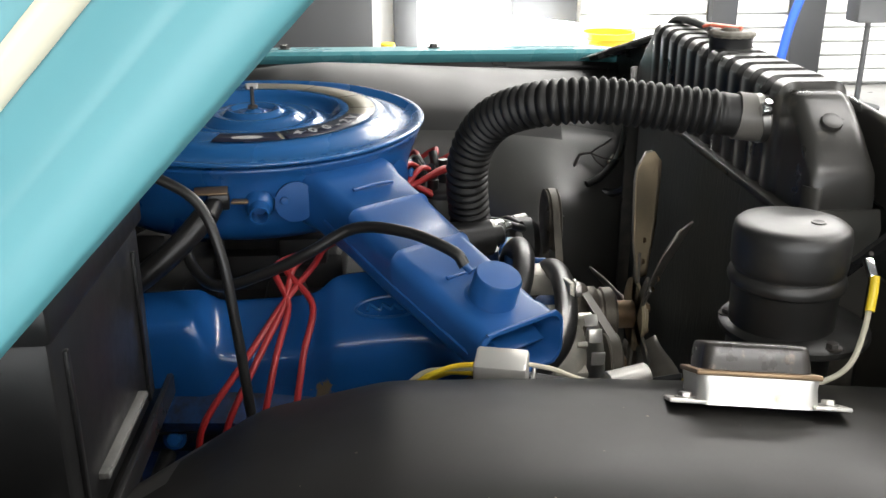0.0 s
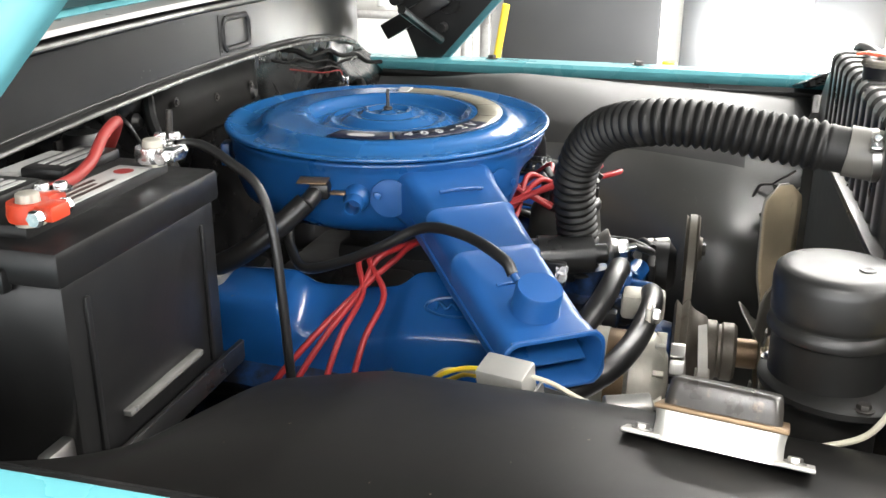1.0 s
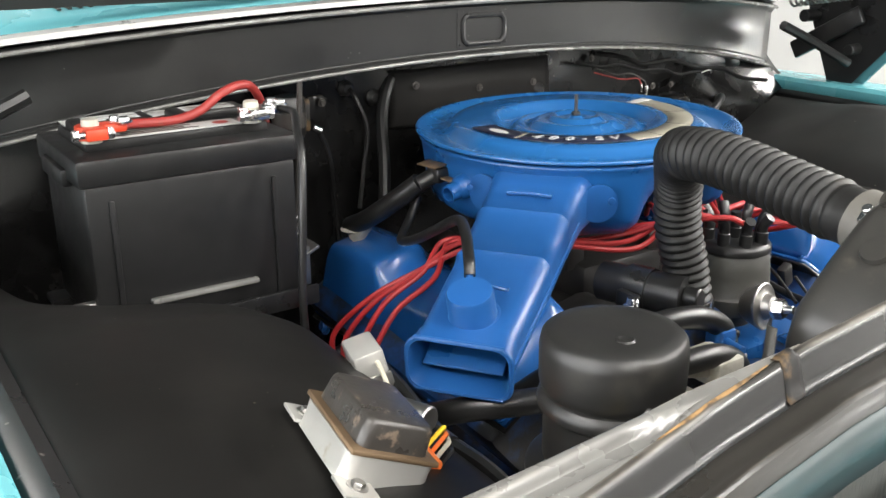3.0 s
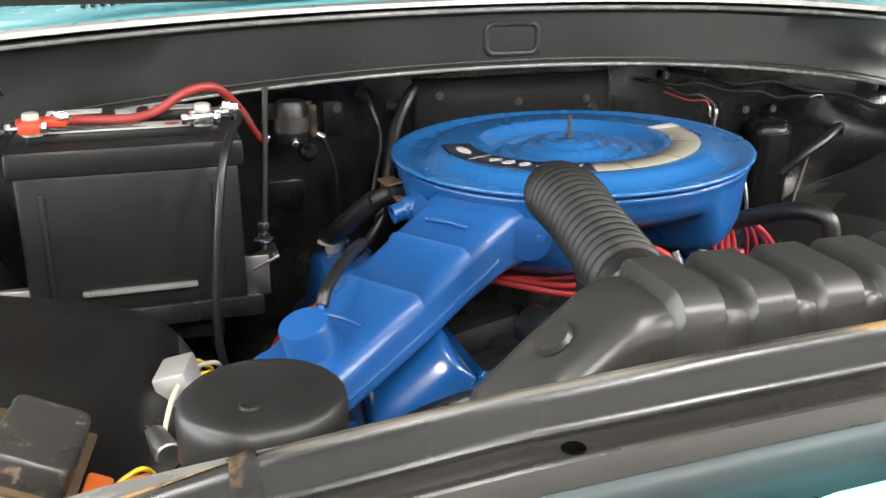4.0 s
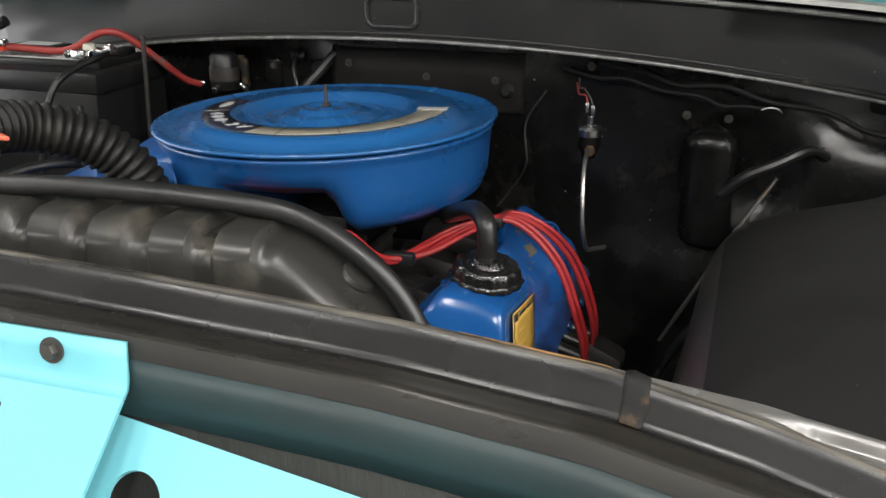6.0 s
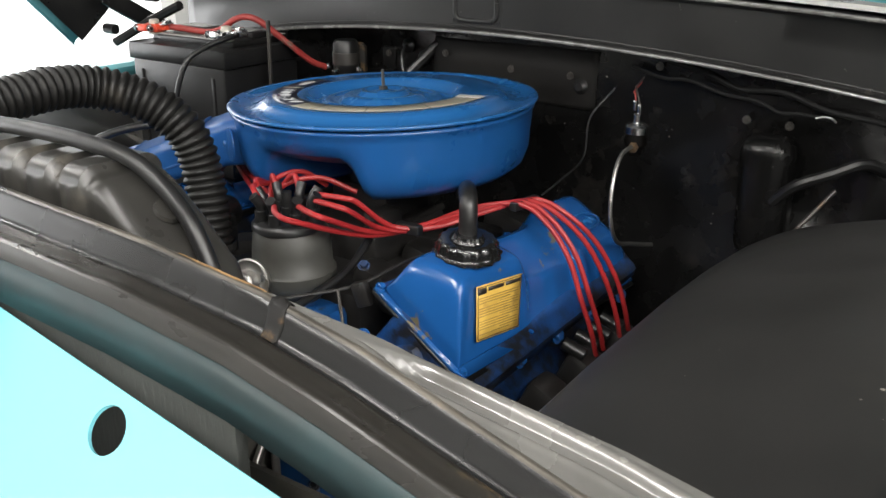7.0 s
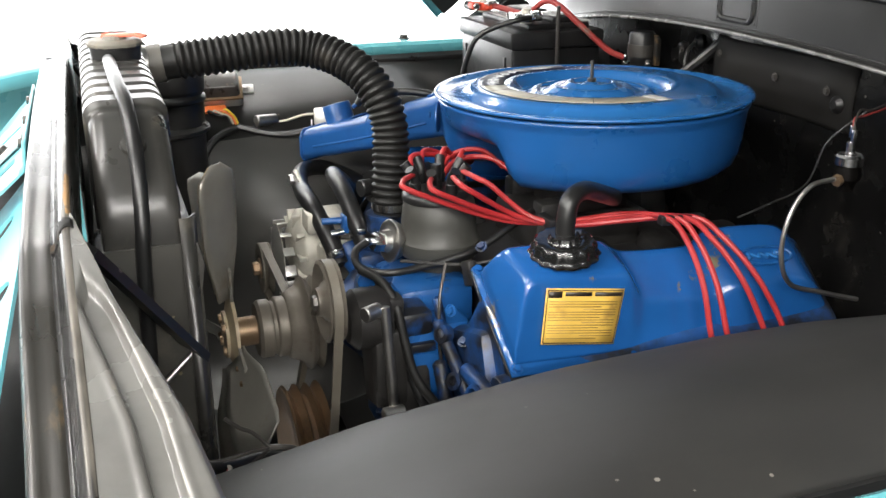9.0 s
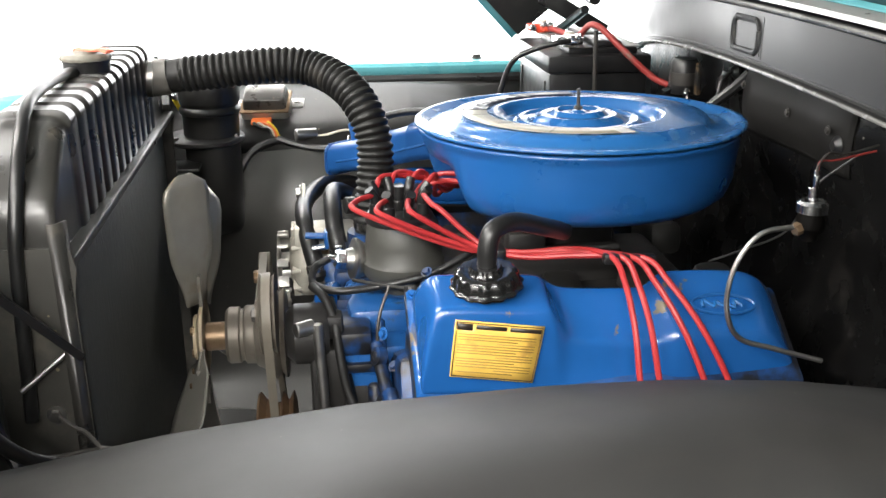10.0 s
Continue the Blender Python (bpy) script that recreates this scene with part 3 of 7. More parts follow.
# cowl panel with the pressed rectangle


def cowl_x(y):
    return -0.372 - 0.052 * ((y - MID) / 0.53) ** 2


def cowl_z(y, t):
    u = ((y - MID) / 0.58) ** 2
    return (1 - t) * (1.262 - 0.05 * u) + t * (1.333 - 0.03 * u)


cowl = thing("cowl", (-0.5, MID, 1.1), "black cowl panel under a turquoise cowl top with vent slots", "cowl")
ys = list(np.linspace(0.375, 1.970, 50))
pr = [(-0.02, -0.06), (0.004, -0.055), (0.008, -0.03), (0.0, 0.0), (0.0, 0.5), (0.0, 0.93), (0.006, 0.99), (0.012, 1.06), (-0.004, 1.10)]
part("panel", sheet(lambda y, k: (cowl_x(y) + pr[k][0], y, cowl_z(y, pr[k][1])), ys, list(range(len(pr)))), COWL, cowl, "long black panel with a pressed frame", thick=0.002, sharp=50)
# the lip's pale colour carries its white highlight line
lip = [(0.0, 1.11), (0.013, 1.14), (0.012, 1.2), (-0.012, 1.22), (-0.03, 1.17), (-0.04, 1.2)]
part("lip", sheet(lambda y, k: (cowl_x(y) + lip[k][0], y, cowl_z(y, lip[k][1])), ys, list(range(len(lip)))), LIP, cowl, "worn folded lip with a rubber seal and a painted highlight", thick=0.002, sharp=60)
top = [(-0.035, 0.008), (-0.08, 0.016), (-0.16, 0.024), (-0.26, 0.03), (-0.36, 0.035)]
part("cowl_top", sheet(lambda y, k: (cowl_x(y) + top[k][0], y, cowl_z(y, 1.16) + top[k][1] - 0.004), ys, list(range(5))), TEAL, cowl, "turquoise painted cowl top", thick=0.002, sharp=60)
part("upper_hem", tube([(cowl_x(y) + 0.014, y, cowl_z(y, 1.03)) for y in ys], 0.0032, 8, 2), HEM, cowl, "light grey edge of the panel")
part("lower_hem", tube([(cowl_x(y) + 0.0095, y, cowl_z(y, -0.035)) for y in ys], 0.0026, 8, 2), HEM, cowl, "light grey folded edge of the panel")
part("pressed_line", tube([(cowl_x(y) + 0.0006, y, cowl_z(y, 0.06)) for y in ys], 0.0018, 8, 2), COWL, cowl)
for y0, y1 in ((0.62, 0.98), (1.42, 1.72)):
    for i in range(int((y1 - y0) / 0.0125)):
        y = y0 + i * 0.0125
        g = box((cowl_x(y) - 0.14, y, cowl_z(y, 1.16) + 0.0205), (0.075, 0.0055, 0.003), 0.001, rot=(0, 3, 0), seg=1)
        part("vent_slot", g, PRINT, cowl)
frame_pts = [(p[0], p[1]) for p in round_rect(0.074, 0.040, 0.012)]
ring = [(-0.0, y + 1.168, z + 1.2955) for y, z in frame_pts]
plate = [(p[0], p[1]) for p in round_rect(0.094, 0.053, 0.003)]
part("frame_plate", slab([(y + 1.168, z + 1.295) for y, z in plate], cowl_x(1.168) - 0.0012, 0.0022, "yz"), COWL, cowl, "flat rectangular plate round the pressed frame")
for dy, dz in ((-0.041, -0.020), (0.041, -0.020)):
    part("plate_screw", lathe([(0, 0), (0.0022, 0), (0.0018, 0.001), (0, 0.0012)], (cowl_x(1.168) + 0.001, 1.168 + dy, 1.295 + dz), (0, 90, 0), n=10), RUBBER, cowl)
part("pressed_frame", tube([(cowl_x(q[1]) + 0.001, q[1], q[2]) for q in ring] + [(cowl_x(ring[0][1]) + 0.001, ring[0][1], ring[0][2])], 0.0042, 8, 3), COWL, cowl)
# plates at both ends where the panel meets the hinges
for s in (-1, 1):
    yy = MID + s * 0.66
    part("brace", tube([(-0.34, yy - s * 0.02, 1.265), (-0.33, yy + s * 0.05, 1.235), (-0.30, yy + s * 0.13, 1.19)], 0.009, 8), BLACK, cowl)
solo("windshield_base", box((-0.90, MID, 1.35), (0.03, 1.7, 0.10), 0.004, rot=(0, -20, 0)), GLASS_DARK, "dark lower edge of the windshield above the cowl", "windshield", kind="structure")

# firewall
fw = thing("firewall", (-0.47, MID, 0.5), "dusty black sheet steel firewall with pressed shapes", "firewall", kind="structure")


def fw_x(y, z):
    x = -0.45 + 0.03 * smooth(1.35, 1.75, y) + 0.012 * noise.noise((y * 5, z * 5, 0.3)) + 0.02 * smooth(1.02, 0.9, z)
    x += 0.016 * smooth(0.12, 0.07, math.hypot((y - 1.20) * 0.55, z - 1.19))
    x -= 0.02 * smooth(0.09, 0.05, math.hypot(y - 1.65, z - 1.10))
    # the upper edge follows the cowl
    return x + (min(x, cowl_x(y) - 0.012) - x) * smooth(1.10, 1.19, z)


part("sheet", sheet(lambda y, z: (fw_x(y, z), y, z), list(np.linspace(0.36, 1.99, 70)), list(np.linspace(0.45, 1.275, 36))), FIREWALL, fw, thick=0.003, sharp=60)
for by, bz in ((0.98, 1.216), (1.32, 1.185), (1.02, 1.20), (0.90, 1.14)):
    part("plug", lathe([(0, 0), (0.012, 0), (0.012, 0.006), (0.006, 0.012), (0, 0.012)], (fw_x(by, bz), by, bz), (0, 90, 0), n=14), RUBBER, fw)

part("raised_panel", sheet(lambda y, z: (fw_x(y, z) + 0.0025 + 0.008 * smooth(0.0, 0.06, min(y - 1.045, 1.345 - y)) * smooth(0.0, 0.035, min(z - 1.15, 1.238 - z)), y, z), list(np.linspace(1.045, 1.345, 32)), list(np.linspace(1.15, 1.238, 16))), DUSTY, fw, "dusty bulged panel", thick=0.001, sharp=60)
for by, bz, w, h in ((0.935, 1.185, 0.03, 0.05), (0.86, 1.08, 0.06, 0.05), (1.82, 1.20, 0.06, 0.05)):
    part("stiffener", box((fw_x(by, bz) + 0.001, by, bz), (0.010, w, h), 0.0045), FIREWALL, fw)
for by, bz in ((1.305, 1.20), (1.08, 1.215), (1.575, 1.168), (1.63, 1.165), (0.94, 1.20), (1.44, 1.225), (1.72, 1.22), (1.20, 1.20)):
    part("screw", hexbolt((fw_x(by, bz) + 0.012, by, bz), (1, 0, 0), 0.004, 0.003), DARK_STEEL, fw)

# hood, open at 45 degrees; only its side skirts hang into view
FOLD_D = [0.0, 0.004, 0.012, 0.026, 0.036, 0.046, 0.058, 0.075, 0.10, 0.14, 0.2]
FOLD_O = [-0.006, 0.001, 0.003, 0.002, -0.003, -0.004, 0.002, 0.006, 0.008, 0.006, 0.0]
hood = thing("hood", (-0.45, MID, 1.2), "turquoise painted hood standing open", "hood")


def skirt(s, tip, back, rise):
    """A side skirt: soft folds run along its lower edge, which climbs forward from tip."""
    yo = MID + s * 0.84
    e = Vector((1, 0, rise)).normalized()
    n = Vector((-e.z, 0, e.x))
    folds = list(zip(FOLD_D, FOLD_O))

    def fn(t, k):
        d, o = folds[k]
        start = Vector((tip[0], 0, tip[1])) + (Vector((back[0], 0, back[1])) - Vector((tip[0], 0, tip[1]))) * (d / 0.2) * 1.3
        p = start + e * (1.30 * t - 0.0)
        return (p.x, yo + s * o, p.z)
    return sheet(fn, list(np.linspace(0, 1, 24)), list(range(len(folds)))), e, n


for s, tip, back, rise in ((-1, (-0.240, 1.188), (-0.334, 1.265), 1.056), (1, (-0.335, 1.10), (-0.41, 1.266), 1.12)):
    g, e, n = skirt(s, tip, back, rise)
    part("skirt", g, TEAL_SKIRT, hood, "turquoise folded side skirt of the hood", thick=0.003, sharp=70)
    yo = MID + s * (0.84 - 0.02)
    t0, b0 = Vector((tip[0], yo, tip[1])), Vector((back[0], yo, back[1]))
    inner = [t0 + n * 0.012, b0 + (b0 - t0) * 0.3, b0 + (b0 - t0) * 0.3 + e * 1.2, t0 + e * 1.25 + n * 0.012]
    part("skirt_lining", slab([(p.x, p.z) for p in inner], yo, 0.003 * s, "xz"), BLACK, hood, "black painted inside of the skirt")
    if s < 0:
        tv, bv = Vector((tip[0], 0, tip[1])), Vector((back[0], 0, back[1]))
        for d0, d1 in ((0.066, 0.082), (0.094, 0.101)):
            def stripe(t, q, d0=d0, d1=d1):
                dd = d0 + (d1 - d0) * q
                p = tv + (bv - tv) * (dd / 0.2) * 1.3 + e * (0.08 + 1.1 * t)
                return (p.x, MID - 0.84 - lerp(dd, FOLD_D, FOLD_O) - 0.0024, p.z)
            part("side_stripe", sheet(stripe, list(np.linspace(0, 1, 16)), [0, 0.33, 0.67, 1]), CREAM, hood, "cream side stripe", thick=0.001)
part("outer_skin", sheet(lambda t, y: (-0.47 + 1.08 * t, y, 1.37 + 0.985 * t + 0.02 * math.sin(math.pi * t)), list(np.linspace(0, 1, 8)), list(np.linspace(MID - 0.842, MID + 0.842, 12))), TEAL, hood, thick=0.003)
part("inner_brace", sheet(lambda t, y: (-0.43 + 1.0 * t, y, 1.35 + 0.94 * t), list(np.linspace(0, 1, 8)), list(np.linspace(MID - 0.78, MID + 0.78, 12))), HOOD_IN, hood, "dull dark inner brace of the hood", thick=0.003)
for s in (-1, 1):
    yo = MID + s * 0.80
    part("hinge", merge(box((-0.36, yo, 1.24), (0.16, 0.012, 0.035), 0.004, rot=(0, -30, 0)), rod((-0.40, yo - 0.02, 1.27), (-0.40, yo + 0.02, 1.27), 0.012), rod((-0.30, yo - 0.015, 1.215), (-0.30, yo + 0.015, 1.215), 0.01)), BLACK, hood, "black hood hinge")
    n = 90
    spring = [(-0.42 + 0.0017 * i, yo - s * 0.035 + 0.014 * math.cos(i * 0.9), 1.30 + 0.0003 * i + 0.014 * math.sin(i * 0.9)) for i in range(n)]
    part("hinge_spring", tube(spring, 0.0025, 6, 2), STEEL, hood, "bright coiled hinge spring")

# ---- radiator support and grille header ----
support = thing("radiator_support", (0.49, MID, 0.8), "worn black radiator support panel with rust along its edges", "radiator support")
SP = [(0.4885, 1.17), (0.4885, 1.240), (0.4895, 1.2515), (0.4915, 1.2545), (0.4950, 1.2545), (0.4975, 1.2515), (0.5000, 1.2430), (0.5025, 1.2355), (0.5050, 1.2345), (0.5075, 1.2352), (0.5105, 1.2350), (0.5140, 1.2346), (0.5170, 1.2347), (0.5200, 1.2352), (0.5225, 1.2350), (0.5245, 1.2335), (0.5260, 1.2290), (0.5268, 1.2220), (0.5278, 1.208), (0.5285, 1.190)]


def support_at(y, k):
    x, z = SP[k]
    d = abs(y - MID)
    fall = lerp(d, [0, 0.11, 0.23, 0.33, 0.43, 0.50, 0.60, 0.70, 0.80], [0, 0.001, 0.006, 0.011, 0.021, 0.036, 0.066, 0.097, 0.124])
    back = 0.005 * smooth(0.42, 0.7, d)
    wob = 0.0008 * noise.noise((y * 14, x * 60, 0)) if z > 1.2 else 0
    return (x - back, y, z - fall + wob - (0.05 * fall if k > 17 else 0))


def fine_rows(n):
    """Positions along the profile, with extra rows between its points."""
    return [i / 2 for i in range(2 * n - 1)]


def support_fine(y, q):
    a, c = Vector(support_at(y, int(q))), Vector(support_at(y, min(int(q) + 1, len(SP) - 1)))
    return a.lerp(c, q - int(q))


# the step gets its own black, for the dark surroundings it reflects
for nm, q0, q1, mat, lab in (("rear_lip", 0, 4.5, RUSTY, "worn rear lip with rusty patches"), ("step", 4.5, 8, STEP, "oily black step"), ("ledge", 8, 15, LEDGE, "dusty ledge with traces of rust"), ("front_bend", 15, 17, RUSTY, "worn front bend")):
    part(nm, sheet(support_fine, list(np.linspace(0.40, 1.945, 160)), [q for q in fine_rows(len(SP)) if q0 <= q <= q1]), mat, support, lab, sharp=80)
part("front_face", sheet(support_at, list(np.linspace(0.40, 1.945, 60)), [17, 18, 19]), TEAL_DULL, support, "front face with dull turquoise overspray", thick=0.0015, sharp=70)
for yy in (1.618, 0.727):
    def strap(u, k, yy=yy):
        y = yy + 0.006 * u + 0.003 * noise.noise((k * 0.7, u * 2, yy))
        x, y, z = support_at(y, k)
        return (x - 0.0015 + 0.0002 * k, y, z + 0.0012 + 0.001 * noise.noise((k * 0.5, u * 3, 4)))
    # bare rust along the lip beside the strap
    part("rust_patch", sheet(lambda u, v, yy=yy: Vector(support_fine(yy - 0.012 - 0.075 * u, 2.2 + v * (1.1 + 0.7 * math.sin(math.pi * u) * (0.7 + 0.6 * noise.noise((u * 6, yy, 2)))))) + Vector((0, 0, 0.0006)),
                             list(np.linspace(0, 1, 18)), list(np.linspace(0, 1, 6))), RUST, support, "bare rusty patch", sharp=60)
    part("strap_clip", sheet(strap, [-1, -0.6, 0, 0.6, 1], [2, 3, 4, 5, 6, 7, 8]), STRAP, support, "crumpled worn metal strap", thick=0.001, sharp=60)
for yy in (0.866,):
    x, y, z = support_at(yy, 12)
    part("panel_hole", lathe([(0, 0.0004), (0.0036, 0.0004), (0.0043, 0.0008), (0.0052, 0.0005), (0.0056, 0)], (x, y, z + 0.0004), n=20), HOLE, support, "dark round bolt hole")
for s in (-1, 1):
    def gusset(t, k, s=s):
        d = 0.43 + 0.35 * t
        y = MID + s * d
        x0, yy, z = support_at(y, 3)
        rear = lerp(d, [0.43, 0.53, 0.59, 0.63, 0.69, 0.78], [0.490, 0.468, 0.450, 0.438, 0.427, 0.410])
        x = x0 + 0.001 + (rear - x0 - 0.001) * k
        c = rear + lerp(d, [0.49, 0.58, 0.68, 0.78], [0.010, 0.0165, 0.025, 0.028])
        hw = 0.0080 * smooth(0.505, 0.535, d)
        go = smooth(0.495, 0.52, d)
        q = abs(x - c)
        bead = go * (-0.0065 * smooth(hw + 0.002, hw - 0.002, q) + 0.0007 * math.exp(-((q - hw - 0.003) / 0.0025) ** 2))
        curl = -0.004 * smooth(0.93, 1, k)
        return (x, y + 0.002 * noise.noise((y * 30, k, 2)) * k, z - 0.002 + bead + curl)
    part("corner_gusset", sheet(gusset, list(np.linspace(0, 1, 60)), list(np.linspace(0, 1, 60))), GUSSET, support, "ribbed black corner gusset", thick=0.002, sharp=60)
    part("side_panel", slab([(MID + s * 0.325, 0.62), (MID + s * 0.78, 0.62), (MID + s * 0.78, 1.02), (MID + s * 0.6, 1.07), (MID + s * 0.47, 1.10), (MID + s * 0.335, 1.10)], 0.478, 0.004, "yz"), SIDE_DUST, support, "dusty black side panel beside the radiator")
    part("brace_rod", rod((0.411, MID + s * 0.333, 1.065), (0.452, MID + s * 0.35, 1.035), 0.0028), STEEL, support, "thin bare metal brace rod")
    p, q = Vector((0.487, MID + s * 0.415, 1.205)), Vector((0.408, MID + s * 0.334, 1.068))
    w, h = Vector((0.010, -s * 0.004, 0.008)), Vector((0.002, s * 0.003, -0.002))
    part("side_brace", loft([[e - w - h, e + w - h, e + w + h, e - w + h] for e in (p, q)]), BLACK, support, "black diagonal brace")

header = thing("grille_header", (0.66, MID, 1.0), "turquoise painted grille header panel with oval holes", "grille header")


def plate_with_holes(x0, x1, y0, y1, z, holes, thick, slope=0.0):
    """A level plate with rectangular-celled openings rounded off by a ring of vertices."""
    bm = bmesh.new()
    edges = []
    outline = [(x0, y0), (x1, y0), (x1, y1), (x0, y1)]
    for loop in [outline] + holes:
        vs = [bm.verts.new((px, py, 0)) for px, py in loop]
        edges += [bm.edges.new((a, b)) for a, b in zip(vs, vs[1:] + vs[:1])]
    bmesh.ops.triangle_fill(bm, use_beauty=True, use_dissolve=False, edges=edges)
    ext = bmesh.ops.extrude_face_region(bm, geom=list(bm.faces))
    for v in ext["geom"]:
        if isinstance(v, bmesh.types.BMVert):
            v.co.z -= thick
    bm.verts.index_update()
    g = [Vector((v.co.x, v.co.y, v.co.z + z - slope * (v.co.x - x0))) for v in bm.verts], [tuple(v.index for v in f.verts) for f in bm.faces]
    bm.free()
    return g


def ellipse(cx, cy, a, b, n=24):
    return [(cx + a * math.cos(2 * math.pi * i / n), cy + b * math.sin(2 * math.pi * i / n)) for i in range(n)]


holes = [ellipse(x, MID + s * d, 0.015, 0.015) for s in (-1, 1) for x, d in ((0.038, 0.207), (0.024, 0.354), (0.028, 0.60))]


def sloped(geo):
    """Lays a level plate along the header's rear edge, which sinks and moves forward towards both fenders."""
    out = []
    for v in geo[0]:
        d = abs(v.y - MID)
        out.append(Vector((0.529 + 0.048 * (d - 0.18) + 0.68 * v.x + 0.73 * v.z, v.y, 1.185 - 0.123 * (d - 0.18) - 0.73 * v.x + 0.68 * v.z)))
    return out, geo[1]


def dense_plate(y0, y1, holes, width):
    g = plate_with_holes(0.0, width, y0, y1, 0.0, holes, 0.003)
    return sloped(g)


part("top_plate", dense_plate(MID - 0.70, MID - 0.14, holes[:3], 0.13), TEAL_FLAT, header, "turquoise sloping plate with round holes", sharp=30)
part("top_plate", dense_plate(MID + 0.14, MID + 0.70, holes[3:], 0.13), TEAL_FLAT, header, "turquoise sloping plate with round holes", sharp=30)
part("middle_plate", sloped(plate_with_holes(0.09, 0.13, MID - 0.14, MID + 0.14, -0.004, [], 0.003)), TEAL_FLAT, header)
bracket = thing("latch_bracket", (0.55, 1.217, 1.15), "turquoise hood latch bracket bolted to the support", "bracket")
tab = [(0.5295, 1.228), (0.5303, 1.218), (0.5312, 1.208), (0.5328, 1.2025), (0.5365, 1.1990)]
part("tab", sheet(lambda y, k: (tab[k][0], y, tab[k][1]), list(np.linspace(1.069, 1.366, 14)), list(range(5))), TEAL_FLAT, bracket, thick=0.003, sharp=60)
slots = [[(p[0] + 0.574, p[1] + cy) for p in round_rect(0.058, w, 0.004)] for cy, w in ((1.160, 0.072), (1.287, 0.022))]
part("plate", plate_with_holes(0.5365, 0.635, 1.069, 1.366, 1.2005, slots, 0.003, 0.86), TEAL_FLAT, bracket, "slotted turquoise plate", sharp=30)
for yy in (1.116, 1.22, 1.322):
    part("bolt", hexbolt((0.5322, yy, 1.2185), (1, 0, 0.12), 0.0048, 0.005), DARK_STEEL, bracket, "dark hexagon bolt")
latch = thing("hood_latch", (0.59, 1.213, 1.18), "bare grey steel hood latch on the bracket", "latch")
part("plate", box((0.5625, 1.2295, 1.1845), (0.066, 0.046, 0.006), 0.002, rot=(0, 40.7, 0)), PALE, latch)
part("bolt", hexbolt((0.558, 1.238, 1.1915), (0.65, 0, 0.76), 0.0062, 0.005), DARK_STEEL, latch)
part("hook", tube([(0.580, 1.215, 1.175), (0.592, 1.215, 1.19), (0.602, 1.222, 1.186), (0.604, 1.228, 1.16)], 0.005, 8), STEEL, latch)
# unseen sheet added below so that the header's holes show dark
part("hole_backing", box((0.60, MID, 1.02), (0.13, 1.38, 0.004), 0.001), GREASE, header, "added dark sheet behind the header's holes")
solo("condenser_mesh", box((0.516, MID, 1.035), (0.01, 0.86, 0.31), 0.002), CORE, "dark fine mesh in front of the radiator support", "mesh")

# ---- radiator ----
rad = thing("radiator", (0.43, MID, 0.7), "black painted radiator with a ribbed top tank", "radiator")
TY0, TY1 = 0.929, 1.416


def tank_ring(y, grow, drop):
    """Cross-section of the top tank at y: rounded top, straight sides."""
    w, top, low = 0.0325 + grow, 1.2665 + grow * 1.3 - drop, 1.15
    out = []
    for s in (1, -1):
        arc = [(0.4405 + s * (w - 0.015 + 0.015 * math.cos(a)), y, top - 0.015 + 0.015 * math.sin(a)) for a in np.linspace(0, math.pi / 2, 7)]
        out += arc if s > 0 else arc[::-1]
    out = [(0.4405 + w, y, low), *out, (0.4405 - w, y, low)]
    return out


rings = [tank_ring(TY0 - 0.083, -0.002, 0.096), tank_ring(TY0 - 0.081, -0.001, 0.074), tank_ring(TY0 - 0.074, 0, 0.058), tank_ring(TY0 - 0.044, 0, 0.031), tank_ring(TY0 - 0.016, 0, 0.009), tank_ring(TY0 - 0.006, 0.0, 0.004)]
y, up = TY0 + 0.008, False
while y < TY1 - 0.008:
    rings += [tank_ring(y, 0.0, 0.003), tank_ring(y + 0.002, 0.0010, 0.0015), tank_ring(y + 0.0045, 0.0034, 0), tank_ring(y + 0.0265, 0.0034, 0), tank_ring(y + 0.029, 0.0010, 0.0015), tank_ring(y + 0.031, 0.0, 0.003)]
    y += 0.0405
rings += [tank_ring(TY1 + 0.006, 0.0, 0.004), tank_ring(TY1 + 0.016, 0, 0.009), tank_ring(TY1 + 0.044, 0, 0.031), tank_ring(TY1 + 0.074, 0, 0.058), tank_ring(TY1 + 0.081, -0.001, 0.074), tank_ring(TY1 + 0.083, -0.002, 0.096)]
part("top_tank", loft(rings), TANK, rad, "ribbed black top tank with worn paint", sharp=50)
part("core", box((0.437, MID, 0.91), (0.056, 0.60, 0.52), 0.003), CORE, rad, "dark finned radiator core")
part("seam_strip", box((0.437, MID, 1.150), (0.086, 0.662, 0.01), 0.003), TANK, rad)
for s in (-1, 1):
    ye = MID + s * 0.328
    # this lighter dusty paint also stands in for light from the side
    part("end_plate", slab([(0.400, 0.65), (0.474, 0.65), (0.476, 1.12), (0.480, 1.145), (0.476, 1.165), (0.398, 1.165), (0.394, 1.145), (0.398, 1.12)], ye, s * 0.004, "xz"), SIDE_DUST, rad, "folded dusty end plate, lightened for side light")
    part("end_flange", sheet(lambda k, z: ((0.398, 0.405, 0.412)[k], ye + s * (0.0, 0.012, 0.012)[k], z), [0, 1, 2], [0.65, 0.9, 1.19]), TANK, rad, thick=0.002)
    part("plate_rivet", lathe([(0, 0), (0.011, 0), (0.010, 0.003), (0.004, 0.004), (0, 0.003)], (0.439, MID + s * 0.283, 1.240), (s * -36, 0, 0), n=18), TANK, rad)
    part("mount_bolt", hexbolt((0.43, ye + s * 0.004, 1.0), (0, s, 0), 0.006, 0.005), STEEL, rad)
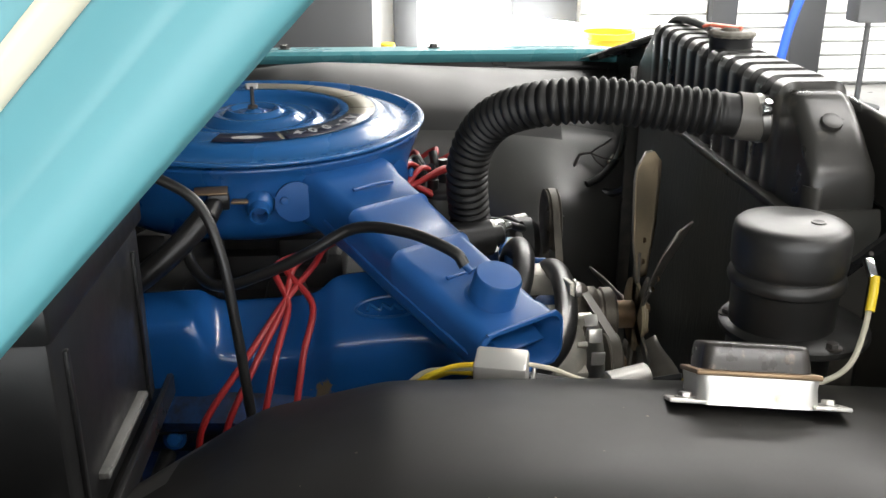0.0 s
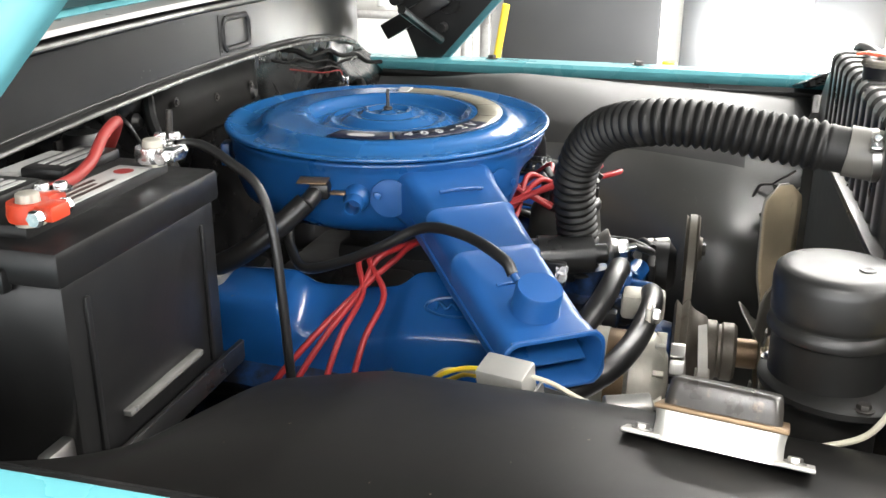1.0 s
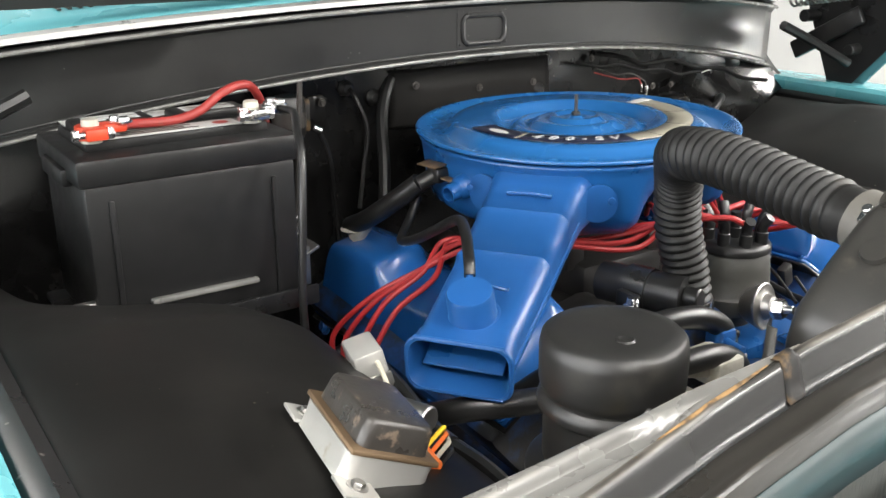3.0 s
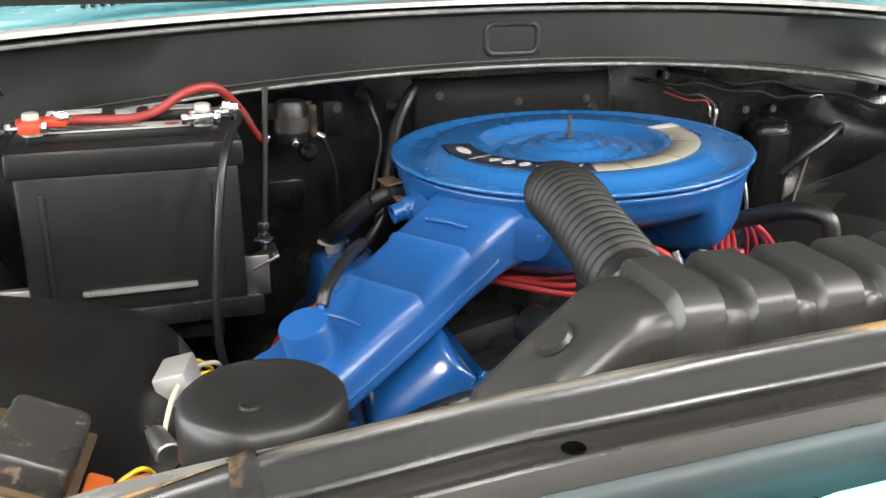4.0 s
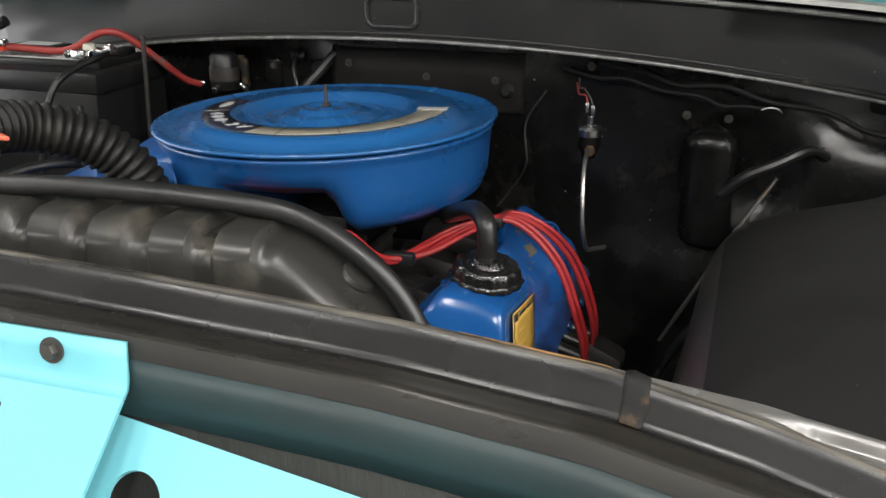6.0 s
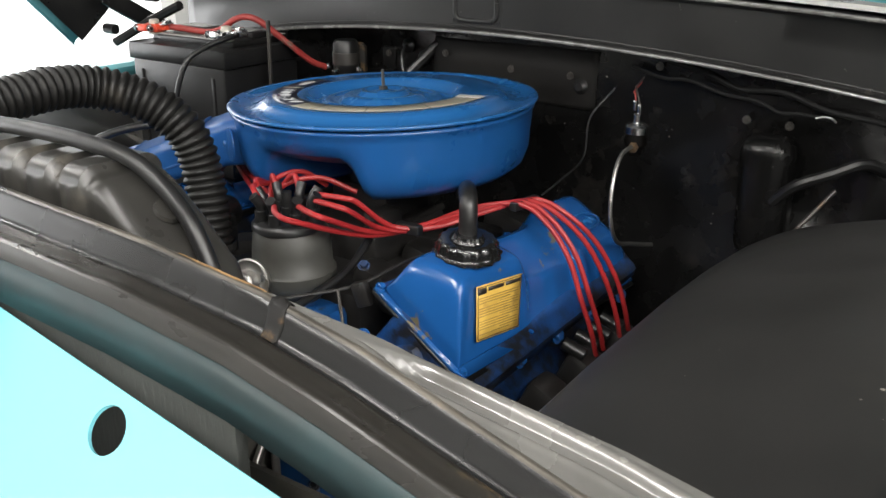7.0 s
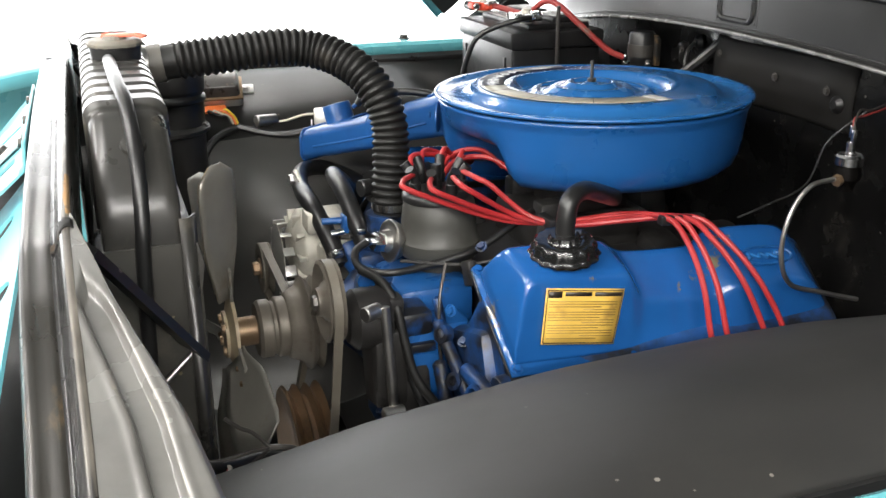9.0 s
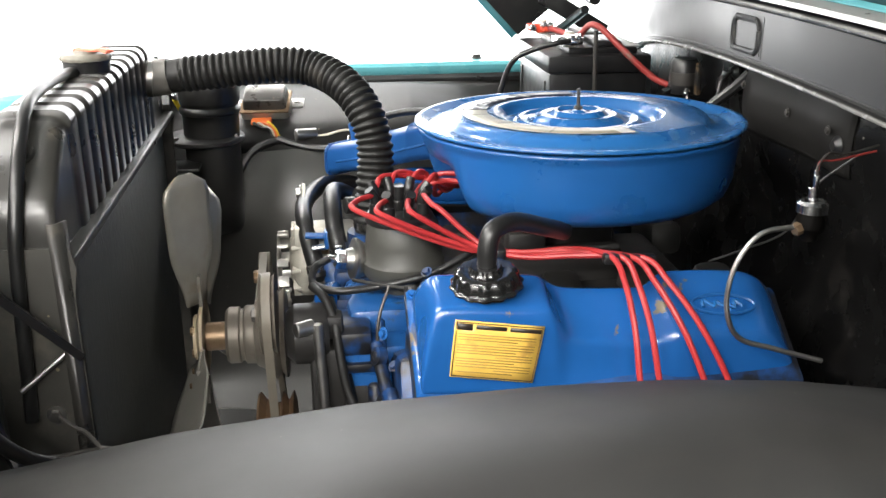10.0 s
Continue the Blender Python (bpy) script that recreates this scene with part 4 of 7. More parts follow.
part("inlet_pipe", lathe([(0.021, 0), (0.021, 0.02), (0.0, 0.02)], (0.412, 0.971, 1.225), (0, -90, 0), n=24), TANK, rad)
neck = part("filler_neck", lathe([(0.030, -0.012), (0.0275, 0), (0.0262, 0.006), (0.0265, 0.024), (0.0275, 0.028), (0, 0.028)], (0.437, 1.178, 1.256), n=28), BLACK, rad, "dark filler neck")
cap = part("radiator_cap", lathe([(0, 0), (0.0265, 0), (0.0288, 0.0015), (0.0292, 0.0045), (0.0275, 0.0070), (0.0240, 0.0085), (0.0205, 0.0082), (0.0175, 0.0074), (0.0135, 0.0082), (0.0115, 0.0115), (0, 0.0125)], (0.437, 1.178, 1.283), n=128,
           wave=lambda a: 1 + 0.014 * math.cos(16 * a)), CAPGREY, rad, "oxidised grey radiator cap with a scalloped rim")
part("release_lever", merge(box((0.430, 1.182, 1.2952), (0.034, 0.014, 0.004), 0.0015, rot=(0, 4, -29)), box((0.4105, 1.1928, 1.2955), (0.012, 0.014, 0.0035), 0.0015, rot=(0, -16, -29)), box((0.4455, 1.1733, 1.2935), (0.005, 0.015, 0.007), 0.002, rot=(0, 12, -29))), LEVER, cap, "red release lever")
loom = [(0.470, 1.662, 1.142), (0.463, 1.660, 1.125), (0.450, 1.660, 1.097), (0.438, 1.650, 1.065), (0.426, 1.630, 1.034), (0.414, 1.610, 1.013), (0.394, 1.590, 0.998), (0.373, 1.570, 0.987), (0.350, 1.560, 0.979)]
harness = thing("headlamp_loom", (0.41, 1.61, 1.0), "dusty taped headlamp wiring loom over the inner fender's edge", "wiring loom")
part("sleeve", tube(loom, 0.0062, 10), HOSE_RUBBER, harness, "dusty taped sleeve")
for k, mat in enumerate((WHITE_WIRE, RED_CABLE, RUBBER)):
    part("loose_wire", tube([(0.405, 1.600, 1.006), (0.398, 1.606 + 0.004 * k, 1.007 - 0.003 * k), (0.410, 1.632, 1.010 - 0.003 * k), (0.430, 1.655, 1.022 - 0.004 * k), (0.448, 1.675, 1.025 - 0.006 * k)], 0.0017, 7), mat, harness)
overflow = [(0.446, 1.20, 1.272), (0.446, 1.23, 1.276), (0.446, 1.30, 1.280), (0.444, 1.38, 1.279), (0.440, 1.43, 1.270), (0.438, 1.475, 1.238), (0.440, 1.502, 1.19), (0.443, 1.508, 1.15), (0.446, 1.512, 1.08), (0.45, 1.513, 1.0)]
solo("overflow_hose", tube(overflow, 0.0063, 12), RUBBER, "thin black rubber overflow hose along the radiator", "hose")

# ---- the ribbed radiator hose ----
hose_line = [(0.398, 0.972, 1.226), (0.36, 0.975, 1.231), (0.31, 0.982, 1.236), (0.257, 0.988, 1.242), (0.215, 0.992, 1.244), (0.18, 1.0, 1.240), (0.152, 1.02, 1.231), (0.127, 1.046, 1.214), (0.109, 1.068, 1.187), (0.100, 1.079, 1.155), (0.099, 1.086, 1.125), (0.102, 1.094, 1.095), (0.106, 1.10, 1.06), (0.108, 1.104, 1.03)]
PITCH = 0.0098


def hose_ridge(s):
    k = smooth(0.035, 0.05, s)
    u = 0.5 + 0.5 * math.cos(2 * math.pi * s / PITCH)
    return 0.93 + k * (0.16 * u ** 0.6 - 0.05)


rhose = thing("radiator_hose", (0.25, 1.03, 1.0), "black ribbed rubber radiator hose in an arch", "hose")
part("hose", tube(even(hose_line, PITCH / 6), 0.0245, 28, 0, hose_ridge), HOSE_RUBBER, rhose, sharp=70)
part("end_sleeve", tube([(0.411, 0.9715, 1.225), (0.39, 0.9725, 1.2275), (0.374, 0.974, 1.2295)], 0.0252, 28), SLEEVE, rhose, "smooth dusty end sleeve")
clamp = part("hose_clamp", lathe([(0.0250, -0.004), (0.0262, -0.004), (0.0262, 0.004), (0.0250, 0.004), (0.0250, -0.004)], (0.399, 0.972, 1.2265), (0, 83, 0), n=32), STEEL, rhose, "bright metal hose clamp")
part("clamp_screw", merge(box((0.396, 0.947, 1.241), (0.012, 0.012, 0.011), 0.002, rot=(45, 0, 0)), rod((0.396, 0.942, 1.251), (0.396, 0.956, 1.231), 0.0038)), CHROME, clamp)
part("hose_clamp", lathe([(0.0255, -0.005), (0.0268, -0.005), (0.0268, 0.005), (0.0255, 0.005), (0.0255, -0.005)], (0.106, 1.104, 1.045), n=32), CHROME, rhose)

# ---- air cleaner ----
AC = Vector((-0.158, 1.162, 1.197))
ac = thing("air_cleaner", (AC.x, AC.y, 1.09), "round blue painted air cleaner with a long intake snout", "air cleaner")
TIP = pose(*AC, 1.4, 0.3, 0)
lid_profile = [(0, 0.0065), (0.007, 0.0065), (0.010, 0.004), (0.024, 0.004), (0.028, 0.0075), (0.032, 0.0075), (0.036, 0.003), (0.041, 0.0022), (0.045, 0.0030), (0.050, 0.0028), (0.056, 0.0005), (0.062, -0.0028), (0.067, -0.0036), (0.071, -0.0022), (0.075, -0.0006), (0.079, -0.0012), (0.085, -0.0046), (0.091, -0.0056),
               (0.097, -0.0040), (0.102, 0.0005), (0.106, 0.0038), (0.110, 0.005), (0.116, 0.0055), (0.150, 0.0045), (0.160, 0.0035), (0.164, 0.0005), (0.171, -0.0050), (0.182, -0.0075), (0.192, -0.0068), (0.200, -0.003),
               (0.2050, -0.0012), (0.2085, -0.0016), (0.2096, -0.0030), (0.2092, -0.0052), (0.2070, -0.0062), (0.200, -0.0062)]
lid_profile = [(r, 0.003 + (z - 0.003) * 1.3) if 0.034 < r < 0.112 else (r, z) for r, z in lid_profile]
lid = part("lid", moved(lathe(lid_profile, n=128), TIP), BLUE_LID, ac, "blue stamped lid with concentric rings", sharp=60)


def bowl_geo():
    prof = [(0.198, -0.0085), (0.2035, -0.0092), (0.2050, -0.0105), (0.2050, -0.0135), (0.2030, -0.0155), (0.2015, -0.024), (0.199, -0.045), (0.197, -0.068), (0.190, -0.086), (0.176, -0.097), (0.15, -0.1015), (0.09, -0.102), (0.0, -0.102)]
    n = 96
    verts, faces = [], []
    for r, z in prof:
        for i in range(n):
            a = 2 * math.pi * i / n
            d = abs((a - radians(6) + math.pi) % (2 * math.pi) - math.pi)
            lift = smooth(radians(27), radians(17), d) * smooth(-0.03, -0.10, z)
            k = 1 - 0.07 * smooth(-0.019, -0.08, z) * smooth(radians(27), radians(17), d)
            verts.append(Vector((r * k * math.cos(a), r * k * math.sin(a), z + 0.042 * lift)))
    m = len(prof)
    faces = [(k * n + i, k * n + (i + 1) % n, (k + 1) * n + (i + 1) % n, (k + 1) * n + i) for k in range(m - 1) for i in range(n)]
    return verts, faces


part("bowl", moved(bowl_geo(), TIP), BLUE, ac, "blue bowl with a raised front part", sharp=60)
part("stud", moved(merge(rod((0, 0, 0.0), (0, 0, 0.034), 0.0023, 10), lathe([(0, 0.008), (0.006, 0.008), (0.006, 0.0105), (0.0045, 0.0115), (0, 0.0115)], n=12)), TIP), DARK_STEEL, lid, "threaded stud with a nut")


def arc_band(r0, r1, a0, a1, z, n=40):
    return sheet(lambda a, r: TIP @ Vector((r * math.cos(radians(a)), r * math.sin(radians(a)), z - 0.00002 * (r - r0) / max(1e-6, r1 - r0))), list(np.linspace(a0, a1, n)), [r0, (r0 + r1) / 2, r1])


part("decal", arc_band(0.117, 0.149, -66, 97, 0.0059), DECAL_SILVER, lid, "aged silver arc-shaped decal", thick=0.0005)
part("decal_field", arc_band(0.1165, 0.1495, -69, -13, 0.0063), DECAL_BLACK, lid, "black field of the decal", thick=0.0005)
part("decal_field", arc_band(0.1165, 0.1495, -101, -71, 0.0061), DECAL_BLACK, lid, "black field of the decal", thick=0.0005)
part("logo_oval", moved(slab([(p[0], p[1]) for p in ellipse(0, 0, 0.017, 0.0065, 28)], 0, 0.0003), TIP @ pose(0, 0, 0, 0, 0, -86) @ pose(0.133, 0, 0.0064, 0, 0, 90)), GREY_LABEL, lid, "plain oval emblem")
part("decal_bar", arc_band(0.118, 0.148, -71.2, -69.8, 0.0064), DECAL_SILVER, lid, thick=0.0004)
for ch, ang in zip("400-2V", (-62, -53.5, -45, -37.5, -30, -21.5)):
    lettering(ch, 0.0215, TIP @ pose(0, 0, 0, 0, 0, ang) @ pose(0.132, 0, 0.0069, 0, 0, 90), PRINT_WHITE, lid, shear=0.2, label="white engine lettering")
for a in (2, 30, 62):
    part("decal_tick", arc_band(0.118, 0.148, a, a + 0.5, 0.0062, 4), PRINT, lid, thick=0.0004)
part("torn_edge", arc_band(0.114, 0.151, 94, 101, 0.0064, 8), GREY_LABEL, lid, "torn end of the decal", thick=0.0006)
# snout
D = Vector((0.152, -0.212, 0)).normalized()
L = Vector((-D.y, D.x, 0))
S0 = Vector((-0.032, 0.996, 0))


def snout_ring(s, top, h, w, inset=0.0, r=0.014):
    c = S0 + D * s
    out = []
    for a, b in round_rect(w - 2 * inset, h - 2 * inset, max(0.003, min(r, h / 2 - 0.001) - inset), 5):
        out.append(c + L * a + Vector((0, 0, top - h / 2 + b)))
    return out


sn = [(-0.075, 1.176, 0.062, 0.128), (-0.02, 1.174, 0.062, 0.116), (0.0, 1.172, 0.062, 0.110), (0.012, 1.166, 0.060, 0.106), (0.06, 1.150, 0.056, 0.103), (0.063, 1.1515, 0.057, 0.1045), (0.067, 1.1475, 0.056, 0.102), (0.13, 1.125, 0.054, 0.099), (0.133, 1.1265, 0.055, 0.1005), (0.137, 1.122, 0.053, 0.098),
      (0.22, 1.096, 0.050, 0.094), (0.240, 1.090, 0.049, 0.093), (0.247, 1.089, 0.051, 0.096), (0.262, 1.084, 0.050, 0.099), (0.268, 1.083, 0.050, 0.101)]
rings = [snout_ring(*q) for q in sn]
rings += [snout_ring(0.268, 1.0815, 0.047, 0.097), snout_ring(0.255, 1.084, 0.045, 0.091), snout_ring(0.19, 1.098, 0.042, 0.085)]
snout = part("snout", loft(rings), BLUE_SNOUT, ac, "blue intake snout with an open end", sharp=50)
part("mouth_rim", tube([*snout_ring(0.266, 1.0835, 0.0505, 0.1010), snout_ring(0.266, 1.0835, 0.0505, 0.1010)[0]], 0.0024, 8, 2), BLUE_SNOUT, snout, "rolled rim of the mouth")
# black plug closes the snout and stands in for the shade inside
part("snout_mouth", loft([snout_ring(0.192, 1.096, 0.038, 0.080), snout_ring(0.196, 1.095, 0.038, 0.080)]), GREASE, snout, "black plug for the snout's dark depth")
part("snout_valve", moved(box((0, 0, 0), (0.078, 0.04, 0.003), 0.001), Matrix.Translation(S0 + D * 0.238 + Vector((0, 0, 1.062))) @ Vector((L)).to_track_quat("X", "Z").to_matrix().to_4x4() @ pose(0, 0, 0, 28, 0, 0)), BLUE_WORN, snout)
for sa, ta, w in ((0.035, 1.162, 0.05), (0.185, 1.109, 0.045)):
    c = S0 + D * sa
    part("snout_rib", tube([c + L * (-w / 2) + Vector((0, 0, ta - 0.001)), c + Vector((0, 0, ta + 0.0005)), c + L * (w / 2) + Vector((0, 0, ta - 0.001))], 0.0022, 8, 4), BLUE_SNOUT, snout)
for s in (-1, 1):
    pts = [S0 + D * q + L * (s * (w / 2 - 0.0005)) + Vector((0, 0, t - h * 0.62)) for q, t, h, w in ((0.02, 1.166, 0.060, 0.106), (0.10, 1.136, 0.055, 0.101), (0.17, 1.112, 0.051, 0.0965), (0.245, 1.09, 0.049, 0.094))]
    part("snout_seam", tube(pts, 0.002, 6, 3), BLUE_SNOUT, snout)
kb = Vector((0.098, 0.814, 1.092))
knob = part("vacuum_motor", lathe([(0.0305, -0.008), (0.0300, 0.000), (0.0275, 0.002), (0.0235, 0.0035), (0.0228, 0.006), (0.0225, 0.0285), (0.0210, 0.0315), (0.006, 0.0325), (0, 0.0325)], kb, (15.6, 11.2, 0), n=36), BLUE_SNOUT, snout, "round blue vacuum motor")
part("nipple", rod(kb + Vector((-0.018, 0.008, 0.026)), kb + Vector((-0.028, 0.016, 0.035)), 0.0035, 10), BLUE_SNOUT, knob)
for s in (-1, 1):
    c = S0 + D * -0.012 + L * (s * 0.067)
    part("snout_flange", moved(lathe([(0, 0), (0.022, 0), (0.022, 0.002), (0, 0.003)], n=24), Matrix.Translation(c + Vector((0, 0, 1.145))) @ (D + L * (s * 0.45)).to_track_quat("Z", "Y").to_matrix().to_4x4()), BLUE_SNOUT, snout)
    part("flange_rivet", moved(lathe([(0, 0), (0.0045, 0), (0.004, 0.002), (0, 0.003)], n=12), Matrix.Translation(c + (D + L * (s * 0.45)).normalized() * 0.004 + L * (s * 0.014) + Vector((0, 0, 1.150))) @ (D + L * (s * 0.45)).to_track_quat("Z", "Y").to_matrix().to_4x4()), BLUE_SNOUT, snout)
# breather nipple and choke fitting on the passenger side
part("breather_nipple", merge(moved(lathe([(0.016, -0.012), (0.0145, 0.0), (0.011, 0.004), (0.0105, 0.018), (0.0085, 0.018), (0.0085, 0.0), (0, 0.0)], n=24), Matrix.Translation((-0.131, 0.958, 1.142)) @ Vector((0.12, -1, -0.22)).to_track_quat("Z", "Y").to_matrix().to_4x4())), BLUE, ac, "open blue pipe stub")
part("sensor", merge(box((-0.172, 0.957, 1.152), (0.022, 0.026, 0.018), 0.003, rot=(0, 0, 10)), rod((-0.175, 0.95, 1.15), (-0.18, 0.93, 1.14), 0.010)), RUBBER, ac, "black vacuum sensor")
part("sensor_clip", merge(box((-0.178, 0.950, 1.1635), (0.034, 0.02, 0.002), 0.0008, rot=(6, 0, 8)), box((-0.150, 0.955, 1.150), (0.018, 0.012, 0.003), 0.001)), BRONZE, ac, "rusty brown clip")
part("side_clip", box((-0.36, 1.10, 1.148), (0.012, 0.03, 0.03), 0.003, rot=(0, 0, 15)), BLUE, ac)

# ---- engine ----
eng = thing("engine", (-0.1, 1.16, 0.45), "blue painted V8 engine with pressed valve covers", "engine")
CY = 1.16
part("block", merge(box((-0.13, CY, 0.70), (0.46, 0.36, 0.36), 0.02), box((-0.13, CY - 0.15, 0.83), (0.40, 0.24, 0.16), 0.02, rot=(-40, 0, 0)), box((-0.13, CY + 0.15, 0.83), (0.40, 0.24, 0.16), 0.02, rot=(40, 0, 0))), BLUE_GREASY, eng, "greasy blue block")
for s in (-1, 1):
    part("cylinder_head", box((-0.13, CY + s * 0.226, 0.943), (0.43, 0.130, 0.12), 0.012, rot=(s * -40, 2.6, 0)), BLUE_GREASY, eng, "greasy blue cylinder head")
    for k in range(4):
        part("spark_plug_boot", rod((-0.165 - 0.035 * k, CY + s * 0.322, 0.893), (-0.16 - 0.035 * k, CY + s * 0.292, 0.905), 0.009, 12), RUBBER, eng)
    for k in range(5):
        part("head_bolt", hexbolt((0.05 - 0.09 * k, CY + s * 0.297, 0.935 - 0.003 * k), (0, s, 0.25), 0.008, 0.008), BLUE_WORN, eng)
    part("exhaust_manifold", merge(*[box((-0.28 + 0.1 * i, CY + s * 0.325, 0.855), (0.05, 0.08, 0.06), 0.012, rot=(s * -25, 0, 0)) for i in range(4)], tube([(0.05, CY + s * 0.36, 0.83), (-0.1, CY + s * 0.365, 0.82), (-0.3, CY + s * 0.36, 0.80), (-0.36, CY + s * 0.34, 0.70)], 0.03, 12)), GREASE, eng, "dark exhaust manifold")


def valve_cover(s):
    """s = 1: the driver's, its tall block to the front; -1: the passenger's, the same pressing turned round."""
    def fall(x):
        return -0.055 * (0.05 - x)

    def along(x):
        return x if s > 0 else -0.254 - x

    def ring(u, ro, rz, to, tz):
        x = along(u)
        f = fall(x)
        zr, zi = 0.958 + f, 1.032 + f
        rz, tz = rz + f, tz + f
        mo, mz = (ro + to) / 2, (rz + tz) / 2 + 0.002
        base = [(0.2925, zr), (0.2920, zr + 0.009), (ro + 0.0045, min(zr + 0.030, rz - 0.012)), (ro + 0.001, rz - 0.005), (ro - 0.006, rz + 0.002), (mo, mz), (to + 0.008, tz), (to, tz - 0.004), (0.193, zi + 0.005), (0.186, zi)]
        return [(x, CY + s * o, z) for o, z in base]
    secs = [(0.079, 0.290, 0.985, 0.198, 1.043), (0.077, 0.289, 0.995, 0.201, 1.047), (0.068, 0.287, 1.046, 0.212, 1.067), (0.059, 0.286, 1.0585, 0.214, 1.0735), (0.050, 0.286, 1.0610, 0.214, 1.0755),
            (-0.052, 0.286, 1.0610, 0.214, 1.0755), (-0.060, 0.286, 1.0585, 0.214, 1.0735), (-0.067, 0.286, 1.046, 0.216, 1.069), (-0.078, 0.282, 1.028, 0.219, 1.063), (-0.090, 0.280, 1.020, 0.221, 1.061), (-0.172, 0.280, 1.020, 0.221, 1.061),
            (-0.183, 0.283, 1.024, 0.219, 1.064), (-0.195, 0.289, 1.032, 0.214, 1.075), (-0.206, 0.292, 1.036, 0.213, 1.081), (-0.292, 0.292, 1.036, 0.213, 1.081), (-0.306, 0.291, 1.031, 0.214, 1.077), (-0.326, 0.291, 1.014, 0.213, 1.066), (-0.337, 0.290, 0.995, 0.205, 1.049), (-0.340, 0.291, 0.985, 0.198, 1.043)]
    cover = part("valve_cover", loft([ring(*q) for q in secs]), BLUE_COVER, eng, "glossy blue pressed steel valve cover", sharp=180)
    m = cover.modifiers.new("round", "SUBSURF")
    m.levels = m.render_levels = 2

    def flange(z0, x0, x1, os):
        return sheet(lambda u, o: (along(u), CY + s * o, z0 + fall(along(u)) + (0.300 - o) * 0.66), list(np.linspace(x0, x1, 30)), os)
    part("gasket_rail", flange(0.955, 0.084, -0.345, [0.180, 0.22, 0.26, 0.300]), BLUE_COVER, cover, "worn flange with chipped paint", thick=0.005)
    part("gasket", flange(0.950, 0.0855, -0.3465, [0.178, 0.24, 0.3018]), RUBBER, cover, "black rubber gasket", thick=0.004)
    for u in (0.077, -0.066, -0.19, -0.335):
        z = 0.955 + fall(along(u))
        part("cover_bolt", hexbolt((along(u), CY + s * 0.2955, z + 0.006), (0, s * 0.55, 0.83), 0.0045, 0.005), BLUE_COVER, cover)
        part("cover_bolt", hexbolt((along(u), CY + s * 0.1845, z + 0.079), (0, s * 0.55, 0.83), 0.0045, 0.005), BLUE_COVER, cover)
    # the pressed emblem, a plain oval on the sloping face of the low end
    ox = along(-0.258)
    face = Vector((ox, CY + s * 0.2635, 1.0545 + fall(ox) + 0.0005))
    ax, up = Vector((1, 0, 0.055)).normalized(), Vector((0, -s * 0.872, 0.489))
    part("emblem", tube([face + ax * (0.036 * math.cos(a)) + up * (0.0135 * math.sin(a)) for a in np.linspace(0, 2 * math.pi, 33)], 0.0016, 6, 2), BLUE, cover, "pressed oval emblem")
    script = [face + ax * (-s * d) + up * e for d, e in ((0.022, -0.002), (0.014, 0.005), (0.012, -0.005), (0.004, 0.002), (0.0, -0.003), (-0.008, 0.003), (-0.012, -0.003), (-0.022, 0.005), (-0.024, -0.004))]
    part("emblem_mark", tube(script, 0.0021, 6, 5), BLUE_LID, cover)
    return cover


vd = valve_cover(1)
vp = valve_cover(-1)
# oil filler cap with its breather elbow on the driver's cover
oc = (0.004, 1.412, 1.075)
capm = part("oil_filler_cap", lathe([(0, -0.006), (0.034, -0.006), (0.0385, -0.005), (0.0392, -0.0025), (0.0365, -0.001), (0.0352, 0.002), (0.0345, 0.0085), (0.031, 0.0125), (0.025, 0.0135), (0.019, 0.0125), (0.017, 0.015), (0.0155, 0.019), (0, 0.019)], oc, (-7, 4, 0), n=84,
            wave=lambda a: 1 + 0.032 * math.cos(14 * a)), GLOSSY, vd, "black scalloped oil filler cap")
part("breather_elbow", tube([(0.004, 1.412, 1.092), (0.003, 1.412, 1.114), (-0.004, 1.407, 1.130), (-0.03, 1.388, 1.132), (-0.07, 1.360, 1.115), (-0.10, 1.335, 1.10)], 0.0105, 14), RUBBER, capm, "black rubber breather elbow")
# the yellowed emissions label
def label_plane(u, v):
    x = 0.043 - 0.095 * u + (0.007 + 0.006 * u) * (1 - v)
    return Vector((x, 1.4562 - 0.0055 * v, 0.988 + 0.062 * v - 0.014 * u))


lab = part("label_plate", sheet(label_plane, [0, 0.25, 0.5, 0.75, 1], [0, 0.25, 0.5, 0.75, 1]), DECAL_GOLD, vd, "yellowed gold service label with fine print", thick=0.0006)
for v0, v1, a, b, ink in [(0.84, 0.95, 0.03, 0.2, PRINT), (0.87, 0.94, 0.24, 0.58, PRINT), (0.87, 0.94, 0.62, 0.97, PRINT)] + [(0.765 - 0.047 * i, 0.778 - 0.047 * i, 0.05 + 0.45 * (i % 5 == 3), 0.93 - 0.2 * (i % 4 == 2), FADED) for i in range(15)]:
    g = sheet(lambda u, v: label_plane(u, v) + Vector((0, 0.0009, 0)), [a, (a + b) / 2, b], [v0, v1])
    part("print_line", g, ink, lab, thick=0.0003)
edge = [label_plane(u, v) + Vector((0, 0.0008, 0)) for u, v in ((0.02, 0.03), (0.02, 0.97), (0.98, 0.97), (0.98, 0.03), (0.02, 0.03))]
part("label_border", tube(edge, 0.0006, 5, 0), PRINT, lab)

